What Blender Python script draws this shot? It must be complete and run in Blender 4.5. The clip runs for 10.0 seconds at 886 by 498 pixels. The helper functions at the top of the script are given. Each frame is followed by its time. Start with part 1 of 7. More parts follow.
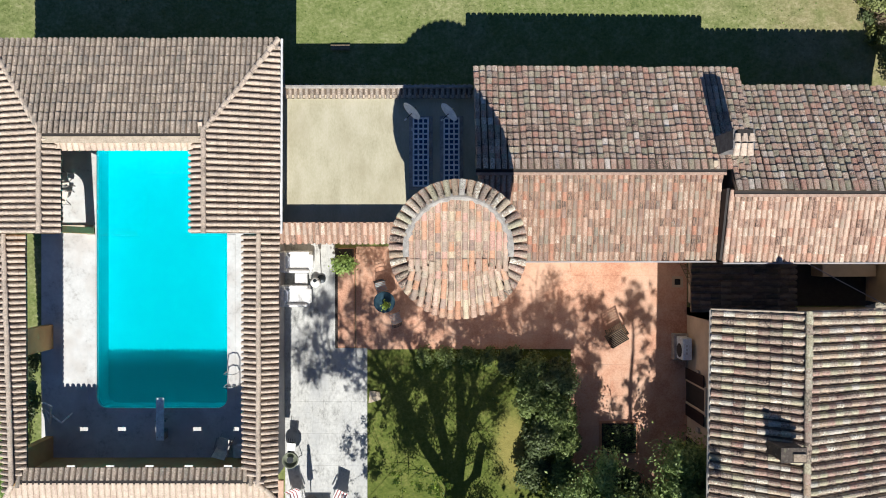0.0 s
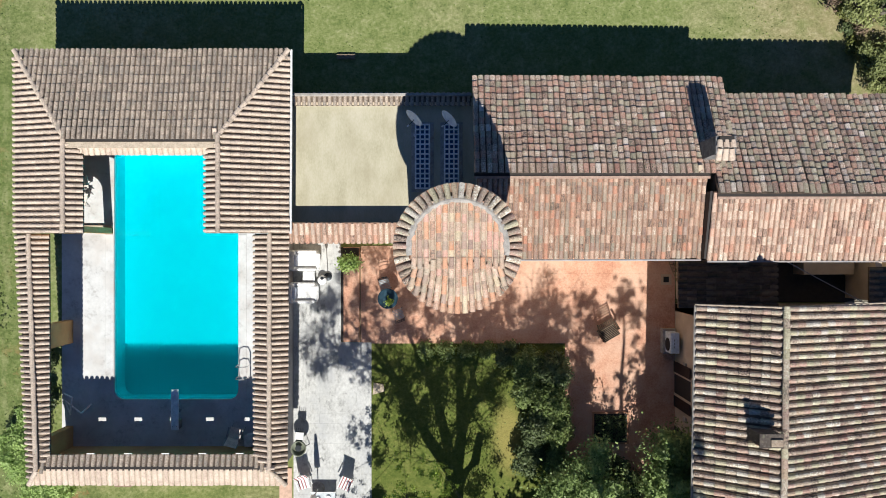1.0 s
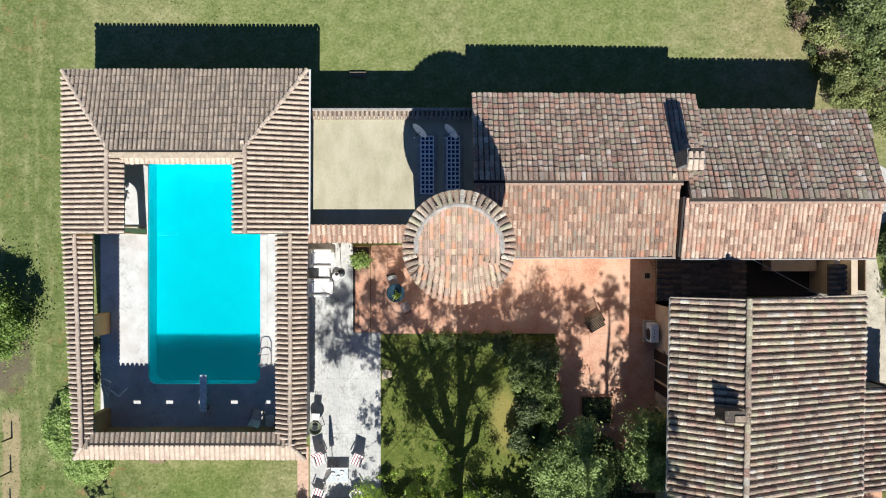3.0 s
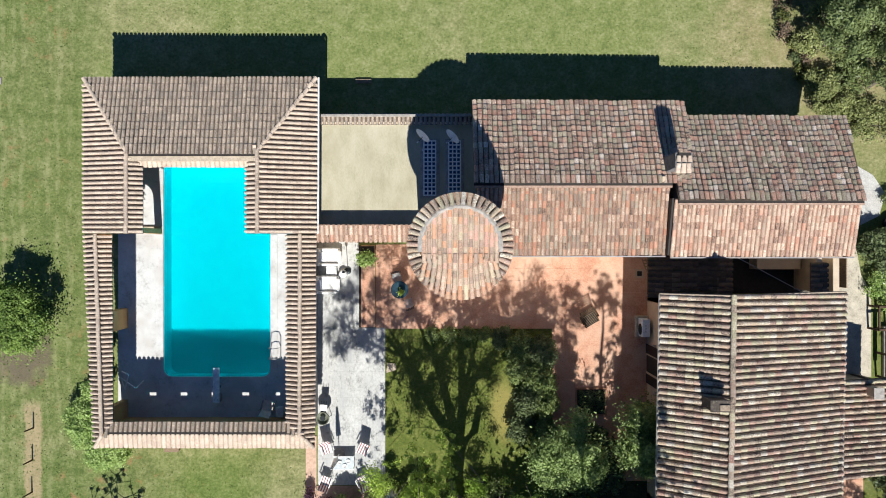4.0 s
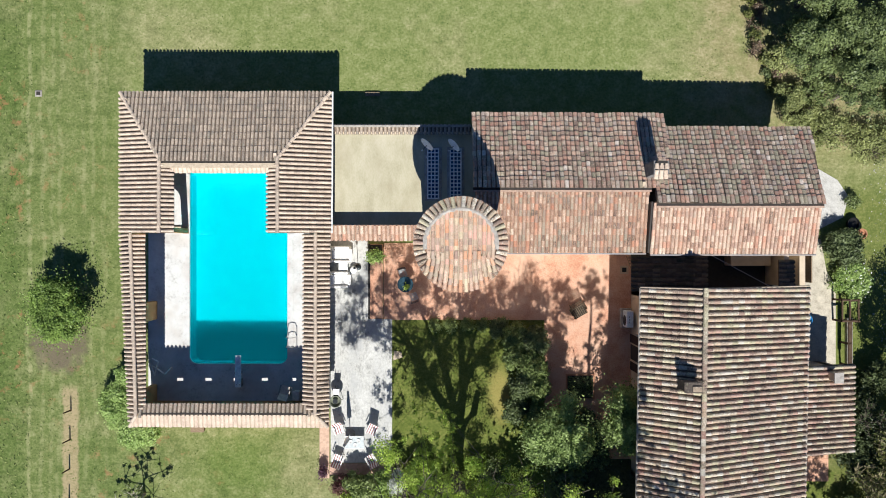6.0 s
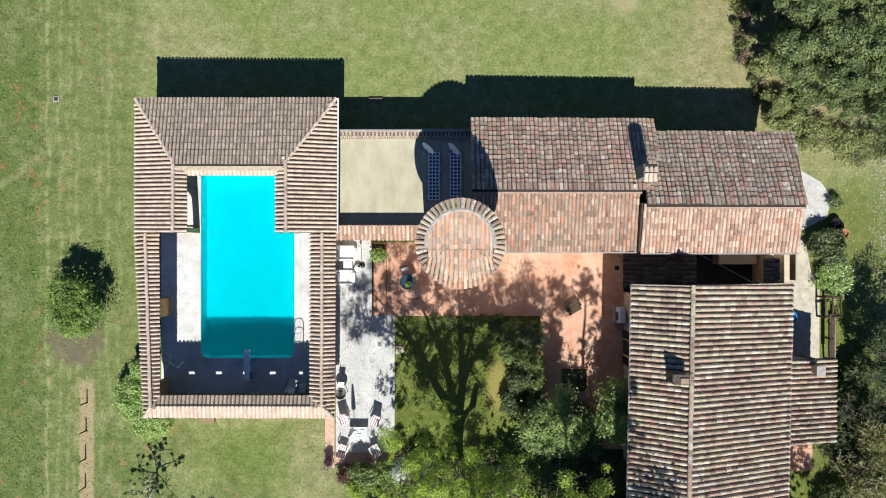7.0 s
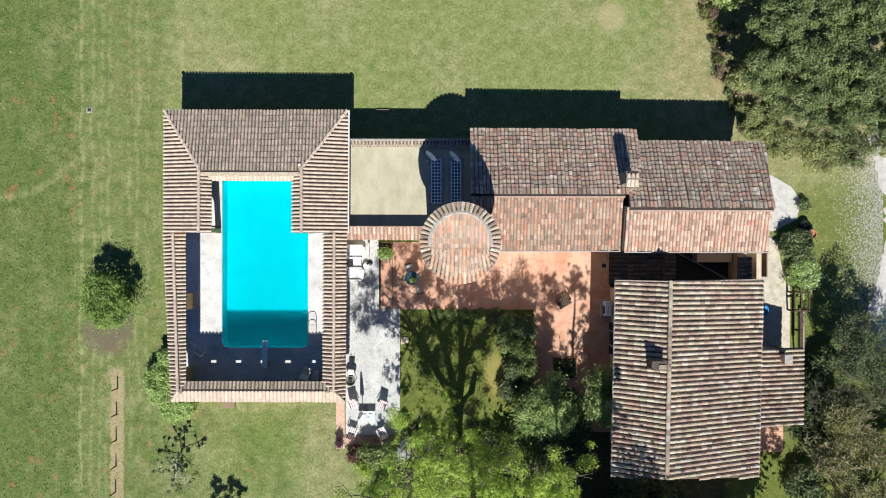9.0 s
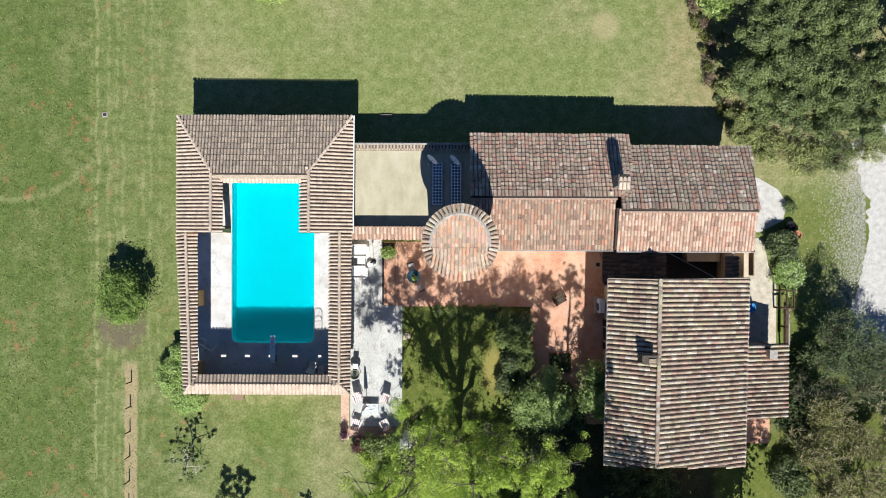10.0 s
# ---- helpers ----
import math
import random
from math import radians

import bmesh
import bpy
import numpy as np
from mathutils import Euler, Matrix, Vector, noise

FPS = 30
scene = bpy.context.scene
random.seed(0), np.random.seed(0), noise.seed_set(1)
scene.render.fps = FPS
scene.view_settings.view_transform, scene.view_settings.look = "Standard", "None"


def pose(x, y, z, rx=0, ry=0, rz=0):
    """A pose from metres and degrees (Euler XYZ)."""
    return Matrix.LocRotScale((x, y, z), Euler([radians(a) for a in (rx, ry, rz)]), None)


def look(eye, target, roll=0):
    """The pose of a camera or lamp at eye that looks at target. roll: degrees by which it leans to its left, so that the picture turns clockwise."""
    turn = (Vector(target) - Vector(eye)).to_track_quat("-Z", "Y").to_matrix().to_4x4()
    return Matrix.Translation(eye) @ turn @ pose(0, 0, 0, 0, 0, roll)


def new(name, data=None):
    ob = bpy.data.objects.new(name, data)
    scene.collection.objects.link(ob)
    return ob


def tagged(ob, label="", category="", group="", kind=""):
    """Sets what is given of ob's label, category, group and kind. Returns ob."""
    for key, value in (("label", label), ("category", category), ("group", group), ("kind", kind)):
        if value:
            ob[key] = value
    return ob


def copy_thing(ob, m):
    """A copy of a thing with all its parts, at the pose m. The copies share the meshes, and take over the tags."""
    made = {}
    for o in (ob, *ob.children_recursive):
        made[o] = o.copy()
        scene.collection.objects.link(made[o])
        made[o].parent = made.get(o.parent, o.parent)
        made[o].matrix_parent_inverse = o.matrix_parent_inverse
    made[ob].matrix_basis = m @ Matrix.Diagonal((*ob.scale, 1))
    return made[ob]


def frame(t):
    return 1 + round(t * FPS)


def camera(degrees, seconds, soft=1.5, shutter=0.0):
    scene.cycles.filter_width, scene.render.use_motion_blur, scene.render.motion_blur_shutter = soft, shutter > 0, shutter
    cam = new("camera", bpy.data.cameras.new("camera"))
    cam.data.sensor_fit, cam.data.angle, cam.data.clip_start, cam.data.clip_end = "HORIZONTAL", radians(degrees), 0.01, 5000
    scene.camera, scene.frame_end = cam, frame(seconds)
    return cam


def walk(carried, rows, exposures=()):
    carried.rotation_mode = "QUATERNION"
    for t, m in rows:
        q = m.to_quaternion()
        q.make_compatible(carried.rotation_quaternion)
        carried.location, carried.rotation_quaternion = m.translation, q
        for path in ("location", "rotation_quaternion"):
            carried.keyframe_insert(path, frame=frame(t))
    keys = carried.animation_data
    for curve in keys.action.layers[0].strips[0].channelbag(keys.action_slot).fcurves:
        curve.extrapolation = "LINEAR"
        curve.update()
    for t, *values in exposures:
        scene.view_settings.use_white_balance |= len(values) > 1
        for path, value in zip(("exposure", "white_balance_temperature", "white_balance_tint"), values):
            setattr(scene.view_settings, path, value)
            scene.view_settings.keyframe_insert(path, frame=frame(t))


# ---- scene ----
cam = camera(65.0, 10.0, 0.95)
ROWS = [
    (0.0, 0.0, 0.0, 28.0, -0.059), (0.5, -0.008, -0.016, 28.723, -0.055), (1.0, -0.018, -0.033, 29.470, -0.047),
    (1.5, -0.030, -0.043, 30.240, -0.038), (2.0, -0.052, -0.047, 31.008, -0.036), (2.5, -0.088, -0.056, 31.780, -0.036),
    (4.0, -0.213, -0.123, 34.155, -0.018), (4.5, -0.241, -0.145, 34.962, -0.005), (5.0, -0.270, -0.165, 35.780, 0.009),
    (5.5, -0.299, -0.190, 36.600, 0.018), (7.0, -0.340, -0.268, 39.072, 0.036), (7.5, -0.357, -0.288, 39.935, 0.047),
    (8.0, -0.382, -0.306, 40.800, 0.060), (8.5, -0.406, -0.322, 41.678, 0.072), (9.0, -0.425, -0.331, 42.570, 0.092),
    (9.5, -0.445, -0.347, 43.475, 0.130), (10.0, -0.466, -0.366, 44.396, 0.180),
]
walk(cam, [(t, pose(x, y, z, 0, 0, turn)) for t, x, y, z, turn in ROWS],
     [(0.0, 0.35), (2.5, 0.38), (5.0, 0.42), (7.5, 0.44), (10.0, 0.44)])

# ---- sky and sun ----
SUN_WAY = Vector((-0.05, 0.92, -1.0))
world = bpy.data.worlds.new("sky")
scene.world = world
world.use_nodes = True
sky = world.node_tree.nodes.new("ShaderNodeTexSky")
sky.sky_type, sky.sun_disc = "NISHITA", False
sky.air_density, sky.dust_density, sky.ozone_density, sky.altitude = 0.9, 0.0, 8.0, 300
sky.sun_elevation, sky.sun_rotation = math.atan2(1.0, 0.92), radians(177)
deep = world.node_tree.nodes.new("ShaderNodeMixRGB")                  # a clear, deep blue sky
deep.blend_type = "MULTIPLY"
deep.inputs[0].default_value, deep.inputs[2].default_value = 1.0, (0.74, 0.96, 1.14, 1)
world.node_tree.links.new(sky.outputs[0], deep.inputs[1])
world.node_tree.links.new(deep.outputs[0], world.node_tree.nodes["Background"].inputs[0])
world.node_tree.nodes["Background"].inputs[1].default_value = 0.047
sun = new("sun", bpy.data.lights.new("sun", "SUN"))
sun.data.energy, sun.data.angle, sun.data.color = 5.0, radians(0.48), (1.0, 0.978, 0.915)
sun.matrix_world = look(-60 * SUN_WAY, (0, 0, 0))


# ---- materials ----
def material(name, stops, scale=2.0, detail=6.0, rough=0.85, bump=0.3, bump_scale=40.0, fine=0.35, fine_scale=30.0,
             metal=0.0, per_piece=0.0, blotch=None, blotch_scale=0.7, blotch_amount=0.5, stretch=(1, 1, 1), bump_distance=0.02, spread=1.4, lichen=0.0, tints=()):
    """Noise at two scales through a colour ramp, pieces varied at random, blotches of a second colour, fine relief."""
    m = bpy.data.materials.new(name)
    m.use_nodes = True
    nt = m.node_tree
    bsdf = nt.nodes["Principled BSDF"]

    def node(kind, **props):
        n = nt.nodes.new(kind)
        for k, v in props.items():
            n.inputs[k].default_value = v
        return n

    def maths(op, a, b):
        n = nt.nodes.new("ShaderNodeMath")
        n.operation = op
        for i, v in enumerate((a, b)):
            if isinstance(v, (int, float)):
                n.inputs[i].default_value = v
            else:
                nt.links.new(v, n.inputs[i])
        return n.outputs[0]

    geo = nt.nodes.new("ShaderNodeNewGeometry")
    mp = nt.nodes.new("ShaderNodeVectorMath")
    mp.operation = "MULTIPLY"
    nt.links.new(geo.outputs["Position"], mp.inputs[0])
    mp.inputs[1].default_value = stretch
    big = node("ShaderNodeTexNoise", Scale=scale, Detail=detail, Roughness=0.6)
    small = node("ShaderNodeTexNoise", Scale=fine_scale, Detail=4.0, Roughness=0.65)
    nt.links.new(mp.outputs[0], big.inputs["Vector"])
    nt.links.new(mp.outputs[0], small.inputs["Vector"])
    value = maths("ADD", maths("MULTIPLY", big.outputs[0], 1.0 - fine), maths("MULTIPLY", small.outputs[0], fine))
    value = maths("ADD", maths("MULTIPLY", maths("SUBTRACT", value, 0.5), 2.2), 0.5)
    if per_piece:
        info = nt.nodes.new("ShaderNodeObjectInfo")
        rnd = maths("FRACT", maths("ADD", info.outputs["Random"], geo.outputs["Random Per Island"]), 0.0)
        value = maths("ADD", maths("MULTIPLY", value, 1.0 - per_piece), maths("MULTIPLY", rnd, per_piece))
        value = maths("ADD", maths("MULTIPLY", maths("SUBTRACT", value, 0.5), spread), 0.5)
    ramp = nt.nodes.new("ShaderNodeValToRGB")
    while len(ramp.color_ramp.elements) < len(stops):
        ramp.color_ramp.elements.new(0.5)
    for e, (at, c) in zip(ramp.color_ramp.elements, stops):
        e.position, e.color = at, (*c, 1)
    nt.links.new(value, ramp.inputs[0])
    colour = ramp.outputs[0]
    for lo, hi, tint, amount in tints:                                 # some pieces fired or grown over in another hue
        pick = maths("FRACT", maths("MULTIPLY", rnd, 17.31), 0.0)
        mask = maths("MULTIPLY", maths("GREATER_THAN", pick, lo), maths("LESS_THAN", pick, hi))
        mask = maths("MULTIPLY", mask, maths("ADD", amount - 0.35, maths("MULTIPLY", small.outputs[0], 0.7)))
        mix = nt.nodes.new("ShaderNodeMixRGB")
        mix.use_clamp = True
        mix.inputs[2].default_value = (*tint, 1)
        nt.links.new(mask, mix.inputs[0])
        nt.links.new(colour, mix.inputs[1])
        colour = mix.outputs[0]
    if blotch:
        bn = node("ShaderNodeTexNoise", Scale=blotch_scale, Detail=5.0, Roughness=0.62)
        nt.links.new(mp.outputs[0], bn.inputs["Vector"])
        br = nt.nodes.new("ShaderNodeValToRGB")
        br.color_ramp.elements[0].position, br.color_ramp.elements[1].position = 0.47, 0.66
        nt.links.new(bn.outputs[0], br.inputs[0])
        mix = nt.nodes.new("ShaderNodeMixRGB")
        mix.inputs[2].default_value = (*blotch, 1)
        nt.links.new(maths("MULTIPLY", br.outputs[0], blotch_amount), mix.inputs[0])
        nt.links.new(colour, mix.inputs[1])
        colour = mix.outputs[0]
    if lichen:
        for scale2, lo2, hi2, c2 in ((26.0, 0.55, 0.66, (0.07, 0.06, 0.045)), (13.0, 0.62, 0.7, (0.62, 0.6, 0.52)), (8.0, 0.58, 0.7, (0.29, 0.3, 0.19))):
            sn = node("ShaderNodeTexNoise", Scale=scale2, Detail=3.0, Roughness=0.7)
            nt.links.new(geo.outputs["Position"], sn.inputs["Vector"])
            sr = nt.nodes.new("ShaderNodeMapRange")
            for key, x in (("From Min", lo2), ("From Max", hi2), ("To Min", 0.0), ("To Max", lichen)):
                sr.inputs[key].default_value = x
            nt.links.new(sn.outputs[0], sr.inputs["Value"])
            mix = nt.nodes.new("ShaderNodeMixRGB")
            mix.inputs[2].default_value = (*c2, 1)
            nt.links.new(sr.outputs[0], mix.inputs[0])
            nt.links.new(colour, mix.inputs[1])
            colour = mix.outputs[0]
    nt.links.new(colour, bsdf.inputs["Base Color"])
    bsdf.inputs["Roughness"].default_value, bsdf.inputs["Metallic"].default_value = rough, metal
    bsdf.inputs["Specular IOR Level"].default_value = 0.3
    if bump:
        bt = node("ShaderNodeTexNoise", Scale=bump_scale, Detail=5.0)
        nt.links.new(mp.outputs[0], bt.inputs["Vector"])
        bu = node("ShaderNodeBump", Strength=bump, Distance=bump_distance)
        nt.links.new(bt.outputs[0], bu.inputs["Height"])
        nt.links.new(bu.outputs[0], bsdf.inputs["Normal"])
    return m


def plain(name, c, rough=0.6, metal=0.0, spread=0.18, scale=6.0):
    d, l = tuple(x * (1 - spread) for x in c), tuple(min(1, x * (1 + spread)) for x in c)
    return material(name, [(0.25, d), (0.75, l)], scale=scale, rough=rough, metal=metal, bump=0.1)


def old_tiles(name, green):
    """Hand-made barrel tiles, some red, some maroon, many grown over with grey-green lichen, a few new ones."""
    return material(name, [(0.0, (0.1, 0.08, 0.07)), (0.18, (0.22, 0.155, 0.125)), (0.34, (0.39, 0.265, 0.215)), (0.52, (0.53, 0.35, 0.272)), (0.68, (0.55, 0.405, 0.312)), (0.84, (0.67, 0.515, 0.405)), (1.0, (0.9, 0.8, 0.69))],
                    scale=3.5, per_piece=0.26, fine=0.78, fine_scale=30.0, blotch=(0.36, 0.35, 0.27), blotch_scale=2.2, blotch_amount=0.25 + 0.35 * green, bump=1.0, spread=2.1, lichen=0.75,
                    tints=((0.0, 0.16, (0.56, 0.255, 0.19), 0.46), (0.16, 0.22 + 0.24 * green, (0.43, 0.43, 0.3), 0.44), (0.55, 0.68, (0.31, 0.19, 0.165), 0.45), (0.7, 0.75, (0.66, 0.35, 0.25), 0.5), (0.8, 0.88, (0.43, 0.4, 0.38), 0.4),
                           (0.987, 1.0, (0.85, 0.74, 0.66), 0.8)))


TILE_OLD = old_tiles("old_clay_tile", 0.3)
TILE_LICHEN = old_tiles("lichened_clay_tile", 0.8)
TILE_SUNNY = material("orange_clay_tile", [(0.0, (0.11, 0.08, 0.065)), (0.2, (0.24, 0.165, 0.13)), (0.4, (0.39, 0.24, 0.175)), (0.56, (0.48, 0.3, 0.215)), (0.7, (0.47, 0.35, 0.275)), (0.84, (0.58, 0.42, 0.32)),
                      (1.0, (0.8, 0.69, 0.57))], scale=3.5, per_piece=0.36, fine=0.66, fine_scale=20.0, blotch=(0.34, 0.3, 0.235), blotch_scale=2.0, blotch_amount=0.55, bump=0.8, spread=1.75, lichen=0.5, stretch=(1.5, 0.6, 1),
                      tints=((0.0, 0.13, (0.6, 0.26, 0.165), 0.6), (0.2, 0.34, (0.3, 0.2, 0.17), 0.6), (0.5, 0.6, (0.38, 0.34, 0.27), 0.6), (0.75, 0.82, (0.66, 0.45, 0.34), 0.6)))
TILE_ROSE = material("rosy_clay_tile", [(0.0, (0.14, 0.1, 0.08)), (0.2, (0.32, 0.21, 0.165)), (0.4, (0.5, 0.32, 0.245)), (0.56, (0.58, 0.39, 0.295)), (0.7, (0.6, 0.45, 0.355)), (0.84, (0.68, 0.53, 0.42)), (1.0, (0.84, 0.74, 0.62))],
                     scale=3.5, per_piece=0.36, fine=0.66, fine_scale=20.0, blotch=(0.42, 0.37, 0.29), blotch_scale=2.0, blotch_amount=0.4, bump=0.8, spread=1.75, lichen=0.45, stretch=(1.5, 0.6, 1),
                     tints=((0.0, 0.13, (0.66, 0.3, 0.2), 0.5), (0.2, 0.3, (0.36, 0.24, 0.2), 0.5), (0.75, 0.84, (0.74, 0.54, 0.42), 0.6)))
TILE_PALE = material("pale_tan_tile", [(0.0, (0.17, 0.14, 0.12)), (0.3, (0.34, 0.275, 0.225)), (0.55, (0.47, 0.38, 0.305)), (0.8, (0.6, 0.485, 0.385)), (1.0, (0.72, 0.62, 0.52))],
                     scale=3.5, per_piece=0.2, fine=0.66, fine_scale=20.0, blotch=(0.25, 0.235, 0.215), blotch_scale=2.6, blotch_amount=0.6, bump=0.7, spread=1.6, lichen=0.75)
# lighter copies of the pale tile, for the slopes that catch more sun
TILE_TAN_LIT = material("lit_tan_tile", [(0.0, (0.26, 0.2, 0.165)), (0.3, (0.45, 0.36, 0.29)), (0.55, (0.58, 0.47, 0.38)), (0.8, (0.69, 0.565, 0.455)), (1.0, (0.78, 0.68, 0.57))],
                    scale=3.5, per_piece=0.18, fine=0.62, fine_scale=20.0, blotch=(0.36, 0.31, 0.265), blotch_scale=2.6, blotch_amount=0.45, bump=0.7, spread=1.5, lichen=0.5)
# cream copy: the south slopes' sunlight put into the tile colour
TILE_CREAM_LIT = material("lit_cream_tile", [(0.0, (0.4, 0.3, 0.24)), (0.35, (0.58, 0.45, 0.36)), (0.6, (0.68, 0.55, 0.44)), (1.0, (0.78, 0.67, 0.56))],
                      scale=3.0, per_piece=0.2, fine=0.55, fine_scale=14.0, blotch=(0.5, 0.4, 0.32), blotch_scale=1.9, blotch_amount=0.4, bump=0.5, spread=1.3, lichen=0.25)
TILE_GREY = material("weathered_ridged_tile", [(0.0, (0.09, 0.07, 0.06)), (0.2, (0.23, 0.17, 0.14)), (0.4, (0.385, 0.285, 0.23)), (0.56, (0.435, 0.34, 0.27)), (0.7, (0.49, 0.41, 0.325)), (0.84, (0.56, 0.5, 0.385)),
                     (1.0, (0.86, 0.82, 0.74))], scale=4.0, per_piece=0.3, fine=0.74, fine_scale=16.0, blotch=(0.36, 0.34, 0.25), blotch_scale=1.8, blotch_amount=0.45, bump=0.9, spread=2.0, lichen=0.82,
                     tints=((0.0, 0.15, (0.55, 0.53, 0.34), 0.5), (0.15, 0.28, (0.48, 0.26, 0.215), 0.5), (0.38, 0.54, (0.25, 0.145, 0.125), 0.55), (0.6, 0.68, (0.66, 0.63, 0.57), 0.55), (0.72, 0.84, (0.56, 0.4, 0.27), 0.5)))
TILE_TOWER = material("bright_orange_tile", [(0.0, (0.2, 0.15, 0.12)), (0.18, (0.34, 0.25, 0.195)), (0.36, (0.52, 0.32, 0.23)), (0.5, (0.56, 0.38, 0.29)), (0.64, (0.63, 0.42, 0.31)), (0.8, (0.66, 0.5, 0.39)),
                      (1.0, (0.76, 0.64, 0.5))], scale=3.5, per_piece=0.4, fine=0.62, fine_scale=20.0, blotch=(0.4, 0.37, 0.29), blotch_scale=1.8, blotch_amount=0.4, bump=0.6, spread=1.5, lichen=0.5,
                      tints=((0.0, 0.17, (0.7, 0.33, 0.18), 0.6), (0.2, 0.36, (0.36, 0.26, 0.22), 0.6), (0.42, 0.5, (0.5, 0.42, 0.31), 0.5), (0.62, 0.74, (0.7, 0.4, 0.33), 0.6), (0.8, 0.87, (0.74, 0.62, 0.42), 0.65)))
# tile darkened in its colour for the shade of the narrow court
TILE_SHADED = material("shaded_dark_tile", [(0.0, (0.04, 0.035, 0.03)), (0.5, (0.11, 0.085, 0.07)), (1.0, (0.22, 0.17, 0.13))], scale=3.5, per_piece=0.5, fine=0.5, fine_scale=20.0, blotch=(0.07, 0.08, 0.05), blotch_scale=1.5)
TAN_MORTAR = material("tan_mortar", [(0.2, (0.36, 0.29, 0.22)), (0.8, (0.58, 0.48, 0.37))], scale=5.0, fine=0.5, lichen=0.5)
PINK_MORTAR = material("pinkish_mortar", [(0.2, (0.28, 0.19, 0.15)), (0.8, (0.46, 0.32, 0.255))], scale=6.0, lichen=0.5)
CHANNEL = material("tile_channel", [(0.2, (0.07, 0.055, 0.045)), (0.6, (0.16, 0.12, 0.09)), (1.0, (0.26, 0.19, 0.14))], scale=4.0)
# lighter channel copy for sunlit slopes, where the sun reaches between the tiles
CHANNEL_RED_LIT = material("lit_red_tile_channel", [(0.2, (0.17, 0.11, 0.08)), (0.6, (0.33, 0.2, 0.14)), (1.0, (0.46, 0.33, 0.24))], scale=5.0, fine=0.5)
NEAR_BLACK = plain("near_black", (0.035, 0.03, 0.028), 0.7)
MORTAR = material("grey_mortar", [(0.2, (0.24, 0.22, 0.2)), (0.8, (0.46, 0.43, 0.395))], scale=5.0)
OCHRE = material("ochre_plaster", [(0.2, (0.52, 0.29, 0.12)), (0.8, (0.68, 0.42, 0.19))], scale=1.2, blotch=(0.4, 0.28, 0.18), blotch_amount=0.4)
GREY_PLASTER = material("grey_plaster", [(0.2, (0.26, 0.26, 0.28)), (0.8, (0.42, 0.42, 0.43))], scale=1.2, blotch=(0.34, 0.24, 0.18), blotch_amount=0.5)
PLASTER = material("pale_plaster", [(0.2, (0.5, 0.4, 0.29)), (0.8, (0.66, 0.55, 0.42))], scale=1.2, blotch=(0.42, 0.34, 0.25), blotch_amount=0.5)
# chimney brick darkened in its colour, as its west face lies in shade
CHIMNEY_DARK = material("shade_dark_brick", [(0.2, (0.04, 0.034, 0.03)), (0.6, (0.1, 0.08, 0.068)), (1.0, (0.2, 0.16, 0.13))], scale=4.0, fine=0.5, lichen=0.3)
STAINED = material("stained_chimney_plaster", [(0.2, (0.17, 0.13, 0.1)), (0.55, (0.36, 0.28, 0.21)), (0.85, (0.6, 0.5, 0.4))], scale=4.0, fine=0.5, lichen=0.6)
COTTO = material("terracotta_paving", [(0.1, (0.45, 0.215, 0.14)), (0.5, (0.59, 0.33, 0.225)), (0.9, (0.66, 0.43, 0.315))], scale=1.1, per_piece=0.1,
                 blotch=(0.64, 0.44, 0.33), blotch_scale=0.35, blotch_amount=0.6, fine=0.5, fine_scale=14.0)
WHITE_STONE = material("white_stone_paving", [(0.1, (0.3, 0.3, 0.29)), (0.4, (0.49, 0.49, 0.475)), (0.9, (0.65, 0.65, 0.63))], scale=1.6, per_piece=0.06,
                       blotch=(0.36, 0.37, 0.38), blotch_scale=0.8, blotch_amount=0.6, fine=0.5, fine_scale=9.0, stretch=(1.3, 0.8, 1))
POOL_DECK = material("pale_pool_paving", [(0.1, (0.36, 0.35, 0.34)), (0.4, (0.58, 0.585, 0.58)), (0.9, (0.71, 0.715, 0.71))], scale=1.3,
                     blotch=(0.44, 0.39, 0.35), blotch_scale=0.5, blotch_amount=0.55, fine=0.4, fine_scale=8.0)
TERRACE = material("beige_waterproofing", [(0.1, (0.36, 0.33, 0.225)), (0.5, (0.47, 0.435, 0.315)), (0.9, (0.55, 0.51, 0.4))], scale=0.9, stretch=(1.6, 0.7, 1),
                   blotch=(0.34, 0.3, 0.2), blotch_scale=0.55, blotch_amount=0.5, fine_scale=12.0)
POOL_PAINT = material("turquoise_pool_paint", [(0.2, (0.28, 0.83, 0.88)), (0.8, (0.32, 0.87, 0.92))], scale=1.0, bump=0, rough=0.6)
GRAVEL = material("white_gravel", [(0.15, (0.3, 0.29, 0.27)), (0.5, (0.5, 0.49, 0.465)), (0.85, (0.64, 0.63, 0.6))], scale=3.0, fine_scale=25.0, fine=0.6, bump=0.6, bump_scale=30)
YARD = material("beige_yard", [(0.15, (0.3, 0.265, 0.21)), (0.5, (0.5, 0.455, 0.37)), (0.85, (0.64, 0.585, 0.48))], scale=2.2, fine_scale=20.0, fine=0.5, bump=0.5)
SOIL = material("bare_soil", [(0.2, (0.2, 0.13, 0.075)), (0.8, (0.33, 0.24, 0.15))], scale=1.5, bump=0.6)
WHITE = plain("white_paint", (0.75, 0.75, 0.74), 0.5)
DARK = plain("dark_metal", (0.03, 0.035, 0.04), 0.45, 0.6)
STEEL = plain("polished_steel", (0.6, 0.6, 0.6), 0.25, 1.0)
WOOD = material("weathered_wood", [(0.2, (0.16, 0.11, 0.07)), (0.8, (0.34, 0.26, 0.18))], scale=6.0, stretch=(1, 6, 1))
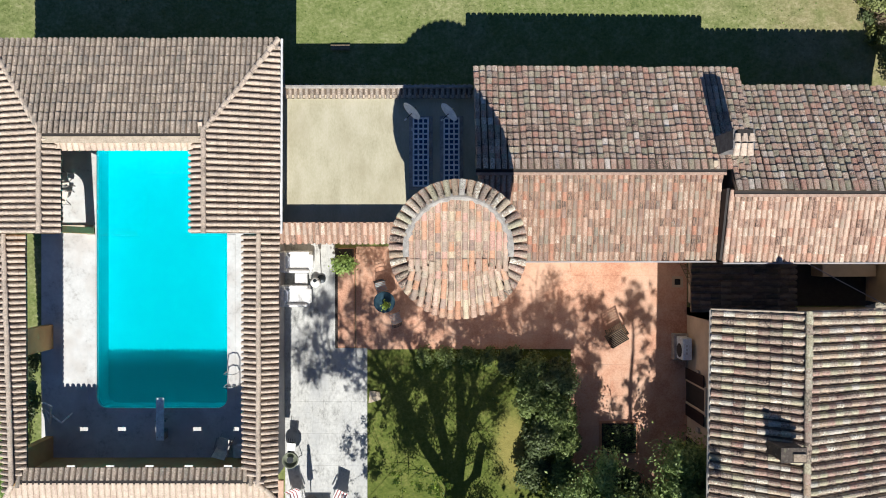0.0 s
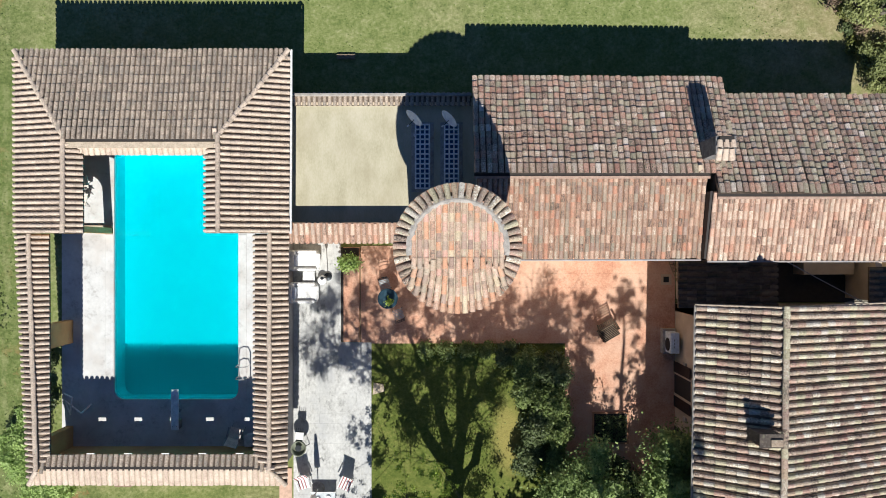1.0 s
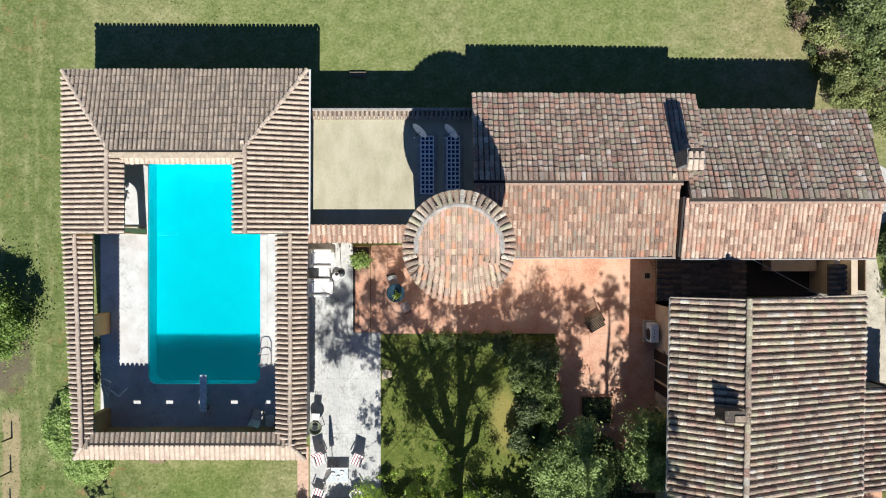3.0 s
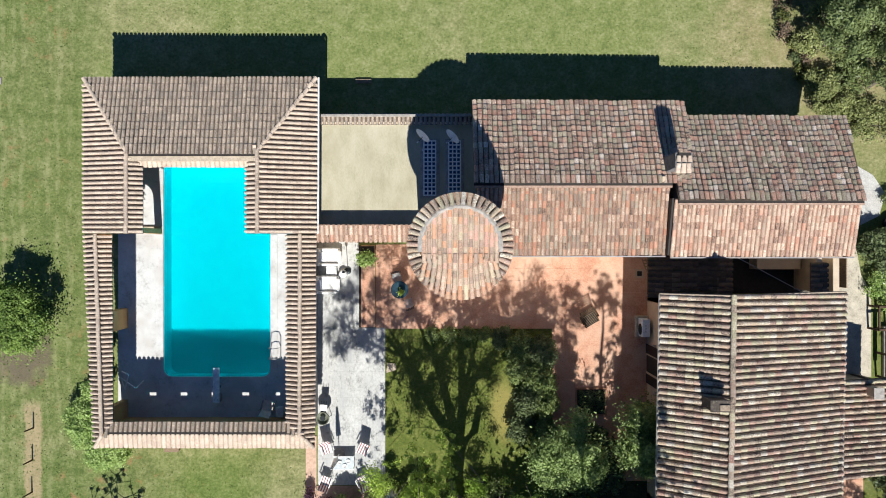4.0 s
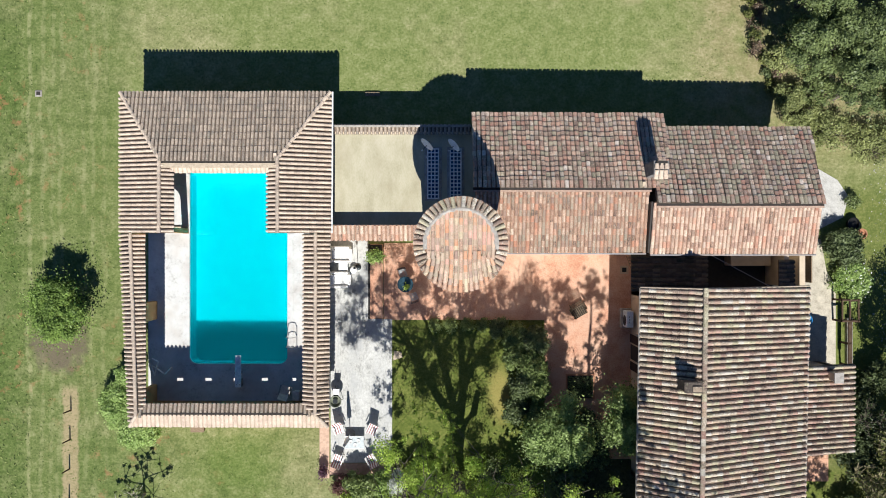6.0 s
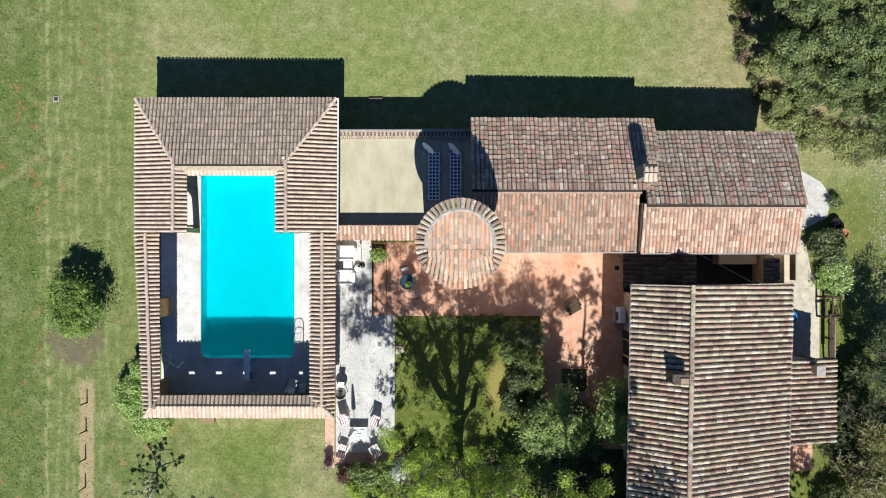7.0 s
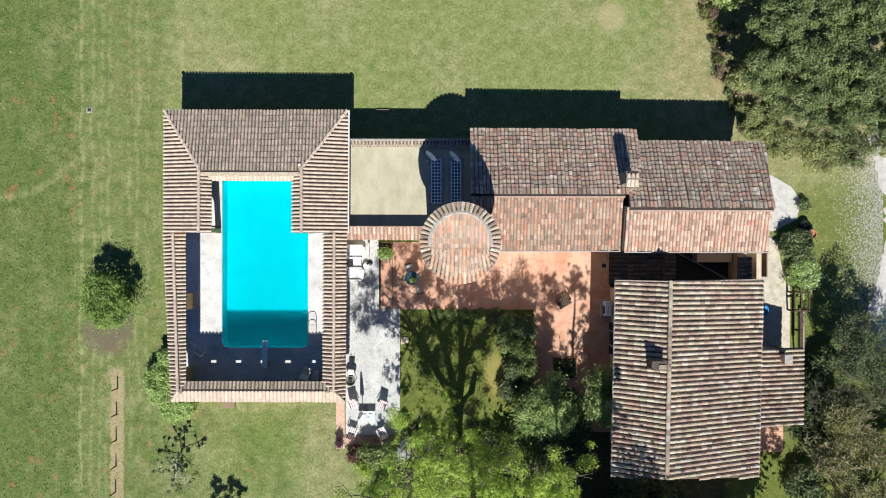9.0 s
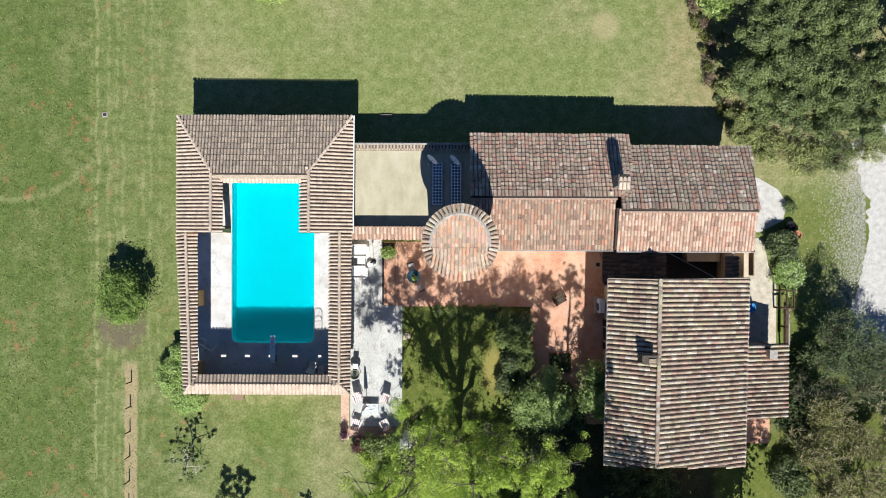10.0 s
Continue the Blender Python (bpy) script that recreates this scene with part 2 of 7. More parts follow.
DARK_WOOD = material("dark_wood", [(0.2, (0.05, 0.03, 0.02)), (0.8, (0.12, 0.08, 0.05))], scale=6.0)
BARK = material("bark", [(0.2, (0.07, 0.06, 0.045)), (0.8, (0.2, 0.175, 0.14))], scale=8.0)
TWIG_BARK = material("pale_twig_bark", [(0.2, (0.19, 0.165, 0.095)), (0.8, (0.42, 0.375, 0.23))], scale=6.0)
BRICK = material("thin_brick", [(0.1, (0.36, 0.16, 0.09)), (0.9, (0.55, 0.33, 0.21))], scale=5.0, per_piece=0.6)


def leaf_material(name, dark, light):
    m = material(name, [(0.1, dark), (0.9, light)], scale=0.9, per_piece=0.27, bump=0, rough=0.45, fine=0.25, fine_scale=6.0, spread=1.5)
    nt = m.node_tree
    bsdf = nt.nodes["Principled BSDF"]
    trans = nt.nodes.new("ShaderNodeBsdfTranslucent")
    mix = nt.nodes.new("ShaderNodeMixShader")
    mix.inputs[0].default_value = 0.35
    nt.links.new(bsdf.inputs["Base Color"].links[0].from_socket, trans.inputs[0])
    nt.links.new(bsdf.outputs[0], mix.inputs[1])
    nt.links.new(trans.outputs[0], mix.inputs[2])
    nt.links.new(mix.outputs[0], nt.nodes["Material Output"].inputs[0])
    return m


LEAF_OAK = leaf_material("dull_green_leaves", (0.07, 0.102, 0.04), (0.3, 0.37, 0.145))
LEAF_SCRUB = leaf_material("pale_olive_scrub_leaves", (0.17, 0.2, 0.075), (0.48, 0.52, 0.22))
LEAF_OLIVE = leaf_material("olive_green_leaves", (0.135, 0.205, 0.06), (0.46, 0.595, 0.23))
LEAF_FEATHER = leaf_material("feathery_mid_green_leaves", (0.1, 0.17, 0.038), (0.31, 0.44, 0.11))
LEAF_LIME = leaf_material("fresh_yellow_green_leaves", (0.225, 0.34, 0.042), (0.57, 0.71, 0.15))
LEAF_FRESH = leaf_material("fresh_green_leaves", (0.15, 0.26, 0.03), (0.42, 0.6, 0.11))
LEAF_GREEN = leaf_material("mid_green_leaves", (0.1, 0.15, 0.045), (0.35, 0.43, 0.16))
LEAF_BRIGHT = leaf_material("bright_green_leaves", (0.15, 0.235, 0.05), (0.47, 0.6, 0.21))
LEAF_PALE = leaf_material("pale_green_leaves", (0.24, 0.36, 0.09), (0.54, 0.68, 0.27))
LEAF_PINE = leaf_material("feathery_grey_green_leaves", (0.055, 0.085, 0.034), (0.17, 0.235, 0.1))
LEAF_DARK = leaf_material("dark_evergreen_leaves", (0.045, 0.066, 0.028), (0.23, 0.29, 0.13))


def ground_material():
    """Grass in several tempers: mown lawn, rough meadow to the west, lusher garden to the south, dry patches, wheel lines, bare soil."""
    m = bpy.data.materials.new("grass_ground")
    m.use_nodes = True
    nt = m.node_tree
    bsdf = nt.nodes["Principled BSDF"]
    geo = nt.nodes.new("ShaderNodeNewGeometry")
    sep = nt.nodes.new("ShaderNodeSeparateXYZ")
    nt.links.new(geo.outputs["Position"], sep.inputs[0])

    def tex(scale, detail=5.0, rough=0.6, stretch=(1, 1, 1), distort=0.0):
        mul = nt.nodes.new("ShaderNodeVectorMath")
        mul.operation = "MULTIPLY"
        mul.inputs[1].default_value = stretch
        nt.links.new(geo.outputs["Position"], mul.inputs[0])
        n = nt.nodes.new("ShaderNodeTexNoise")
        n.inputs["Scale"].default_value, n.inputs["Detail"].default_value = scale, detail
        n.inputs["Roughness"].default_value, n.inputs["Distortion"].default_value = rough, distort
        nt.links.new(mul.outputs[0], n.inputs["Vector"])
        return n.outputs[0]

    def maths(op, a, b=0.0, c=0.0):
        n = nt.nodes.new("ShaderNodeMath")
        n.operation = op
        for k, v in enumerate((a, b, c)):
            if isinstance(v, (int, float)):
                n.inputs[k].default_value = v
            else:
                nt.links.new(v, n.inputs[k])
        return n.outputs[0]

    def step(v, lo, hi, to0=0.0, to1=1.0):
        n = nt.nodes.new("ShaderNodeMapRange")
        n.interpolation_type = "SMOOTHSTEP"
        nt.links.new(v, n.inputs["Value"])
        for key, x in (("From Min", lo), ("From Max", hi), ("To Min", to0), ("To Max", to1)):
            n.inputs[key].default_value = x
        return n.outputs[0]

    def blend(fac, a, b):
        n = nt.nodes.new("ShaderNodeMixRGB")
        nt.links.new(fac, n.inputs[0])
        for k, v in ((1, a), (2, b)):
            if isinstance(v, tuple):
                n.inputs[k].default_value = (*v, 1)
            else:
                nt.links.new(v, n.inputs[k])
        return n.outputs[0]

    def ramp(v, stops):
        n = nt.nodes.new("ShaderNodeValToRGB")
        while len(n.color_ramp.elements) < len(stops):
            n.color_ramp.elements.new(0.5)
        for e, (at, c) in zip(n.color_ramp.elements, stops):
            e.position, e.color = at, (*c, 1)
        nt.links.new(v, n.inputs[0])
        return n.outputs[0]

    x, y = sep.outputs["X"], sep.outputs["Y"]
    fine = tex(7.0, 6.0, 0.72)
    mid = tex(1.6, 5.0, 0.62)
    wide = tex(0.16, 4.0, 0.55)
    tuft = maths("ADD", maths("MULTIPLY", fine, 0.62), maths("MULTIPLY", mid, 0.38))
    lawn = ramp(tuft, [(0.34, (0.085, 0.125, 0.04)), (0.45, (0.155, 0.194, 0.062)), (0.54, (0.215, 0.247, 0.094)), (0.66, (0.33, 0.34, 0.175))])
    dry = ramp(tuft, [(0.35, (0.14, 0.145, 0.062)), (0.5, (0.27, 0.268, 0.13)), (0.65, (0.45, 0.41, 0.24))])
    meadow = ramp(tuft, [(0.34, (0.04, 0.07, 0.016)), (0.45, (0.082, 0.122, 0.032)), (0.53, (0.118, 0.163, 0.046)), (0.66, (0.19, 0.22, 0.085))])
    lush = ramp(tuft, [(0.3, (0.055, 0.085, 0.016)), (0.5, (0.12, 0.15, 0.034)), (0.7, (0.24, 0.235, 0.075))])
    colour = blend(maths("MULTIPLY", step(maths("ADD", maths("MULTIPLY", wide, 0.7), maths("MULTIPLY", tex(0.7, 4.0, 0.65), 0.3)), 0.45, 0.66), 0.75), lawn, dry)
    # dry strip along the wood's edge, and bare earth there
    edge = maths("ADD", x, maths("MULTIPLY", maths("SUBTRACT", mid, 0.5), 3.0))
    wood = maths("MULTIPLY", step(edge, 11.5, 15.5), step(y, 2.5, 6.5))
    colour = blend(maths("MULTIPLY", wood, step(tex(0.8, 5.0, 0.65), 0.32, 0.62, 0.25, 0.75)), colour, ramp(tuft, [(0.3, (0.2, 0.15, 0.08)), (0.5, (0.3, 0.25, 0.14)), (0.7, (0.44, 0.38, 0.24))]))
    # meadow west of the wheel line, with rust-brown weeds
    west = step(maths("ADD", x, maths("MULTIPLY", maths("SUBTRACT", mid, 0.5), 2.6)), -22.2, -23.6)
    weeds = maths("MULTIPLY", step(tex(1.1, 4.0, 0.7), 0.55, 0.68), step(tex(0.21, 2.0), 0.44, 0.56))
    meadow = blend(maths("MULTIPLY", step(tex(0.35, 4.0, 0.7), 0.47, 0.68), 0.3), meadow, dry)
    meadow = blend(maths("MULTIPLY", weeds, 0.85), meadow, (0.3, 0.155, 0.075))
    colour = blend(maths("MULTIPLY", step(maths("ADD", x, maths("MULTIPLY", mid, 2.0)), -15.0, -17.5), 0.6), colour, meadow)
    colour = blend(west, colour, meadow)
    # pale wheel lines running north and south
    wob = maths("ADD", x, maths("MULTIPLY", maths("SUBTRACT", tex(0.25, 2.0), 0.5), 1.0))
    for at, amount in ((-22.6, 0.36), (-21.9, 0.24), (-21.35, 0.22), (-20.9, 0.22), (-19.6, 0.2), (-19.1, 0.2), (-18.5, 0.18)):
        line = maths("MULTIPLY", step(maths("ABSOLUTE", maths("SUBTRACT", wob, at)), 0.16, 0.04), step(mid, 0.35, 0.6))
        colour = blend(maths("MULTIPLY", line, amount), colour, (0.42, 0.4, 0.22))
    # greener lawn south of the pool house
    south = maths("MULTIPLY", maths("MULTIPLY", step(y, -8.5, -10.5), step(x, -22.0, -20.0)), step(x, -5.0, -7.0))
    colour = blend(maths("MULTIPLY", south, step(tex(0.33, 4.0, 0.6), 0.4, 0.62, 0.15, 0.85)), colour, meadow)
    worn_edge = maths("ADD", maths("MULTIPLY", maths("SUBTRACT", tex(0.55, 4.0, 0.65), 0.5), 5.0), x)
    south_dry = maths("MULTIPLY", south, maths("MAXIMUM", step(worn_edge, -10.0, -7.6), step(maths("ADD", y, maths("MULTIPLY", mid, 1.2)), -9.9, -8.9)))
    colour = blend(maths("MULTIPLY", south_dry, 0.6), colour, dry)
    qx, qy = maths("SUBTRACT", x, -11.3), maths("MULTIPLY", maths("SUBTRACT", y, -11.9), 1.5)
    patch = maths("ADD", maths("SQRT", maths("ADD", maths("MULTIPLY", qx, qx), maths("MULTIPLY", qy, qy))), maths("MULTIPLY", maths("SUBTRACT", tex(0.9, 4.0, 0.65), 0.5), 3.5))
    colour = blend(maths("MULTIPLY", step(patch, 3.0, 0.8), 0.75), colour, ramp(tuft, [(0.34, (0.05, 0.085, 0.018)), (0.5, (0.12, 0.175, 0.042)), (0.66, (0.2, 0.245, 0.085))]))
    # leaf litter under the trees to the south-east, dark with their shade
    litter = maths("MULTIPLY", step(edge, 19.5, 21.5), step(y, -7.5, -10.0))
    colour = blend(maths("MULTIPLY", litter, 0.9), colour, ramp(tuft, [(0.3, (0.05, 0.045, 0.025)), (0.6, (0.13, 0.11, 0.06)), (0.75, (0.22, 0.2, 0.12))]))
    # the shade of the corner south of the patio, coloured into the ground
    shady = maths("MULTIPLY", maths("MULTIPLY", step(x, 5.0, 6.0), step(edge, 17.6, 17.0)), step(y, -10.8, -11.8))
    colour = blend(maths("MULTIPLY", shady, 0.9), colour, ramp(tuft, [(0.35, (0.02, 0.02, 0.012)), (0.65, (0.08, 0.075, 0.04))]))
    green = maths("MULTIPLY", maths("MULTIPLY", step(x, 16.6, 17.4), step(edge, 21.4, 20.4)), step(y, -11.6, -12.4))
    colour = blend(green, colour, lush)
    # garden lawn between the terraces, and the grass by the drive
    garden = maths("MULTIPLY", maths("MULTIPLY", step(x, -3.6, -2.9), step(x, 5.6, 5.0)), step(y, -3.6, -4.2))
    colour = blend(garden, colour, lush)
    gx0, gy0 = maths("SUBTRACT", x, 2.75), maths("MULTIPLY", maths("SUBTRACT", y, -8.0), 0.45)
    bare = maths("ADD", maths("SQRT", maths("ADD", maths("MULTIPLY", gx0, gx0), maths("MULTIPLY", gy0, gy0))), maths("MULTIPLY", mid, 0.7))
    colour = blend(maths("MULTIPLY", step(bare, 1.3, 0.6), 0.6), colour, (0.36, 0.29, 0.1))
    drive = maths("MULTIPLY", step(maths("ADD", x, maths("MULTIPLY", mid, 2.0)), 20.5, 22.5), step(y, 4.5, 2.0))
    colour = blend(maths("MULTIPLY", drive, 0.8), colour, lush)
    # bare earth rings under the small tree
    dx, dy = maths("SUBTRACT", x, -20.9), maths("SUBTRACT", y, -5.3)
    ring = maths("SQRT", maths("ADD", maths("MULTIPLY", dx, dx), maths("MULTIPLY", dy, dy)))
    ring = maths("ADD", ring, maths("MULTIPLY", maths("SUBTRACT", mid, 0.5), 2.0))
    colour = blend(maths("MULTIPLY", step(ring, 1.9, 1.0), 0.85), colour, (0.15, 0.118, 0.088))
    # a pale worn patch on the north lawn
    ex, ey = maths("SUBTRACT", x, 9.85), maths("SUBTRACT", y, 13.9)
    worn = maths("SQRT", maths("ADD", maths("MULTIPLY", ex, ex), maths("MULTIPLY", ey, ey)))
    colour = blend(maths("MULTIPLY", step(maths("ADD", worn, maths("MULTIPLY", mid, 0.6)), 1.4, 0.9), 0.5), colour, (0.4, 0.34, 0.2))
    # an arc of wheel marks in the meadow
    gx, gy2 = maths("SUBTRACT", x, -28.0), maths("SUBTRACT", y, 9.0)
    arc = maths("ABSOLUTE", maths("SUBTRACT", maths("SQRT", maths("ADD", maths("MULTIPLY", gx, gx), maths("MULTIPLY", gy2, gy2))), 6.3))
    arc = maths("MULTIPLY", maths("MULTIPLY", step(arc, 0.3, 0.08), step(y, 6.5, 5.0)), step(mid, 0.3, 0.6))
    colour = blend(maths("MULTIPLY", arc, 0.25), colour, (0.4, 0.38, 0.2))
    # strip of soil along the row of posts
    sx = maths("ABSOLUTE", maths("SUBTRACT", maths("ADD", x, maths("MULTIPLY", maths("SUBTRACT", mid, 0.5), 0.6)), -20.35))
    strip = maths("MULTIPLY", step(sx, 0.5, 0.32), step(y, -7.4, -8.0))
    colour = blend(maths("MULTIPLY", strip, step(tuft, 0.38, 0.55, 0.45, 0.8)), colour, (0.4, 0.31, 0.19))
    nt.links.new(colour, bsdf.inputs["Base Color"])
    bsdf.inputs["Roughness"].default_value, bsdf.inputs["Specular IOR Level"].default_value = 0.95, 0.15
    bu = nt.nodes.new("ShaderNodeBump")
    bu.inputs["Strength"].default_value, bu.inputs["Distance"].default_value = 0.8, 0.08
    nt.links.new(tuft, bu.inputs["Height"])
    nt.links.new(bu.outputs[0], bsdf.inputs["Normal"])
    return m


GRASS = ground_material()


# ---- building helpers ----
def root(name, at, label, category, group="", kind=""):
    ob = new(name)
    ob.empty_display_size = 0.2
    ob.location = at
    return tagged(ob, label, category, group, kind)


def part(name, bm, mat, parent=None, label="", smooth=False):
    me = bpy.data.meshes.new(name)
    bm.normal_update()
    bm.to_mesh(me)
    bm.free()
    me.materials.append(mat)
    if smooth:
        me.polygons.foreach_set("use_smooth", [True] * len(me.polygons))
    ob = new(name, me)
    if parent:
        ob.parent = parent
        ob.matrix_parent_inverse = Matrix.Translation(parent.location).inverted() if not parent.parent and not parent.data else Matrix()
    return tagged(ob, label)


def setting(name, bm, mat, label, category, smooth=False):
    return tagged(part(name, bm, mat, None, "", smooth), label, category, "", "structure")


def add_box(bm, a, b, bevel=0.0, turn=None):
    """A box from corner a to corner b, with rounded edges, turned by a matrix."""
    a, b = Vector(a), Vector(b)
    m = Matrix.Translation((a + b) / 2) @ Matrix.Diagonal((*(b - a), 1))
    r = bmesh.ops.create_cube(bm, size=1, matrix=m)
    if bevel:
        edges = {e for v in r["verts"] for e in v.link_edges}
        out = bmesh.ops.bevel(bm, geom=list(edges), offset=bevel, segments=1, affect="EDGES")
        vs = {v for f in out["faces"] for v in f.verts} | {v for v in r["verts"] if v.is_valid}
    else:
        vs = set(r["verts"])
    if turn:
        bmesh.ops.transform(bm, matrix=turn, verts=list(vs))
    return bm


def box(a, b, bevel=0.0, turn=None):
    return add_box(bmesh.new(), a, b, bevel, turn)


def add_tube(bm, points, radii, sides=7, cap=True):
    """A tube along points, with a radius at each."""
    rings = []
    pts = [Vector(p) for p in points]
    for i, p in enumerate(pts):
        d = (pts[min(i + 1, len(pts) - 1)] - pts[max(i - 1, 0)]).normalized()
        x = d.cross(Vector((0.31, 0.95, 0.05)) if abs(d.z) > 0.8 else Vector((0, 0, 1))).normalized()
        y = d.cross(x)
        r = radii[i] if not isinstance(radii, (int, float)) else radii
        rings.append([bm.verts.new(p + r * (math.cos(k * math.tau / sides) * x + math.sin(k * math.tau / sides) * y)) for k in range(sides)])
    for a, b in zip(rings, rings[1:]):
        for k in range(sides):
            bm.faces.new((a[k], a[(k + 1) % sides], b[(k + 1) % sides], b[k]))
    if cap:
        bm.faces.new(rings[0][::-1])
        bm.faces.new(rings[-1])
    return bm


def tube(points, radii, sides=8):
    return add_tube(bmesh.new(), points, radii, sides)


def add_slab(bm, outline, z0, z1):
    """An upright prism on an outline of (x, y), counter-clockwise."""
    lo = [bm.verts.new((x, y, z0)) for x, y in outline]
    hi = [bm.verts.new((x, y, z1)) for x, y in outline]
    bm.faces.new(lo[::-1])
    bm.faces.new(hi)
    n = len(outline)
    for i in range(n):
        bm.faces.new((lo[i], lo[(i + 1) % n], hi[(i + 1) % n], hi[i]))
    return bm


def slab(outline, z0, z1):
    return add_slab(bmesh.new(), outline, z0, z1)


def add_plate(bm, corners, thick):
    """A sloping plate with the given top corners, thick downwards."""
    hi = [bm.verts.new(c) for c in corners]
    lo = [bm.verts.new(Vector(c) - Vector((0, 0, thick))) for c in corners]
    bm.faces.new(hi)
    bm.faces.new(lo[::-1])
    n = len(corners)
    for i in range(n):
        bm.faces.new((hi[i], lo[i], lo[(i + 1) % n], hi[(i + 1) % n]))
    bmesh.ops.recalc_face_normals(bm, faces=bm.faces)
    return bm


def wall_bm(a, b, thick, z0, z1, holes=()):
    """A wall from a to b (x, y), thick to the left of that way, with openings (from, to, sill, head) cut through."""
    bm = bmesh.new()
    a, b = Vector((*a, 0)), Vector((*b, 0))
    d = (b - a).normalized()
    turn = Matrix.Translation(a) @ Matrix(((d.x, -d.y, 0, 0), (d.y, d.x, 0, 0), (0, 0, 1, 0), (0, 0, 0, 1)))
    cuts = sorted({0.0, (b - a).length, *[h[0] for h in holes], *[h[1] for h in holes]})
    for s, e in zip(cuts, cuts[1:]):
        solid = [(z0, z1)]
        for h0, h1, sill, head in holes:
            if h0 <= s + 1e-6 and h1 >= e - 1e-6:
                solid = [(z0, sill), (head, z1)]
        for lo, hi in solid:
            if hi - lo > 0.01:
                add_box(bm, (s, 0, lo), (e, thick, hi), 0, turn)
    return bm


# ---- clay barrel tiles ----
def tile_profile(width, high, length, thick, sides=6, taper=0.82):
    """One barrel tile: arched across x, its lower end at y = 0, narrowing up the slope."""
    vs, fs = [], []
    for y, s in ((0.0, 1.0), (length, taper)):
        for k in range(sides + 1):
            a = math.pi * (1 - k / sides)
            vs.append((0.5 * width * s * math.cos(a), y, high * s * math.sin(a)))
    for k in range(sides + 1):
        a = math.pi * (1 - k / sides)
        vs.append(((0.5 * width - thick) * math.cos(a), 0.0, (high - thick) * math.sin(a)))
    n = sides + 1
    for k in range(sides):
        fs.append((k, k + 1, n + k + 1, n + k))
        fs.append((2 * n + k, 2 * n + k + 1, k + 1, k))
    return vs, fs


def raw_mesh(name, vs, fs, mat):
    me = bpy.data.meshes.new(name)
    me.from_pydata(vs, [], fs)
    me.materials.append(mat)
    return me


def inside(poly, u, v):
    hit = False
    for (x0, y0), (x1, y1) in zip(poly, poly[1:] + poly[:1]):
        if (y0 > v) != (y1 > v) and u < (x1 - x0) * (v - y0) / (y1 - y0) + x0:
            hit = not hit
    return hit


class TileStock:
    """Places tiles: the first ones, up to a number, as pieces of their own, the others joined."""

    def __init__(self, parent, mat, width=0.17, high=0.075, length=0.42, limit=300, near=None):
        self.parent, self.mat, self.limit, self.near = parent, mat, limit, near
        self.length = length
        self.shape = tile_profile(width, high, length, 0.018)
        self.mats = []

    def put(self, m):
        self.mats.append(m)

    def done(self):
        vs0, fs0 = self.shape
        me = raw_mesh("roof_tile", vs0, fs0, self.mat)
        near = self.near or Vector((0, 0, 4))
        order = sorted(self.mats, key=lambda m: (m.translation - near).length)
        for m in order[: self.limit]:
            ob = new("roof_tile", me)
            ob.parent = self.parent
            ob.matrix_basis = m
        rest = order[self.limit:]
        if rest:
            base = np.array([(*v, 1) for v in vs0])
            allv = np.concatenate([base @ np.array(m).T for m in rest])[:, :3]
            n = len(vs0)
            faces = [tuple(i * n + k for k in f) for i in range(len(rest)) for f in fs0]
            ob = new("roof_tiles", raw_mesh("roof_tiles", allv.tolist(), faces, self.mat))
            ob.parent = self.parent
            tagged(ob, kind="stuff")


def lay_slope(stock, corners, pitch, course, rng, wobble=0.0, tilt=4.0, wave=0.0):
    """Tiles over a sloping face. corners: eave start, eave end, then the others round; columns run up from the eave."""
    c = [Vector(p) for p in corners]
    u = (c[1] - c[0]).normalized()
    n = u.cross(c[2] - c[0]).normalized()
    if n.z < 0:
        n = -n
    v = n.cross(u).normalized()
    if v.z < 0:
        u, v = -u, -v
    poly = [((p - c[0]).dot(u), (p - c[0]).dot(v)) for p in c]
    umin, umax = min(p[0] for p in poly), max(p[0] for p in poly)
    vmin, vmax = min(p[1] for p in poly), max(p[1] for p in poly)
    cols = max(1, round((umax - umin) / pitch))
    step = (umax - umin) / cols
    frame3 = Matrix((u, v, u.cross(v))).transposed().to_4x4()
    for i in range(cols):
        uu = umin + (i + 0.5) * step
        span = [vmin + 0.02 * k for k in range(int((vmax - vmin) / 0.02) + 1) if inside(poly, uu, vmin + 0.02 * k + 0.01)]
        if not span or span[-1] - span[0] < 0.12:
            continue
        low, high = span[0] - 0.03, span[-1] + 0.05
        drift = rng.uniform(-1, 1) * wobble
        vv = low + rng.uniform(-1, 1) * wobble * 2.2 + 0.05 * noise.noise(Vector((uu * 0.6, 7.0, 0)))
        while vv < high - 0.16:
            drift = 0.9 * (drift + rng.uniform(-1, 1) * wobble * 0.5)
            at = max(low, min(vv, high - stock.length))
            p = c[0] + u * (uu + drift) + v * at + u.cross(v) * (0.012 + wave * noise.noise(Vector((uu, at, 3.0))))
            spin = pose(0, 0, 0, -tilt + rng.uniform(-1, 1) * wobble * 60, rng.uniform(-1, 1) * wobble * 160, rng.uniform(-1, 1) * wobble * 130)
            stock.put(Matrix.Translation(p) @ frame3 @ spin)
            vv += course


def slope_bed(name, corners, parent, mat=None, thick=0.12):
    return part(name, add_plate(bmesh.new(), corners, thick), mat or CHANNEL, parent)


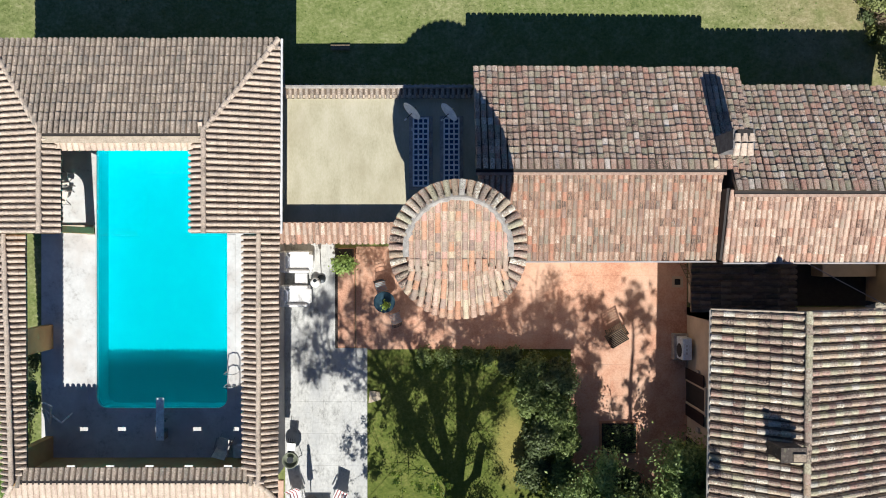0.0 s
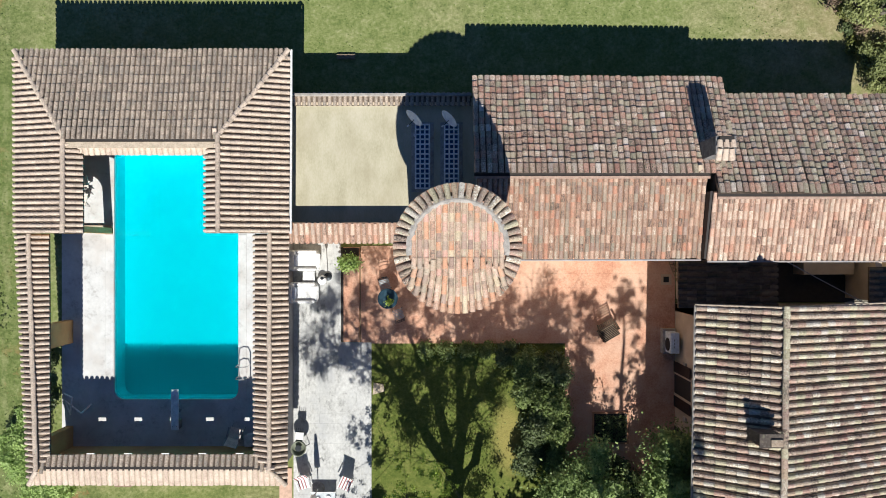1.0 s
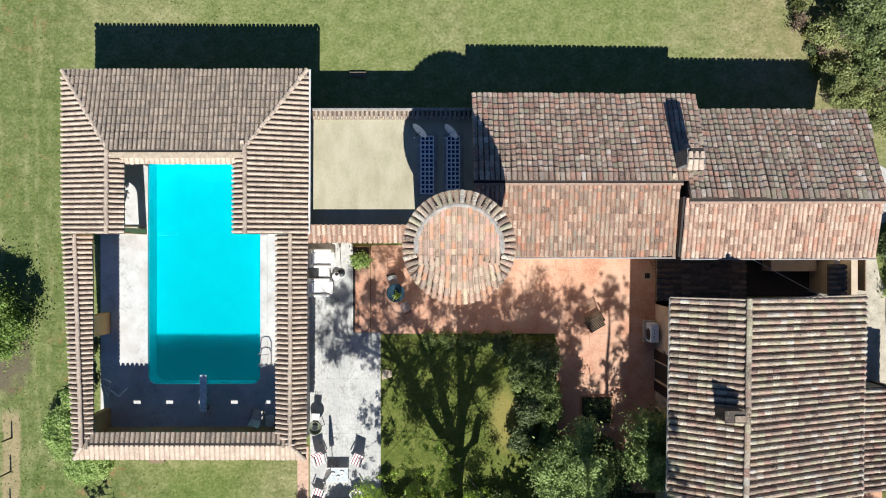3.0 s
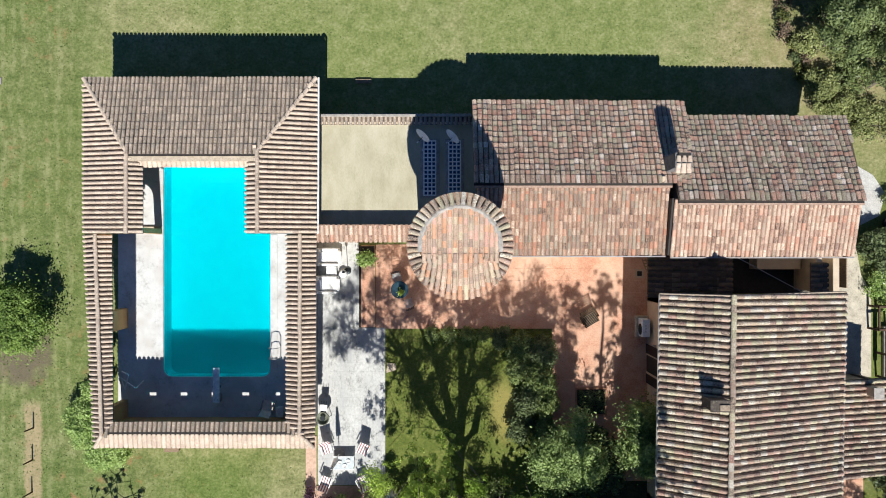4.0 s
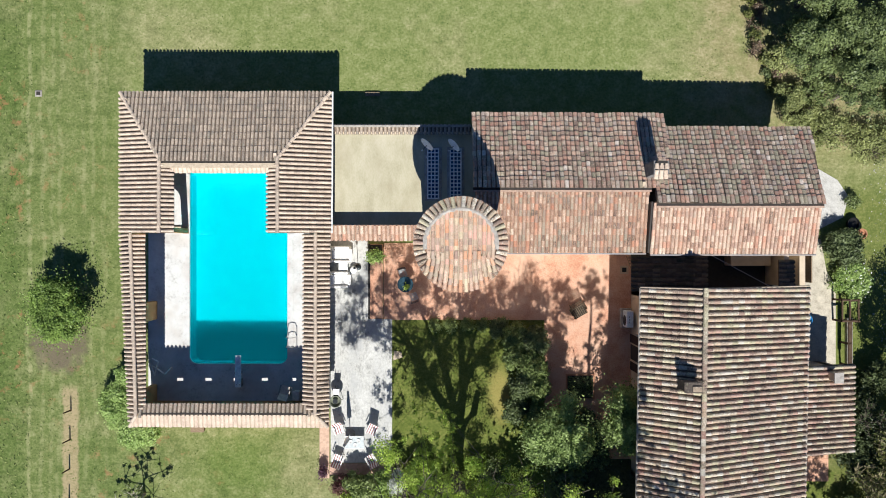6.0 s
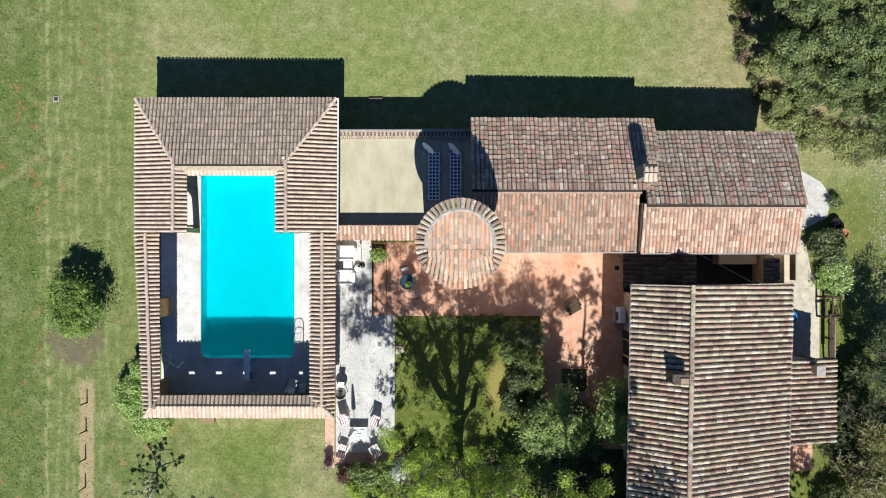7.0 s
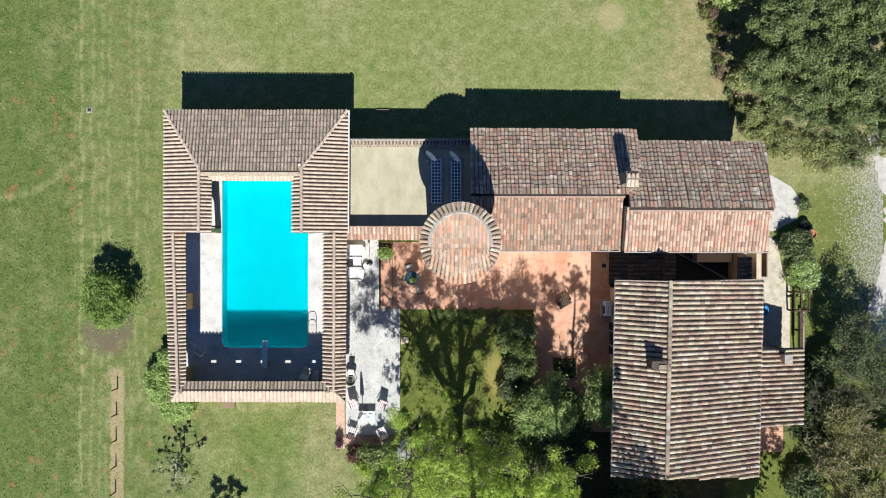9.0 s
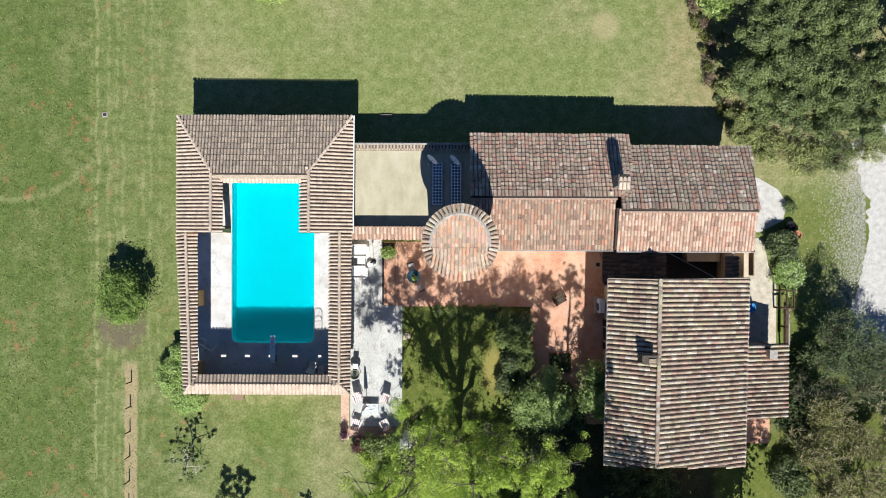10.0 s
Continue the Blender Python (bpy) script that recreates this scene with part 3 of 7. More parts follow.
def cap_row(stock, a, b, rng, spacing=0.33, wobble=0.01):
    """A line of ridge or hip tiles from a down to b or along a level ridge."""
    a, b = Vector(a), Vector(b)
    d = (b - a)
    count = max(1, round(d.length / spacing))
    y = -d.normalized()
    x = y.cross(Vector((0, 0, 1))).normalized()
    z = x.cross(y)
    m3 = Matrix((x, y, z)).transposed().to_4x4()
    for i in range(count):
        p = a + d * ((i + 1) / count) + Vector((rng.uniform(-1, 1), rng.uniform(-1, 1), rng.uniform(-0.5, 0.5))) * wobble
        stock.put(Matrix.Translation(p) @ m3 @ pose(0, 0, 0, -4, 0, rng.uniform(-2, 2)))


def roof_face(house, corners, mat, pitch, course, limit, rng, wobble=0.004, name="roof", tilt=4.0, wave=0.0, width=None, high=0.075, bed_mat=None):
    """One tiled slope of a house: a bed of channels, and barrel tiles on it as pieces."""
    bed = slope_bed(name, corners, house, bed_mat or (CHANNEL_RED_LIT if mat in (TILE_SUNNY, TILE_ROSE) else CHANNEL))
    middle = sum((Vector(c) for c in corners), Vector()) / len(corners)
    stock = TileStock(bed, mat, width or pitch * 0.8, high, course + 0.09, limit, middle)
    lay_slope(stock, corners, pitch, course, rng, wobble, tilt, wave)
    stock.done()
    return bed


def ridge_caps(house, lines, mat, rng, limit=12, width=0.2, spacing=0.33, wobble=0.012, bed=0.06):
    """Rows of cap tiles, each on a mortar bed."""
    for a, b in lines:
        down = Vector((0, 0, 0.02))
        base = part("ridge", tube((Vector(a) - down, Vector(b) - down), bed, 6), MORTAR, house, "cap tiles bedded in grey mortar")
        stock = TileStock(base, mat, width, 0.085, spacing + 0.08, limit, Vector(a))
        cap_row(stock, a, b, rng, spacing, wobble)
        stock.done()


def ridge_lip(house, a, b, mortar, wide=0.31):
    """South of a ridge from a to b, below the overhanging ends of the north slope's tiles: a dark strip for the shade
    there, then a fillet of mortar.
    """
    a, b = Vector(a), Vector(b)
    south = Vector((0, -1, 0))
    for name, y0, y1, z, m in (("flashing", 0.0, 0.22, 0.02, NEAR_BLACK), ("fillet", 0.22, wide, 0.03, mortar)):
        strip = [a + south * y0, a + south * y1 - Vector((0, 0, 0.06 * y1)), b + south * y1 - Vector((0, 0, 0.06 * y1)), b + south * y0]
        part(name, add_plate(bmesh.new(), [p + Vector((0, 0, z)) for p in strip], 0.06), m, house)


def wall(house, a, b, thick, z1, mat, holes=(), z0=-0.1):
    return part("wall", wall_bm(a, b, thick, z0, z1, holes), mat, house)


def rounded(x0, y0, x1, y1, r, n=6):
    out = []
    for cx, cy, a0 in ((x1 - r, y1 - r, 0), (x0 + r, y1 - r, 90), (x0 + r, y0 + r, 180), (x1 - r, y0 + r, 270)):
        for k in range(n + 1):
            a = radians(a0 + 90 * k / n)
            out.append((cx + r * math.cos(a), cy + r * math.sin(a)))
    return out


def holed_slab(outer, inner, z0, z1):
    """A slab on an outline, with a hole of another outline through it."""
    bm = bmesh.new()
    for z in (z1, z0):
        edges = []
        for loop in (outer, inner):
            vs = [bm.verts.new((x, y, z)) for x, y in loop]
            edges += [bm.edges.new((vs[i], vs[(i + 1) % len(vs)])) for i in range(len(vs))]
        bmesh.ops.triangle_fill(bm, use_beauty=True, edges=edges)
    for loop in (outer, inner):
        n = len(loop)
        for i in range(n):
            (xa, ya), (xb, yb) = loop[i], loop[(i + 1) % n]
            bm.faces.new([bm.verts.new(p) for p in ((xa, ya, z0), (xb, yb, z0), (xb, yb, z1), (xa, ya, z1))])
    bmesh.ops.remove_doubles(bm, verts=bm.verts, dist=1e-4)
    bmesh.ops.recalc_face_normals(bm, faces=bm.faces)
    return bm


# ---- ground ----
PX0, PY0, PX1, PY1 = -13.93, -6.39, -8.68, 4.3     # the pool's rim
HOLE = [(PX0 - 0.3, PY0 - 0.3), (PX1 + 0.3, PY0 - 0.3), (PX1 + 0.3, PY1 + 0.3), (PX0 - 0.3, PY1 + 0.3)]
bm = holed_slab([(-400, -400), (400, -400), (400, 400), (-400, 400)], HOLE, -0.5, 0.0)
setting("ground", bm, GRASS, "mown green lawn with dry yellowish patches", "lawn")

# ---- pool ----
POOL = rounded(PX0, PY0, PX1, PY1, 0.42)
bm = holed_slab([(-16.15, -8.4), (-6.5, -8.4), (-6.5, 7.3), (-16.15, 7.3)], POOL, -0.3, 0.04)
setting("pool_deck", bm, POOL_DECK, "pale stone paving round the swimming pool", "paving")
bm = bmesh.new()
add_slab(bm, rounded(PX0 + 0.005, PY0 + 0.005, PX1 - 0.005, PY1 - 0.005, 0.415), -1.3, 0.02)
bmesh.ops.delete(bm, geom=[f for f in bm.faces if f.normal.z > 0.5 or (f.calc_center_median().z > 0)], context="FACES")
bmesh.ops.reverse_faces(bm, faces=bm.faces)
pool = root("swimming_pool", (-11.3, -1.0, 0), "rectangular turquoise swimming pool filled with clear water", "pool", kind="structure")
part("basin", bm, POOL_PAINT, pool, "turquoise painted basin")
WATER = bpy.data.materials.new("clear_water")
WATER.use_nodes = True
wb = WATER.node_tree.nodes["Principled BSDF"]
wb.inputs["Base Color"].default_value = (0.0, 0.18, 0.222, 1)
wb.inputs["Transmission Weight"].default_value, wb.inputs["Roughness"].default_value, wb.inputs["IOR"].default_value = 1.0, 0.0, 1.33
wn = WATER.node_tree.nodes.new("ShaderNodeTexNoise")
wn.inputs["Scale"].default_value, wn.inputs["Detail"].default_value = 5.0, 3.0
wbump = WATER.node_tree.nodes.new("ShaderNodeBump")
wbump.inputs["Strength"].default_value, wbump.inputs["Distance"].default_value = 0.12, 0.02
WATER.node_tree.links.new(wn.outputs[0], wbump.inputs["Height"])
WATER.node_tree.links.new(wbump.outputs[0], wb.inputs["Normal"])
bm = bmesh.new()
bm.faces.new([bm.verts.new((x, y, -0.1)) for x, y in rounded(PX0 + 0.008, PY0 + 0.008, PX1 - 0.008, PY1 - 0.008, 0.412)])
water = part("water", bm, WATER, pool, "clear rippled water")
water.visible_shadow = False

# ---- pool house ----
rng = random.Random(4)
ph = root("pool_house", (-11.3, 0, 0), "ochre pool house with tan barrel-tile roofs round an open courtyard", "house")
EN, ER = 3.05, 3.8        # eave and ridge heights of the wide wings
# wide wings: north slope, outer slopes, short inner slopes
nw, ne = (-16.22, 7.5, EN + 0.11), (-5.86, 7.54, EN)
rw, re = (-14.04, 4.15, ER), (-8.32, 4.15, ER)
gy = 0.56
rws, res = (-14.04, gy, ER), (-8.32, gy, ER)
ws, es = (-16.26, gy, EN), (-5.88, gy, EN)
iw, ie = (-13.45, 3.5, ER - 0.25), (-8.86, 3.5, ER - 0.25)
iws, ies = (-13.45, gy, ER - 0.25), (-8.86, gy, ER - 0.25)
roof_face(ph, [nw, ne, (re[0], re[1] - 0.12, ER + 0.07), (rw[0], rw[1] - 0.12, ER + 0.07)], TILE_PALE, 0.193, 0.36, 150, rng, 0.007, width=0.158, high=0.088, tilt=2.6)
roof_face(ph, [ne, es, res, re], TILE_TAN_LIT, 0.215, 0.36, 80, rng, high=0.11, width=0.157)
roof_face(ph, [ws, nw, rw, rws], TILE_TAN_LIT, 0.215, 0.36, 60, rng, high=0.11, width=0.157)
roof_face(ph, [iw, ie, re, rw], TILE_CREAM_LIT, 0.215, 0.36, 60, rng, 0.006, high=0.05, width=0.19, tilt=2.5, bed_mat=TAN_MORTAR)
roof_face(ph, [ies, ie, re, res], TILE_TAN_LIT, 0.215, 0.36, 40, rng, high=0.11, width=0.157)
roof_face(ph, [iw, iws, rws, rw], TILE_TAN_LIT, 0.215, 0.36, 40, rng, high=0.11, width=0.157)
# narrow colonnade roofs
SN, SR = 2.7, 2.98
nws, nwr, nwi = (-16.42, gy, SN), (-15.8, gy, SR), (-15.2, gy, SN)
sws, swr, swi = (-15.94, -9.08, SN), (-15.5, -8.46, SR), (-15.17, -7.96, SN)
nes, ner, nei = (-5.98, gy, SN), (-6.62, gy, SR), (-7.26, gy, SN)
ses, ser, sei = (-6.04, -9.1, SN), (-6.64, -8.46, SR), (-7.26, -7.96, SN)
roof_face(ph, [nws, sws, swr, nwr], TILE_TAN_LIT, 0.215, 0.36, 60, rng, high=0.11, width=0.157)
roof_face(ph, [swi, nwi, nwr, swr], TILE_TAN_LIT, 0.215, 0.36, 60, rng, high=0.11, width=0.157)
roof_face(ph, [ses, nes, ner, ser], TILE_TAN_LIT, 0.215, 0.36, 60, rng, high=0.11, width=0.157)
roof_face(ph, [nei, sei, ser, ner], TILE_TAN_LIT, 0.215, 0.36, 60, rng, high=0.11, width=0.157)
roof_face(ph, [sws, ses, (ser[0], -8.5, 2.8), (swr[0], -8.5, 2.8)], TILE_CREAM_LIT, 0.215, 0.36, 60, rng, 0.006, high=0.045, width=0.195, tilt=2.5, bed_mat=TAN_MORTAR)
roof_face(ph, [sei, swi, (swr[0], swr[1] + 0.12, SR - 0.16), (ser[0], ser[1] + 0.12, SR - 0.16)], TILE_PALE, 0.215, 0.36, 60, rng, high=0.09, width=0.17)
up = Vector((0, 0, 0.06))
ridge_caps(ph, [(Vector(rw) + up, Vector(nw) + up), (Vector(re) + up, Vector(ne) + up), (Vector(re) + up, Vector(res) + up), (Vector(rw) + up, Vector(rws) + up),
                (Vector(ner) + up, Vector(ser) + up), (Vector(nwr) + up, Vector(swr) + up), (Vector(ser) + up, Vector(ses) + up), (Vector(swr) + up, Vector(sws) + up)],
           TILE_TAN_LIT, rng)
ridge_lip(ph, (rw[0], rw[1], ER), (re[0], re[1], ER), TAN_MORTAR, 0.44)
# near-black strip in place of the shade below the tile ends
part("flashing", add_plate(bmesh.new(), [(swr[0], -8.36, SR - 0.18), (swr[0], -8.52, SR - 0.17), (ser[0], -8.52, SR - 0.17), (ser[0], -8.36, SR - 0.18)], 0.05), NEAR_BLACK, ph)
wall(ph, (-16.1, 7.2), (-6.4, 7.2), -0.3, 2.7, OCHRE)
wall(ph, (-16.1, 0.7), (-16.1, 7.2), -0.3, 2.7, OCHRE)
wall(ph, (-6.36, -8.7), (-6.36, 7.2), 0.3, 2.7, GREY_PLASTER)
SLITS = (-14.37, -12.85, -11.33, -9.82, -8.3)
wall(ph, (-15.75, -8.7), (-6.4, -8.7), 0.33, 2.75, OCHRE, [(x + 15.75 - 0.17, x + 15.75 + 0.17, 1.14, 1.72) for x in SLITS])
for x in SLITS:
    part("sill", box((x - 0.165, -8.695, 1.14), (x + 0.165, -8.33, 1.165), 0.005), WHITE, ph, "white window sill")
wall(ph, (-15.95, -8.36), (-15.95, -7.5), -0.28, 2.7, OCHRE)
part("pier", box((-16.0, -4.0, 0), (-15.67, -3.02, 2.75), 0.02), OCHRE, ph)
arch = [(-15.55, 0.0)] + [(-14.94 - 0.61 * math.cos(math.pi * k / 12), 2.05 + 0.7 * math.sin(math.pi * k / 12)) for k in range(13)] + [(-14.33, 0.0)]
bm = bmesh.new()
faces = []
for y in (0.62, 0.87):
    faces.append([bm.verts.new((x, y, z)) for x, z in [(-16.05, 0.0)] + arch + [(-13.98, 0.0), (-13.98, 3.62), (-16.05, 2.95)]])
for f in faces:
    bm.faces.new(f)
for k in range(len(faces[0])):
    m = (k + 1) % len(faces[0])
    bm.faces.new((faces[0][k], faces[0][m], faces[1][m], faces[1][k]))
bmesh.ops.recalc_face_normals(bm, faces=bm.faces)
bmesh.ops.triangulate(bm, faces=[f for f in bm.faces if len(f.verts) > 4])
part("arcade", bm, OCHRE, ph)
part("gutter", tube([(-5.79, 7.56, EN - 0.05), (-5.82, gy, EN - 0.05)], 0.05), WHITE, ph, "white metal gutter")

# ---- terrace wing ----
tw = root("terrace_wing", (-2.3, 3, 0), "low wing with a beige flat roof terrace and tiled edges", "house")
part("terrace_floor", box((-6.02, 0.9, 1.9), (1.3, 5.6, 2.1)), TERRACE, tw, "beige waterproofed terrace floor, stained")
wall(tw, (-6.0, 5.6), (1.3, 5.6), 0.28, 2.26, PLASTER)
wall(tw, (-6.0, 0.62), (-1.4, 0.62), 0.35, 2.66, PLASTER)
roof_face(tw, [(-5.95, 5.6, 2.24), (1.1, 5.6, 2.24), (1.1, 5.98, 2.31), (-5.95, 5.98, 2.31)], TILE_PALE, 0.2, 0.44, 40, rng, width=0.15, high=0.08)
part("mortar_bead", box((-5.95, 5.93, 2.2), (1.1, 6.03, 2.46), 0.01), MORTAR, tw)
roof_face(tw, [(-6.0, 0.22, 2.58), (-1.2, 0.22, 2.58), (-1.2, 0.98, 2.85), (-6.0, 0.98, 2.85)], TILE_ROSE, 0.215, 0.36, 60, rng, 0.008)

# ---- main house ----
mh = root("farmhouse", (6, 3, 0), "old stone farmhouse with mottled clay barrel-tile roof", "house")
MN, MR, MS = 3.17, 4.65, 3.95
roof_face(mh, [(1.09, 6.48, MN + 0.04), (10.57, 6.46, MN - 0.06), (10.4, 2.66, MR + 0.13), (1.1, 2.66, MR + 0.13)], TILE_OLD, 0.215, 0.28, 170, rng, 0.019, wave=0.022, width=0.2, high=0.066, tilt=5.5)
roof_face(mh, [(1.2, -0.37, MS), (9.45, -0.37, MS), (9.45, 2.72, MR), (1.2, 2.72, MR)], TILE_SUNNY, 0.187, 0.3, 130, rng, 0.012, wave=0.03, width=0.165, high=0.075)
ridge_lip(mh, (1.1, 2.78, MR + 0.06), (9.5, 2.78, MR + 0.06), PINK_MORTAR)
wall(mh, (1.3, 6.05), (10.2, 6.05), -0.4, MN + 0.05, PLASTER)
wall(mh, (1.3, 0.1), (9.4, 0.1), 0.4, MS, PLASTER)
for x in (1.3, 9.8):
    part("wall", slab([(x, 0.15), (x + 0.35, 0.15), (x + 0.35, 6.0), (x, 6.0)], -0.1, MN), PLASTER, mh)
    bm = bmesh.new()
    for dx in (0, 0.35):
        bm.faces.new([bm.verts.new((x + dx, y, z)) for y, z in ((0.15, MN), (6.0, MN), (2.7, MR - 0.15), (0.15, MS))])
    part("gable", bm, PLASTER, mh)

part("gutter", tube([(2.0, -0.44, MS - 0.02), (9.45, -0.44, MS - 0.02)], 0.035, 6), GREY_PLASTER, mh, "grey metal gutter")

# ---- east house ----
eh = root("farmhouse", (13, 3, 0), "lower end of the farmhouse with mottled clay tiles", "house")
RN, RR, RS = 3.3, 4.95, 4.3
roof_face(eh, [(9.75, 5.79, RN), (17.75, 5.77, RN - 0.12), (17.45, 1.9, RR + 0.13), (9.65, 1.9, RR + 0.13)], TILE_LICHEN, 0.215, 0.28, 130, rng, 0.019, wave=0.022, width=0.2, high=0.066, tilt=5.5)
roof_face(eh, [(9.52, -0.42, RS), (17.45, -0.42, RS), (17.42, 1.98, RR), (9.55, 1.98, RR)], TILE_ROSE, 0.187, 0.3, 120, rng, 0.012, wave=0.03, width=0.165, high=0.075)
ridge_lip(eh, (9.65, 2.02, RR + 0.06), (17.45, 2.02, RR + 0.06), PINK_MORTAR)
# near-black plate: the shade of the step between the two roofs
part("verge", add_plate(bmesh.new(), [(9.5, -0.4, RS), (9.5, 2.0, RR), (9.42, 2.0, RR), (9.42, -0.4, RS)], 0.5), NEAR_BLACK, eh)
wall(eh, (10.0, 5.4), (17.1, 5.4), -0.4, RN + 0.05, PLASTER)
wall(eh, (9.6, 0.0), (17.1, 0.0), 0.4, RS, PLASTER)
part("wall", slab([(16.8, 0.0), (17.15, 0.0), (17.15, 5.4), (16.8, 5.4)], -0.1, RN), PLASTER, eh)

part("gutter", tube([(9.55, -0.49, RS - 0.02), (17.45, -0.49, RS - 0.02)], 0.035, 6), GREY_PLASTER, eh, "grey metal gutter")

# ---- round tower ----
TX, TY, TR = 0.45, -0.02, 2.04
tower = root("round_tower", (TX, TY, 0), "round tower with a shallow orange clay-tile roof", "tower")
bm = bmesh.new()
bmesh.ops.create_cone(bm, segments=40, radius1=1.72, radius2=1.72, depth=7.2, cap_ends=True, matrix=Matrix.Translation((TX, TY, 3.5)))
part("wall", bm, PLASTER, tower)


def tower_top(y):
    return 7.48 + 0.2 * y


bm = bmesh.new()
outline = [(TX + 1.5 * math.cos(a), TY + 1.5 * math.sin(a)) for a in [k * math.tau / 40 for k in range(40)]]
bed = part("roof", add_plate(bmesh.new(), [(x, y, tower_top(y - TY)) for x, y in outline], 0.2), TAN_MORTAR, tower)
stock = TileStock(bed, TILE_TOWER, 0.185, 0.075, 0.36, 200, Vector((TX, TY, 7)))
cols = 15
WIDE = 3.0 / cols
half_y = -0.32                                                          # the lower half overlaps the upper one in a straight lip
for i in range(cols):
    x = -1.5 + WIDE * (i + 0.5)
    y1 = math.sqrt(max(0.0, 1.52 ** 2 - x * x)) - 0.06
    y = half_y
    while y < y1 - 0.1:
        p = Vector((TX + x, TY + y, tower_top(y) + 0.02 + rng.uniform(0, 0.012)))
        stock.put(Matrix.Translation(p) @ pose(0, 0, 0, math.degrees(math.atan(0.2)) - 4, rng.uniform(-3, 3), rng.uniform(-1.5, 1.5)))
        y += 0.29 * rng.uniform(0.9, 1.08)
    y = -math.sqrt(max(0.1, 2.08 ** 2 - (x * 1.22) ** 2))
    while y < half_y - 0.1:
        fan = max(0.0, -y - 0.75) * 0.17
        at = min(y, half_y - 0.31)
        p = Vector((TX + x * (1 + fan), TY + at, tower_top(at) + 0.075 + rng.uniform(0, 0.012)))
        stock.put(Matrix.Translation(p) @ pose(0, 0, 0, math.degrees(math.atan(0.2)) - 4, rng.uniform(-3, 3), x * (13 if at < -0.75 else 1) + rng.uniform(-2, 2)))
        y += 0.29 * rng.uniform(0.92, 1.05)
stock.done()
bm = bmesh.new()
prev = None
for k in range(61):
    a = radians(-8 + 196 * k / 60)
    rag = 0.07 * noise.noise(Vector((k * 0.45, 0, 0)))
    cur = [bm.verts.new((TX + r * math.cos(a), TY + r * math.sin(a), tower_top(r * math.sin(a)) + dz)) for r, dz in ((1.44 + rag, 0.06), (1.48 + rag, 0.1), (1.53, 0.105), (1.64, 0.05))]
    if prev:
        for m in range(3):
            bm.faces.new((prev[m], prev[m + 1], cur[m + 1], cur[m]))
    prev = cur
bmesh.ops.recalc_face_normals(bm, faces=bm.faces)
part("fillet", bm, MORTAR, tower, "grey mortar fillet round the roof")
ring = part("eave_ring", add_plate(bmesh.new(), [(TX + TR * 1.01 * math.cos(k * math.tau / 48), TY + TR * 1.01 * math.sin(k * math.tau / 48),
                                                  tower_top(TR * math.sin(k * math.tau / 48)) - 0.13) for k in range(48)], 0.15), CHANNEL_RED_LIT, tower)
stock = TileStock(ring, TILE_GREY, 0.205, 0.09, 0.5, 60, Vector((TX, TY, 7)))
for k in range(40):
    a = radians(-46 + 272 * k / 39)
    x, y = TR * math.cos(a), TR * math.sin(a)
    stock.put(Matrix.Translation((TX + x, TY + y, tower_top(y) - 0.14)) @ pose(0, 0, 0, 0, 0, math.degrees(a) + 90) @ pose(0, 0, 0, 14 + rng.uniform(-2, 2), rng.uniform(-3, 3), rng.uniform(-2, 2)))
stock.done()

# ---- south-east house ----
bh = root("farmhouse", (13, -7, 0), "tall stone house with rows of weathered grey-brown tiles", "house")
BW, BR, BE = 4.75, 6.1, 3.45
bn, bs = -2.05, -12.7
roof_face(bh, [(9.02, bn, BW), (8.82, bs, BW), (11.32, bs + 0.3, BR), (11.5, bn, BR)], TILE_GREY, 0.268, 0.36, 130, rng, 0.012, high=0.125, width=0.21)
roof_face(bh, [(17.3, bs - 0.45, BE), (17.55, bn, BE), (11.5, bn, BR), (11.32, bs + 0.3, BR)], TILE_GREY, 0.268, 0.36, 170, rng, 0.012, high=0.125, width=0.21)
ridge_caps(bh, [(Vector((11.5, bn, BR + 0.1)), Vector((11.32, bs + 0.3, BR + 0.1)))], TILE_GREY, rng, width=0.25)
wall(bh, (9.8, bs + 0.4), (9.8, bn - 0.3), -0.4, BW + 0.3, PLASTER)
wall(bh, (17.0, bs + 0.4), (17.0, bn - 0.3), 0.4, BE + 0.1, PLASTER)
for y in (bs + 0.4, bn - 0.6):
    bm = bmesh.new()
    for dy in (0, 0.3):
        bm.faces.new([bm.verts.new((x, y + dy, z)) for x, z in ((9.8, -0.1), (17.0, -0.1), (17.0, BE), (11.4, BR - 0.15), (9.8, BW + 0.2))])
    bmesh.ops.bridge_loops(bm, edges=bm.edges)
    bmesh.ops.recalc_face_normals(bm, faces=bm.faces)
    part("gable", bm, PLASTER, bh)

part("gutter", tube([(8.96, bn, BW - 0.02), (8.76, bs, BW - 0.02)], 0.05, 6), MORTAR, bh, "pale metal gutter")
part("gutter", tube([(17.6, bn, BE - 0.02), (17.36, bs - 0.45, BE - 0.02)], 0.045, 6), MORTAR, bh, "pale metal gutter")
for a, b in (((8.95, bn + 0.03, BW), (11.5, bn + 0.03, BR)), ((17.58, bn + 0.03, BE), (11.5, bn + 0.03, BR))):
    part("verge", tube([a, b], 0.04, 6), TAN_MORTAR, bh, "mortared roof verge")

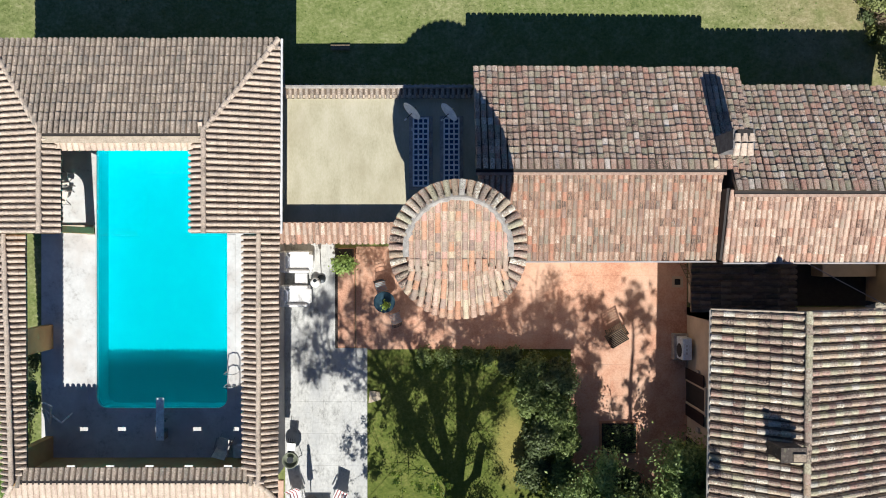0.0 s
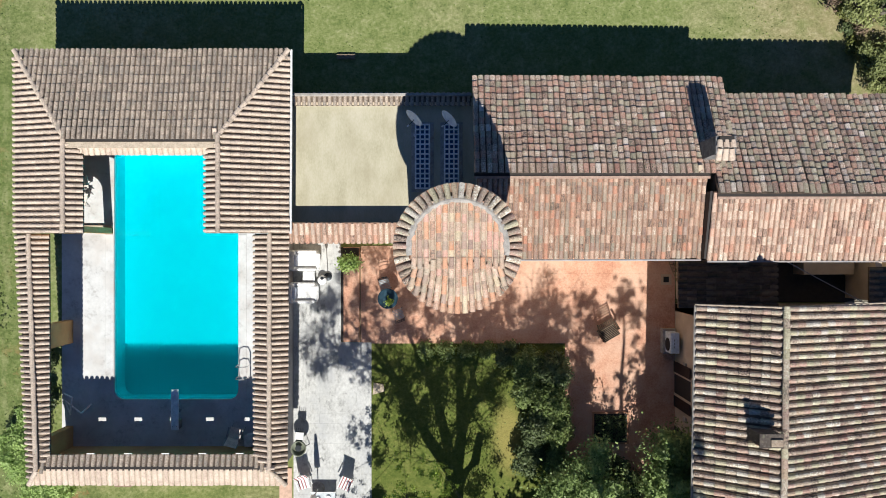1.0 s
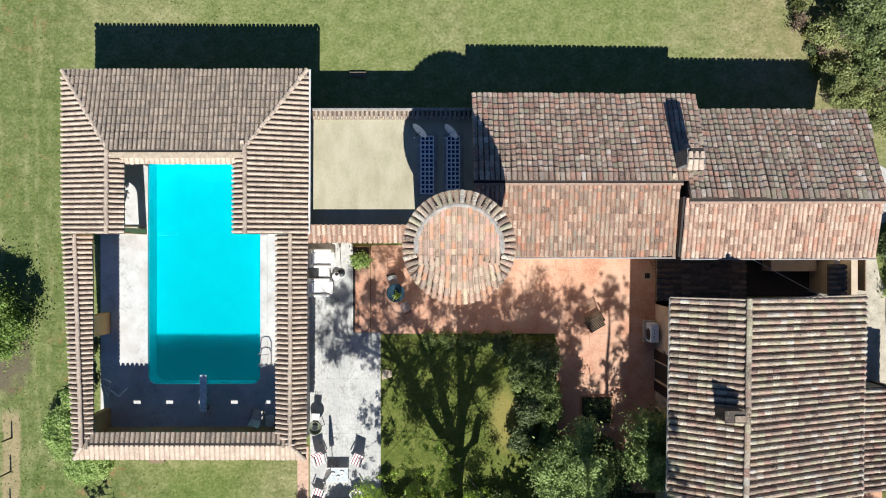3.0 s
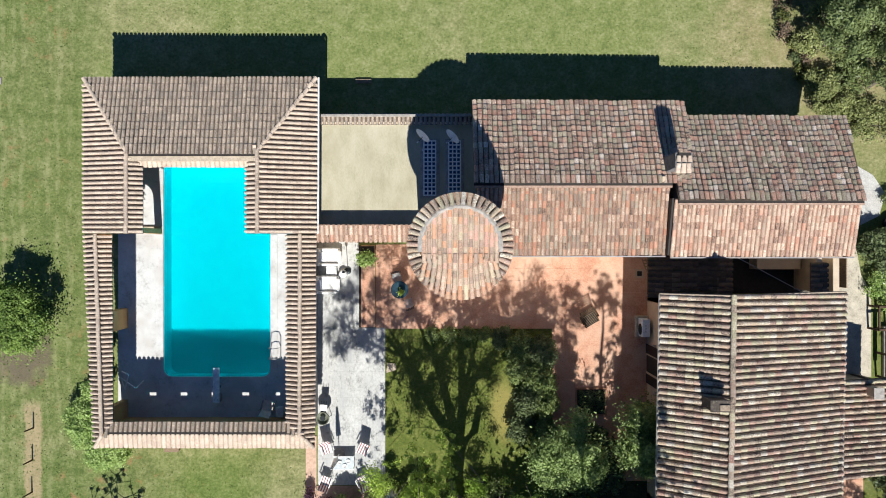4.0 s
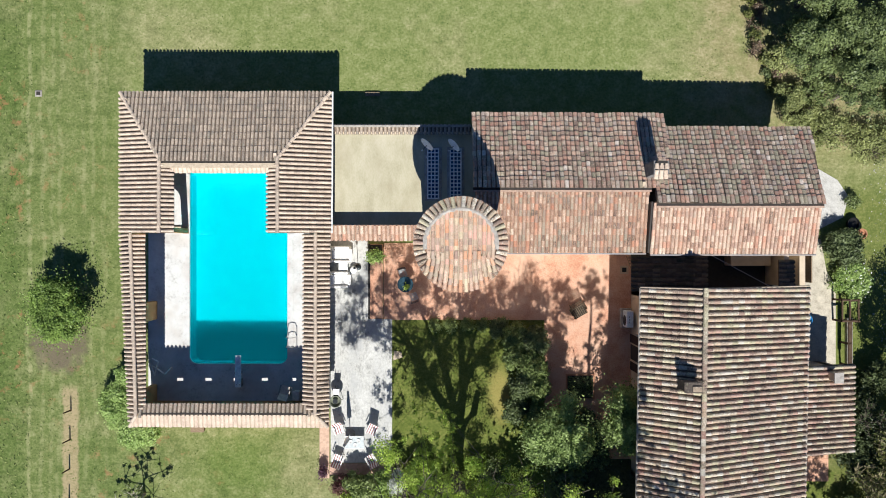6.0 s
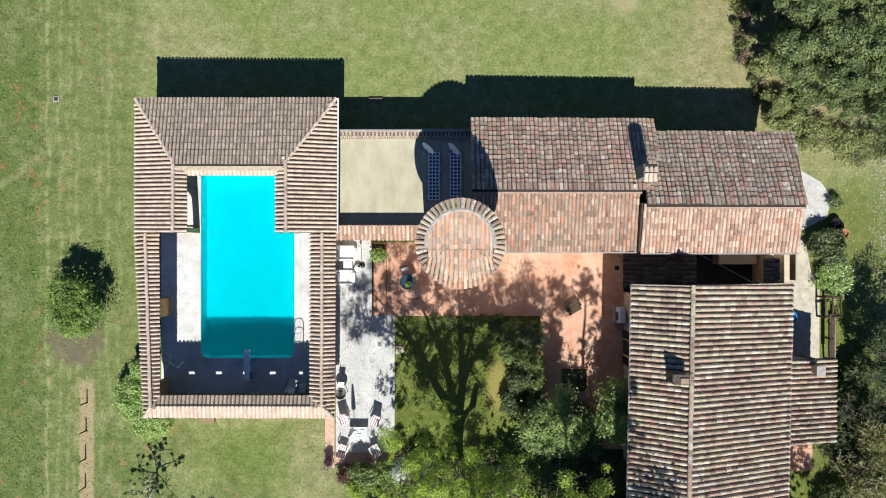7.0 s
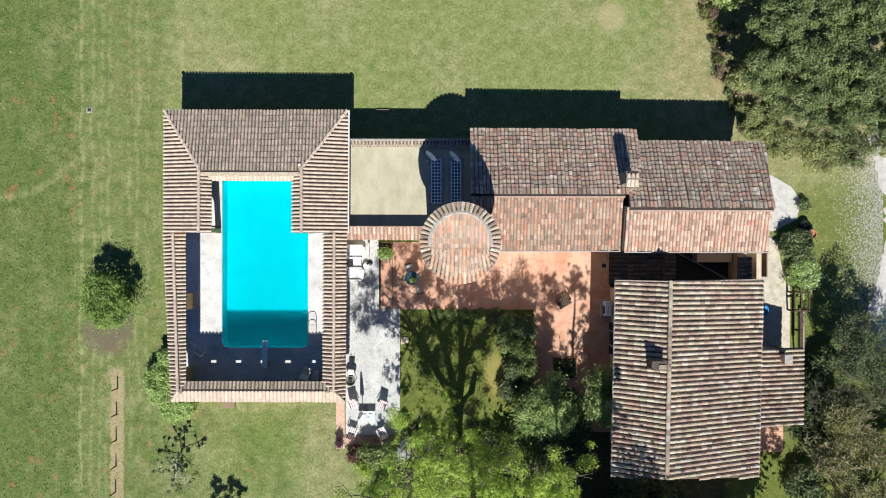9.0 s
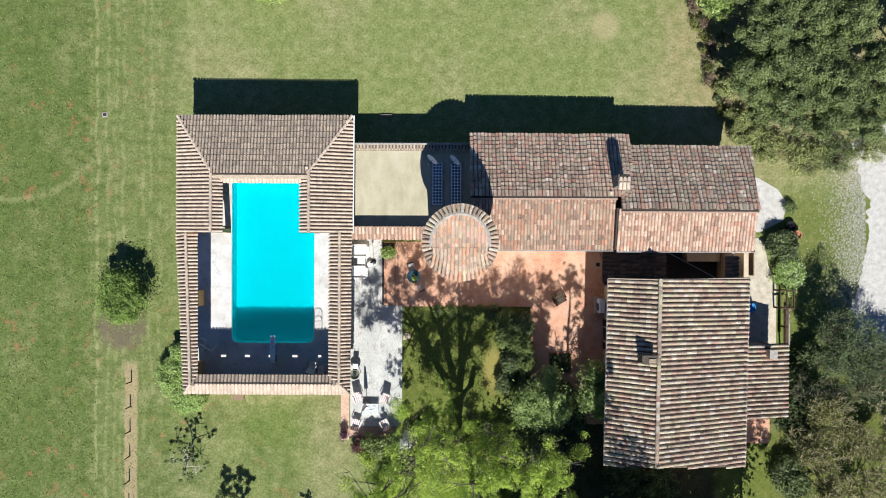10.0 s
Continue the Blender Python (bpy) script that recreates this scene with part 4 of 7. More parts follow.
# ---- paving ----
def pave(name, regions, sx, sy, thick, top, mat, base_mat, label, category, piece, seed, gap=0.012, limit=280):
    """A bed with paving stones laid on it in broken courses over rectangles (x0, y0, x1, y1)."""
    rr = random.Random(seed)
    bm = bmesh.new()
    for x0, y0, x1, y1 in regions:
        add_box(bm, (x0, y0, -0.2), (x1, y1, top - thick))
    bed = tagged(part(name, bm, base_mat), label, category, "", "structure")
    shapes = {}
    for x0, y0, x1, y1 in regions:
        rows = max(1, round((y1 - y0) / sy))
        for j in range(rows):
            h = (y1 - y0) / rows
            x = x0
            first = True
            while x < x1 - 0.01:
                w = sx * rr.choice((0.8, 1.0, 1.0, 1.25))
                if first and j % 2:
                    w *= 0.5
                first = False
                if x1 - x - w < 0.35 * sx:
                    w = x1 - x
                key = (round(w, 2), round(h, 2))
                if key not in shapes:
                    b = box((-w / 2 + gap / 2, -h / 2 + gap / 2, -thick), (w / 2 - gap / 2, h / 2 - gap / 2, 0))
                    me = bpy.data.meshes.new(piece)
                    b.to_mesh(me)
                    b.free()
                    me.materials.append(mat)
                    shapes[key] = me
                ob = new(piece, shapes[key])
                ob.parent = bed
                ob.matrix_basis = pose(x + w / 2, y0 + (j + 0.5) * h, top + rr.uniform(-0.002, 0.002), rr.uniform(-0.15, 0.15), rr.uniform(-0.15, 0.15), 0)
                x += w
    return bed


pave("terrace_paving", [(-6.35, -11.7, -3.05, -3.98), (-6.35, -3.98, -4.34, 0.6)], 0.55, 0.42, 0.05, 0.05, WHITE_STONE, WHITE_STONE, "worn white stone slabs of the terrace", "paving", "paving_stone", 5, 0.0025)
pave("patio", [(-3.49, -4.03, 9.8, 0.1), (5.14, -11.5, 9.8, -4.03)], 0.9, 0.6, 0.05, 0.046, COTTO, COTTO, "terracotta slabs of the patio", "paving", "paving_slab", 6, 0.003)
for x0, x1 in ((-14.3, -13.95), (-8.66, -8.33)):
    setting("pool_coping", box((x0, -6.3, 0.0), (x1, 0.6, 0.062), 0.01), POOL_DECK, "pale stone coping along the pool", "coping")


# ---- trees ----
def leaf_mesh(name, centres, size, mat, rng):
    n = len(centres)
    g = np.random.default_rng(rng.randrange(1 << 30))
    c = np.asarray(centres)
    up = g.normal(size=(n, 3)) * 0.55 + (0.03, -0.4, 0.75)        # leaves turn their faces to the light
    if c.shape[1] == 6:                                            # and outwards from their clump
        up = np.where(np.abs(c[:, 3:]).sum(axis=1, keepdims=True) > 0, g.normal(size=(n, 3)) * 0.3 + c[:, 3:] + (0, -0.03, 0.14), up)
        c = c[:, :3]
    up /= np.linalg.norm(up, axis=1)[:, None]
    a = np.cross(up, g.normal(size=(n, 3)))
    a /= np.linalg.norm(a, axis=1)[:, None]
    b = np.cross(up, a)
    s = size * g.uniform(0.6, 1.4, (n, 1))
    v = np.stack([c - a * s, c + b * s * 0.55, c + a * s, c - b * s * 0.55], axis=1).reshape(-1, 3)
    return raw_mesh(name, v.tolist(), [(4 * i, 4 * i + 1, 4 * i + 2, 4 * i + 3) for i in range(n)], mat)


def grow(at, height, spread, seed, trunk=0.15, lean=(0, 0), levels=3, forks=4, clear=0.3, twig=0.0):
    """Tubes of a trunk with limbs, and the places of their tips."""
    rng = random.Random(seed)
    bm, tips = bmesh.new(), []

    def limb(p, d, length, r, level):
        pts, rad = [p], [r]
        steps = 4
        for k in range(steps):
            d = (d + Vector((rng.gauss(0, 0.13), rng.gauss(0, 0.13), rng.gauss(0.03, 0.08)))).normalized()
            pts.append(pts[-1] + d * length / steps)
            rad.append(r * (1 - 0.5 * (k + 1) / steps))
        add_tube(bm, pts, rad, 6 if level < 2 else 4, cap=level == 0)
        if level >= levels:
            tips.extend(pts[2:])
            return
        if level >= levels - 1:
            tips.append(pts[-1])
        for j in range(forks):
            a = j * math.tau / forks + rng.uniform(-0.5, 0.5)
            start = pts[-1] if j < 2 else pts[rng.randrange(2, 5)]
            out = Vector((math.cos(a), math.sin(a), 0)) * spread
            nd = (d * 0.75 + out * rng.uniform(0.6, 1.15) / max(height * 0.5, 0.1) + Vector((0, 0, rng.uniform(0.0, 0.25)))).normalized()
            limb(start, nd, length * rng.uniform(0.55, 0.8), max(rad[-1] * 0.8, twig), level + 1)

    limb(Vector(at), Vector((lean[0], lean[1], 1)).normalized(), height * clear, trunk, 0)
    return bm, tips


def clumped(centres, radii, leaves, seed, flat=0.8, floor=0.04, rough=0.28):
    """Leaf places in rounded clumps: most on the upper shell of each, so that dark gaps stay between them."""
    g = np.random.default_rng(seed)
    c, r = np.asarray(centres, float), np.asarray(radii, float)
    w = r ** 2 / (r ** 2).sum()
    k = g.choice(len(c), leaves, p=w)
    d = g.normal(size=(leaves, 3))
    d[:, 2] = np.where(g.random(leaves) < 0.6, np.abs(d[:, 2]), d[:, 2])
    d /= np.linalg.norm(d, axis=1)[:, None]
    s = r[k, None] * g.uniform(0.55, 1.0, (leaves, 1)) ** 0.5 * (1 + 0.34 * np.sin(8 * d[:, :1] + 5 * d[:, 1:2] + k[:, None]))
    p = c[k] + d * s * (1, 1, flat) + g.normal(size=(leaves, 3)) * rough * r[k, None]
    p[:, 2] = np.maximum(p[:, 2], floor)
    return np.hstack([p, d])


def ragged(spots, each, seed, loose=0.75, small=(0.06, 0.13)):
    """Leaf places in small knots strewn round each spot (place, radius), for a crown with an uneven edge and holes."""
    g = np.random.default_rng(seed)
    cs, rs = [], []
    for p, r in spots:
        for k in range(max(3, int(26 * r))):
            cs.append(np.array(p) + g.normal(size=3) * r * loose)
            rs.append(g.uniform(*small))
    return clumped(cs, rs, each * len(cs), seed, rough=0.35)


def tree(at, height, spread, seed, leaf, leaves, size, label, trunk=0.15, lean=(0, 0), levels=3, forks=4, clear=0.3, puff=0.35, name="tree", category="tree", clumps=0, clump=(0.4, 0.7), spacing=1.05, filler=0.0, twig=0.0, top=False, bark=None):
    rng = random.Random(seed)
    t = root(name, at, label, category)
    bm, tips = grow(at, height, spread, seed, trunk, lean, levels, forks, clear, twig)
    part("trunk", bm, bark or BARK, t)
    if leaves:
        g = np.random.default_rng(seed)
        tp = np.array([tuple(p) for p in tips])
        pick = tp[g.integers(0, len(tp), leaves)]
        cs = pick + g.normal(size=(leaves, 3)) * puff
        if clumps:
            far = tp[g.permutation(len(tp))]
            if top:
                far = far[np.argsort(-far[:, 2] + g.uniform(0, 1.6, len(far)))]
            chosen = [far[0]]
            for q in far[1:]:
                if len(chosen) < clumps and min(np.linalg.norm(q - o) for o in chosen) > clump[0] * spacing:
                    chosen.append(q)
            loose = int(leaves * filler)
            cs = np.concatenate([clumped(chosen, clump[0] + (clump[1] - clump[0]) * g.random(len(chosen)) ** 1.2, leaves - loose, seed), np.hstack([cs[:loose] - (0, 0, 0.4), np.zeros((loose, 3))])])
        cs[:, 2] = np.maximum(cs[:, 2], at[2] + 0.05)
        ob = new("crown", leaf_mesh("crown", cs, size, leaf, rng))
        ob.parent = t
        ob.matrix_parent_inverse = Matrix.Translation(at).inverted()
    return t




def place(thing, x, y, z=0.05, turn=0.0):
    thing.matrix_basis = pose(x, y, z, 0, 0, turn)
    return thing


def cylinder(r0, r1, z0, z1, at=(0, 0), n=20):
    bm = bmesh.new()
    bmesh.ops.create_cone(bm, segments=n, radius1=r0, radius2=r1, depth=z1 - z0, cap_ends=True, matrix=Matrix.Translation((*at, (z0 + z1) / 2)))
    return bm


def lathe(profile, n=20, at=(0, 0, 0)):
    """A turned form from (radius, height) pairs."""
    bm = bmesh.new()
    rings = [[bm.verts.new((at[0] + r * math.cos(k * math.tau / n), at[1] + r * math.sin(k * math.tau / n), at[2] + z)) for k in range(n)] for r, z in profile]
    for a, b in zip(rings, rings[1:]):
        for k in range(n):
            bm.faces.new((a[k], a[(k + 1) % n], b[(k + 1) % n], b[k]))
    bm.faces.new(rings[0][::-1])
    bm.faces.new(rings[-1])
    return bm


# ---- chimneys ----
ch = root("chimney", (9.57, 3.3, 4.3), "plastered chimney with clay barrel tiles on top", "chimney")
bm = bmesh.new()
lo = [(9.25, 3.14), (9.95, 3.14), (9.95, 3.8), (9.25, 3.8)]
hi = [(9.25, 3.2), (9.95, 3.2), (9.95, 3.8), (9.25, 3.8)]
vs = [bm.verts.new((x, y, 4.2)) for x, y in lo] + [bm.verts.new((x, y, 5.85)) for x, y in hi]
for f in ((3, 2, 1, 0), (4, 5, 6, 7), (0, 1, 5, 4), (1, 2, 6, 5), (2, 3, 7, 6), (3, 0, 4, 7)):
    bm.faces.new([vs[k] for k in f])
# flue toned dark grey, as its west face looks in shade
part("flue", bm, plain("shade_grey_plaster", (0.17, 0.165, 0.165), 0.85, spread=0.35), ch)
part("flashing", box((9.05, 2.72, 4.55), (9.2, 2.95, 4.8), 0.01), PLASTER, ch, "pale mortar flashing")
part("opening", box((9.35, 3.58, 5.85), (9.85, 3.79, 5.95), 0.01), NEAR_BLACK, ch, "dark flue opening")
for k in range(6):
    vs0, fs0 = tile_profile(0.22, 0.09, (0.4, 0.26)[k // 3], 0.02)
    ob = new("cap_tile", raw_mesh("cap_tile", vs0, fs0, TILE_CREAM_LIT))
    ob.parent = ch
    ob.matrix_parent_inverse = Matrix.Translation(ch.location).inverted()
    ob.matrix_basis = pose(9.36 + 0.235 * (k % 3), 2.98 + 0.42 * (k // 3), 5.76 + 0.14 * (k // 3), 14 - 15 * (k // 3), 4 * (k % 2), 5 * (k % 3) - 5)
ch = root("chimney", (10.85, -6.4, 5.6), "low brick chimney with a flat stone cap", "chimney")
part("flue", box((10.4, -6.54, 5.2), (11.12, -6.14, 6.62), 0.01), CHIMNEY_DARK, ch)
part("slab", box((10.36, -6.58, 6.62), (11.16, -6.1, 6.68), 0.015), CHIMNEY_DARK, ch)
part("cap", box((10.72, -6.52, 6.68), (11.12, -6.28, 6.74), 0.015), STAINED, ch, "pale mortar cap")
part("base", box((10.62, -6.72, 5.4), (11.18, -6.56, 5.9), 0.02), CHANNEL_RED_LIT, ch)
ch = root("chimney", (19.0, -6.5, 2.7), "small white plastered chimney", "chimney")
part("flue", box((18.82, -6.7, 2.5), (19.16, -6.3, 3.5), 0.01), PLASTER, ch)
part("cap", box((18.76, -6.76, 3.5), (19.22, -6.24, 3.56), 0.01), MORTAR, ch)

# ---- on the terrace ----
CONCRETE = plain("pale_concrete", (0.8, 0.8, 0.78), 0.8)
GLASS = plain("blue_glass_block", (0.02, 0.07, 0.14), 0.08)
for n, (x, y0, y1) in enumerate(((-0.82, 2.35, 4.85), (0.32, 2.35, 4.85))):
    sk = root("skylight", (x, 3.7, 2.1), "concrete skylight grid of square blue glass blocks", "skylight", "skylights on the terrace")
    rows, w = 13, 0.6
    bm = bmesh.new()
    dy = (y1 - y0) / rows
    for i in range(4):
        add_box(bm, (x - w / 2 + i * (w - 0.06) / 3, y0, 2.05), (x - w / 2 + 0.06 + i * (w - 0.06) / 3, y1, 2.21))
    for j in range(rows + 1):
        add_box(bm, (x - w / 2, y0 + j * dy - 0.03, 2.05), (x + w / 2, y0 + j * dy + 0.03, 2.207))
    part("frame", bm, CONCRETE, sk)
    part("kerb", box((x - w / 2 - 0.14, y0 - 0.14, 2.08), (x + w / 2 + 0.14, y1 + 0.1, 2.125), 0.015), MORTAR, sk, "grey mortar kerb round the glass")
    me = None
    for j in range(rows):
        for i in range(3):
            cx, cy = x - w / 2 + 0.03 + (w - 0.06) / 3 * (i + 0.5), y0 + dy * (j + 0.5)
            if me is None:
                bm = box((-0.07, -0.065, 0), (0.07, 0.065, 0.07), 0.012)
                me = bpy.data.meshes.new("glass_block")
                bm.to_mesh(me)
                bm.free()
                me.materials.append(GLASS)
            ob = new("glass_block", me)
            ob.parent = sk
            ob.matrix_basis = Matrix.Translation(Vector((cx, cy, 2.127)) - sk.location)
for x, y, turn in ((-0.98, 5.12, -42), (0.37, 5.08, -46)):
    di = root("satellite_dish", (0, 0, 0), "pale grey satellite dish on a short mast", "satellite dish", "dishes on the terrace")
    part("mast", tube([(0, 0, 0), (0, 0, 0.75), (0, -0.06, 0.8)], 0.022), STEEL, di)
    bm = lathe([(0.02, 0.0), (0.2, 0.025), (0.35, 0.075), (0.4, 0.1), (0.395, 0.115), (0.34, 0.09), (0.02, 0.02)], 24)
    bmesh.ops.transform(bm, matrix=pose(0, -0.1, 0.8, 76, 0, 0), verts=bm.verts)
    part("reflector", bm, plain("dish_paint", (0.88, 0.9, 0.92), 0.4), di, smooth=True)
    part("arm", tube([(0, -0.1, 0.55), (0, -0.55, 0.62)], 0.014, 6), DARK, di)
    part("receiver", tube([(0, -0.52, 0.62), (0, -0.6, 0.68)], 0.03, 8), WHITE, di)
    place(di, x, y, 2.1, turn)
lv = root("vent_pipe", (-0.98, 4.5, 2.1), "short white vent pipe on the terrace", "vent")
part("pipe", tube([(-1.12, 4.42, 2.05), (-1.12, 4.42, 2.35)], 0.05), WHITE, lv)

# ---- pool court ----
db = root("diving_board", (0, 0, 0), "blue-grey diving board on a short stand", "diving board")
part("board", box((-0.16, -0.85, 0.42), (0.16, 0.85, 0.47), 0.015), plain("blue_grey_board", (0.78, 0.85, 0.9), 0.4), db)
part("stand", box((-0.14, -0.85, 0.0), (0.14, -0.45, 0.42), 0.02), MORTAR, db)
part("roller", tube([(-0.2, -0.1, 0.39), (0.2, -0.1, 0.39)], 0.035), STEEL, db)
part("post", box((-0.12, -0.14, 0.0), (0.12, -0.06, 0.36), 0.01), STEEL, db)
for dx in (-0.08, 0.08):
    part("bolt", cylinder(0.02, 0.02, 0.47, 0.485, (dx, -0.7), 8), STEEL, db)
place(db, -11.2, -6.72, 0.04)
ld = root("pool_ladder", (0, 0, 0), "polished steel pool ladder with two handrails", "ladder")
for dy in (-0.25, 0.25):
    pts = [(0.35, dy, 0), (0.38, dy, 0.55), (0.3, dy, 0.78), (0.12, dy, 0.85), (-0.06, dy, 0.75), (-0.12, dy, 0.4), (-0.12, dy, -0.9)]
    part("handrail", tube(pts, 0.022, 8), STEEL, ld)
for z in (-0.2, -0.48, -0.76):
    part("step", box((-0.16, -0.25, z - 0.015), (-0.08, 0.25, z + 0.015), 0.005), STEEL, ld)
place(ld, -8.52, -5.15, 0.04)


FRAME = plain("grey_chair_frame", (0.34, 0.33, 0.32), 0.5)


def relax_chair(label, cloth, stripe=None, group=""):
    """A folding garden armchair: frame, slung seat and back, armrests, legs; it faces -y."""
    c = root("garden_chair", (0, 0, 0), label, "chair", group)
    for x in (-0.27, 0.27):
        part("leg", tube([(x, -0.28, 0.0), (x, 0.2, 0.46)], 0.016, 6), WHITE if stripe else FRAME, c)
        part("leg", tube([(x, 0.28, 0.0), (x, -0.24, 0.42)], 0.016, 6), WHITE if stripe else FRAME, c)
        part("armrest", box((x - 0.03, -0.28, 0.6), (x + 0.03, 0.22, 0.63), 0.01), WHITE if stripe else FRAME, c)
        part("upright", tube([(x, 0.18, 0.4), (x, 0.44, 0.84)], 0.016, 6), WHITE if stripe else FRAME, c)
    bm = bmesh.new()
    add_plate(bm, [(-0.25, -0.27, 0.44), (0.25, -0.27, 0.44), (0.25, 0.22, 0.4), (-0.25, 0.22, 0.4)], 0.03)
    part("seat", bm, cloth, c)
    bm = bmesh.new()
    add_plate(bm, [(-0.25, 0.2, 0.42), (0.25, 0.2, 0.42), (0.25, 0.44, 0.82), (-0.25, 0.44, 0.82)], 0.03)
    part("backrest", bm, cloth, c)
    if stripe:
        for k in range(4):
            x = -0.21 + 0.14 * k
            bm = bmesh.new()
            add_plate(bm, [(x - 0.022, -0.265, 0.446), (x + 0.022, -0.265, 0.446), (x + 0.022, 0.2, 0.408), (x - 0.022, 0.2, 0.408)], 0.005)
            add_plate(bm, [(x - 0.03, 0.198, 0.43), (x + 0.03, 0.198, 0.43), (x + 0.03, 0.43, 0.82), (x - 0.03, 0.43, 0.82)], 0.005)
            part("stripe", bm, stripe, c, "dark red stripe")
    return c


TAUPE = plain("taupe_mesh", (0.8, 0.72, 0.63), 0.8)
lounger = relax_chair("taupe mesh garden armchair in the pool court", TAUPE)
place(lounger, -8.7, -7.75, 0.04, 165)
bx = root("cushion_box", (-8.25, -7.85, 0.04), "grey rounded storage box by the pool", "box")
part("box", box((-8.3, -8.26, 0.04), (-7.98, -7.8, 0.42), 0.05), plain("grey_plastic", (0.75, 0.73, 0.74), 0.6), bx)
part("lid", box((-8.32, -8.28, 0.42), (-7.96, -7.78, 0.47), 0.02), plain("grey_lid", (0.8, 0.78, 0.78), 0.6), bx)
st = root("folding_stand", (0, 0, 0), "folding white metal clothes stand", "stand")
for a, b in (((-0.4, -0.35, 0), (0.35, 0.3, 0.75)), ((-0.4, 0.25, 0), (0.4, -0.45, 0.6)), ((0.35, 0.3, 0.75), (0.1, 0.55, 0.75)), ((0.4, -0.45, 0.6), (0.62, -0.25, 0.05)), ((-0.4, -0.35, 0), (-0.4, 0.25, 0))):
    part("bar", tube([a, b], 0.036, 6), WHITE, st)
place(st, -15.55, -6.55, 0.04, 20)
for x, y, turn in ((-15.1, 2.75, 100), (-15.15, 2.1, 75)):
    place(relax_chair("grey slatted armchair under the pool-house porch", TAUPE, None, "porch chairs"), x, y, 0.04, turn)
part("threshold", box((-15.5, 0.68, 0.04), (-13.98, 0.98, 0.16), 0.01), PLASTER, ph, "pale stone threshold")

# ---- white terrace ----
CLOTH = plain("white_canvas", (0.8, 0.8, 0.79), 0.8)
for x, y in ((-5.78, -0.5), (-5.85, -1.85)):
    a = root("armchair", (0, 0, 0), "white canvas outdoor armchair with a thick cushion", "armchair", "white armchairs")
    part("base", box((-0.5, -0.36, 0.08), (0.45, 0.36, 0.28), 0.03), CLOTH, a)
    part("seat_cushion", box((-0.3, -0.27, 0.28), (0.52, 0.27, 0.43), 0.05), CLOTH, a)
    part("backrest", box((-0.52, -0.36, 0.28), (-0.3, 0.36, 0.82), 0.05), CLOTH, a)
    for s in (-1, 1):
        part("armrest", box((-0.45, s * 0.32 - 0.06, 0.28), (0.4, s * 0.32 + 0.06, 0.55), 0.04), CLOTH, a)
        for dx in (-0.42, 0.38):
            part("leg", cylinder(0.02, 0.025, 0, 0.09, (dx, s * 0.28), 8), DARK, a)
    # pillow cloth tinted blue, as white looks in the eave's shade
    part("pillow", box((-0.36, -0.22, 0.46), (-0.22, 0.22, 0.78), 0.05), plain("shade_blue_cloth", (0.6, 0.66, 0.78), 0.85), a, "white pillow, tinted blue for the eave's shade")
    a.scale = (1.22, 1.15, 1.0)
    a.matrix_basis = pose(x, y, 0.05) @ Matrix.Diagonal((1.22, 1.15, 1.0, 1.0))
ot = root("side_table", (0, 0, 0), "low white square side table", "table")
part("tabletop", box((-0.25, -0.21, 0.38), (0.25, 0.21, 0.42), 0.01), WHITE, ot)
for sx in (-0.21, 0.21):
    for sy in (-0.17, 0.17):
        part("leg", box((sx - 0.02, sy - 0.02, 0), (sx + 0.02, sy + 0.02, 0.38)), WHITE, ot)
place(ot, -5.62, -1.17)
ft = root("footstool", (0, 0, 0), "small round white pouffe", "stool")
part("cushion", lathe([(0.12, 0.0), (0.19, 0.05), (0.2, 0.22), (0.15, 0.3)], 18), CLOTH, ft, smooth=True)
place(ft, -5.1, -1.33)
gl = root("garden_torch", (0, 0, 0), "thin garden lamp pole in a black round base", "lamp")
part("base", lathe([(0.17, 0), (0.17, 0.08), (0.05, 0.12)], 16), DARK, gl)
part("pole", tube([(0, 0, 0.1), (0, 0, 1.35)], 0.018, 6), DARK, gl)
part("head", cylinder(0.05, 0.07, 1.35, 1.5, n=10), DARK, gl)
place(gl, -4.88, -1.2)

bq = root("barbecue", (0, 0, 0), "grey-green kettle barbecue with a white side tray", "barbecue")
part("bowl", lathe([(0.1, 0.55), (0.26, 0.62), (0.36, 0.8), (0.37, 0.95), (0.33, 0.95), (0.3, 0.82), (0.08, 0.75)], 24), plain("grey_green_enamel", (0.17, 0.185, 0.14), 0.5), bq, smooth=True)
part("grate", cylinder(0.15, 0.15, 0.93, 0.955, (0, 0.02), 16), DARK, bq)
for k in range(3):
    a = k * math.tau / 3
    part("leg", tube([(0.2 * math.cos(a), 0.2 * math.sin(a), 0.62), (0.36 * math.cos(a), 0.36 * math.sin(a), 0.0)], 0.018, 6), DARK, bq)
part("tray", box((-0.2, 0.42, 0.85), (0.2, 0.78, 0.9), 0.01), WHITE, bq, "white side tray")
part("bracket", box((-0.15, 0.3, 0.8), (0.15, 0.8, 0.84)), DARK, bq)
for k in range(4):
    part("prong", tube([(-0.15 + 0.1 * k, 0.8, 0.82), (-0.15 + 0.1 * k, 0.98, 0.9)], 0.012, 5), DARK, bq)
bq.matrix_basis = pose(-5.98, -8.25, 0.05, 0, 0, -4) @ Matrix.Scale(0.86, 4)
ps = root("parasol", (0, 0, 0), "closed white garden parasol on its stand", "parasol")
part("pole", tube([(0, 0, 0), (0.02, 0, 2.5)], 0.022, 8), WHITE, ps)
part("base_plate", lathe([(0.28, 0), (0.28, 0.05), (0.06, 0.1)], 20), MORTAR, ps)
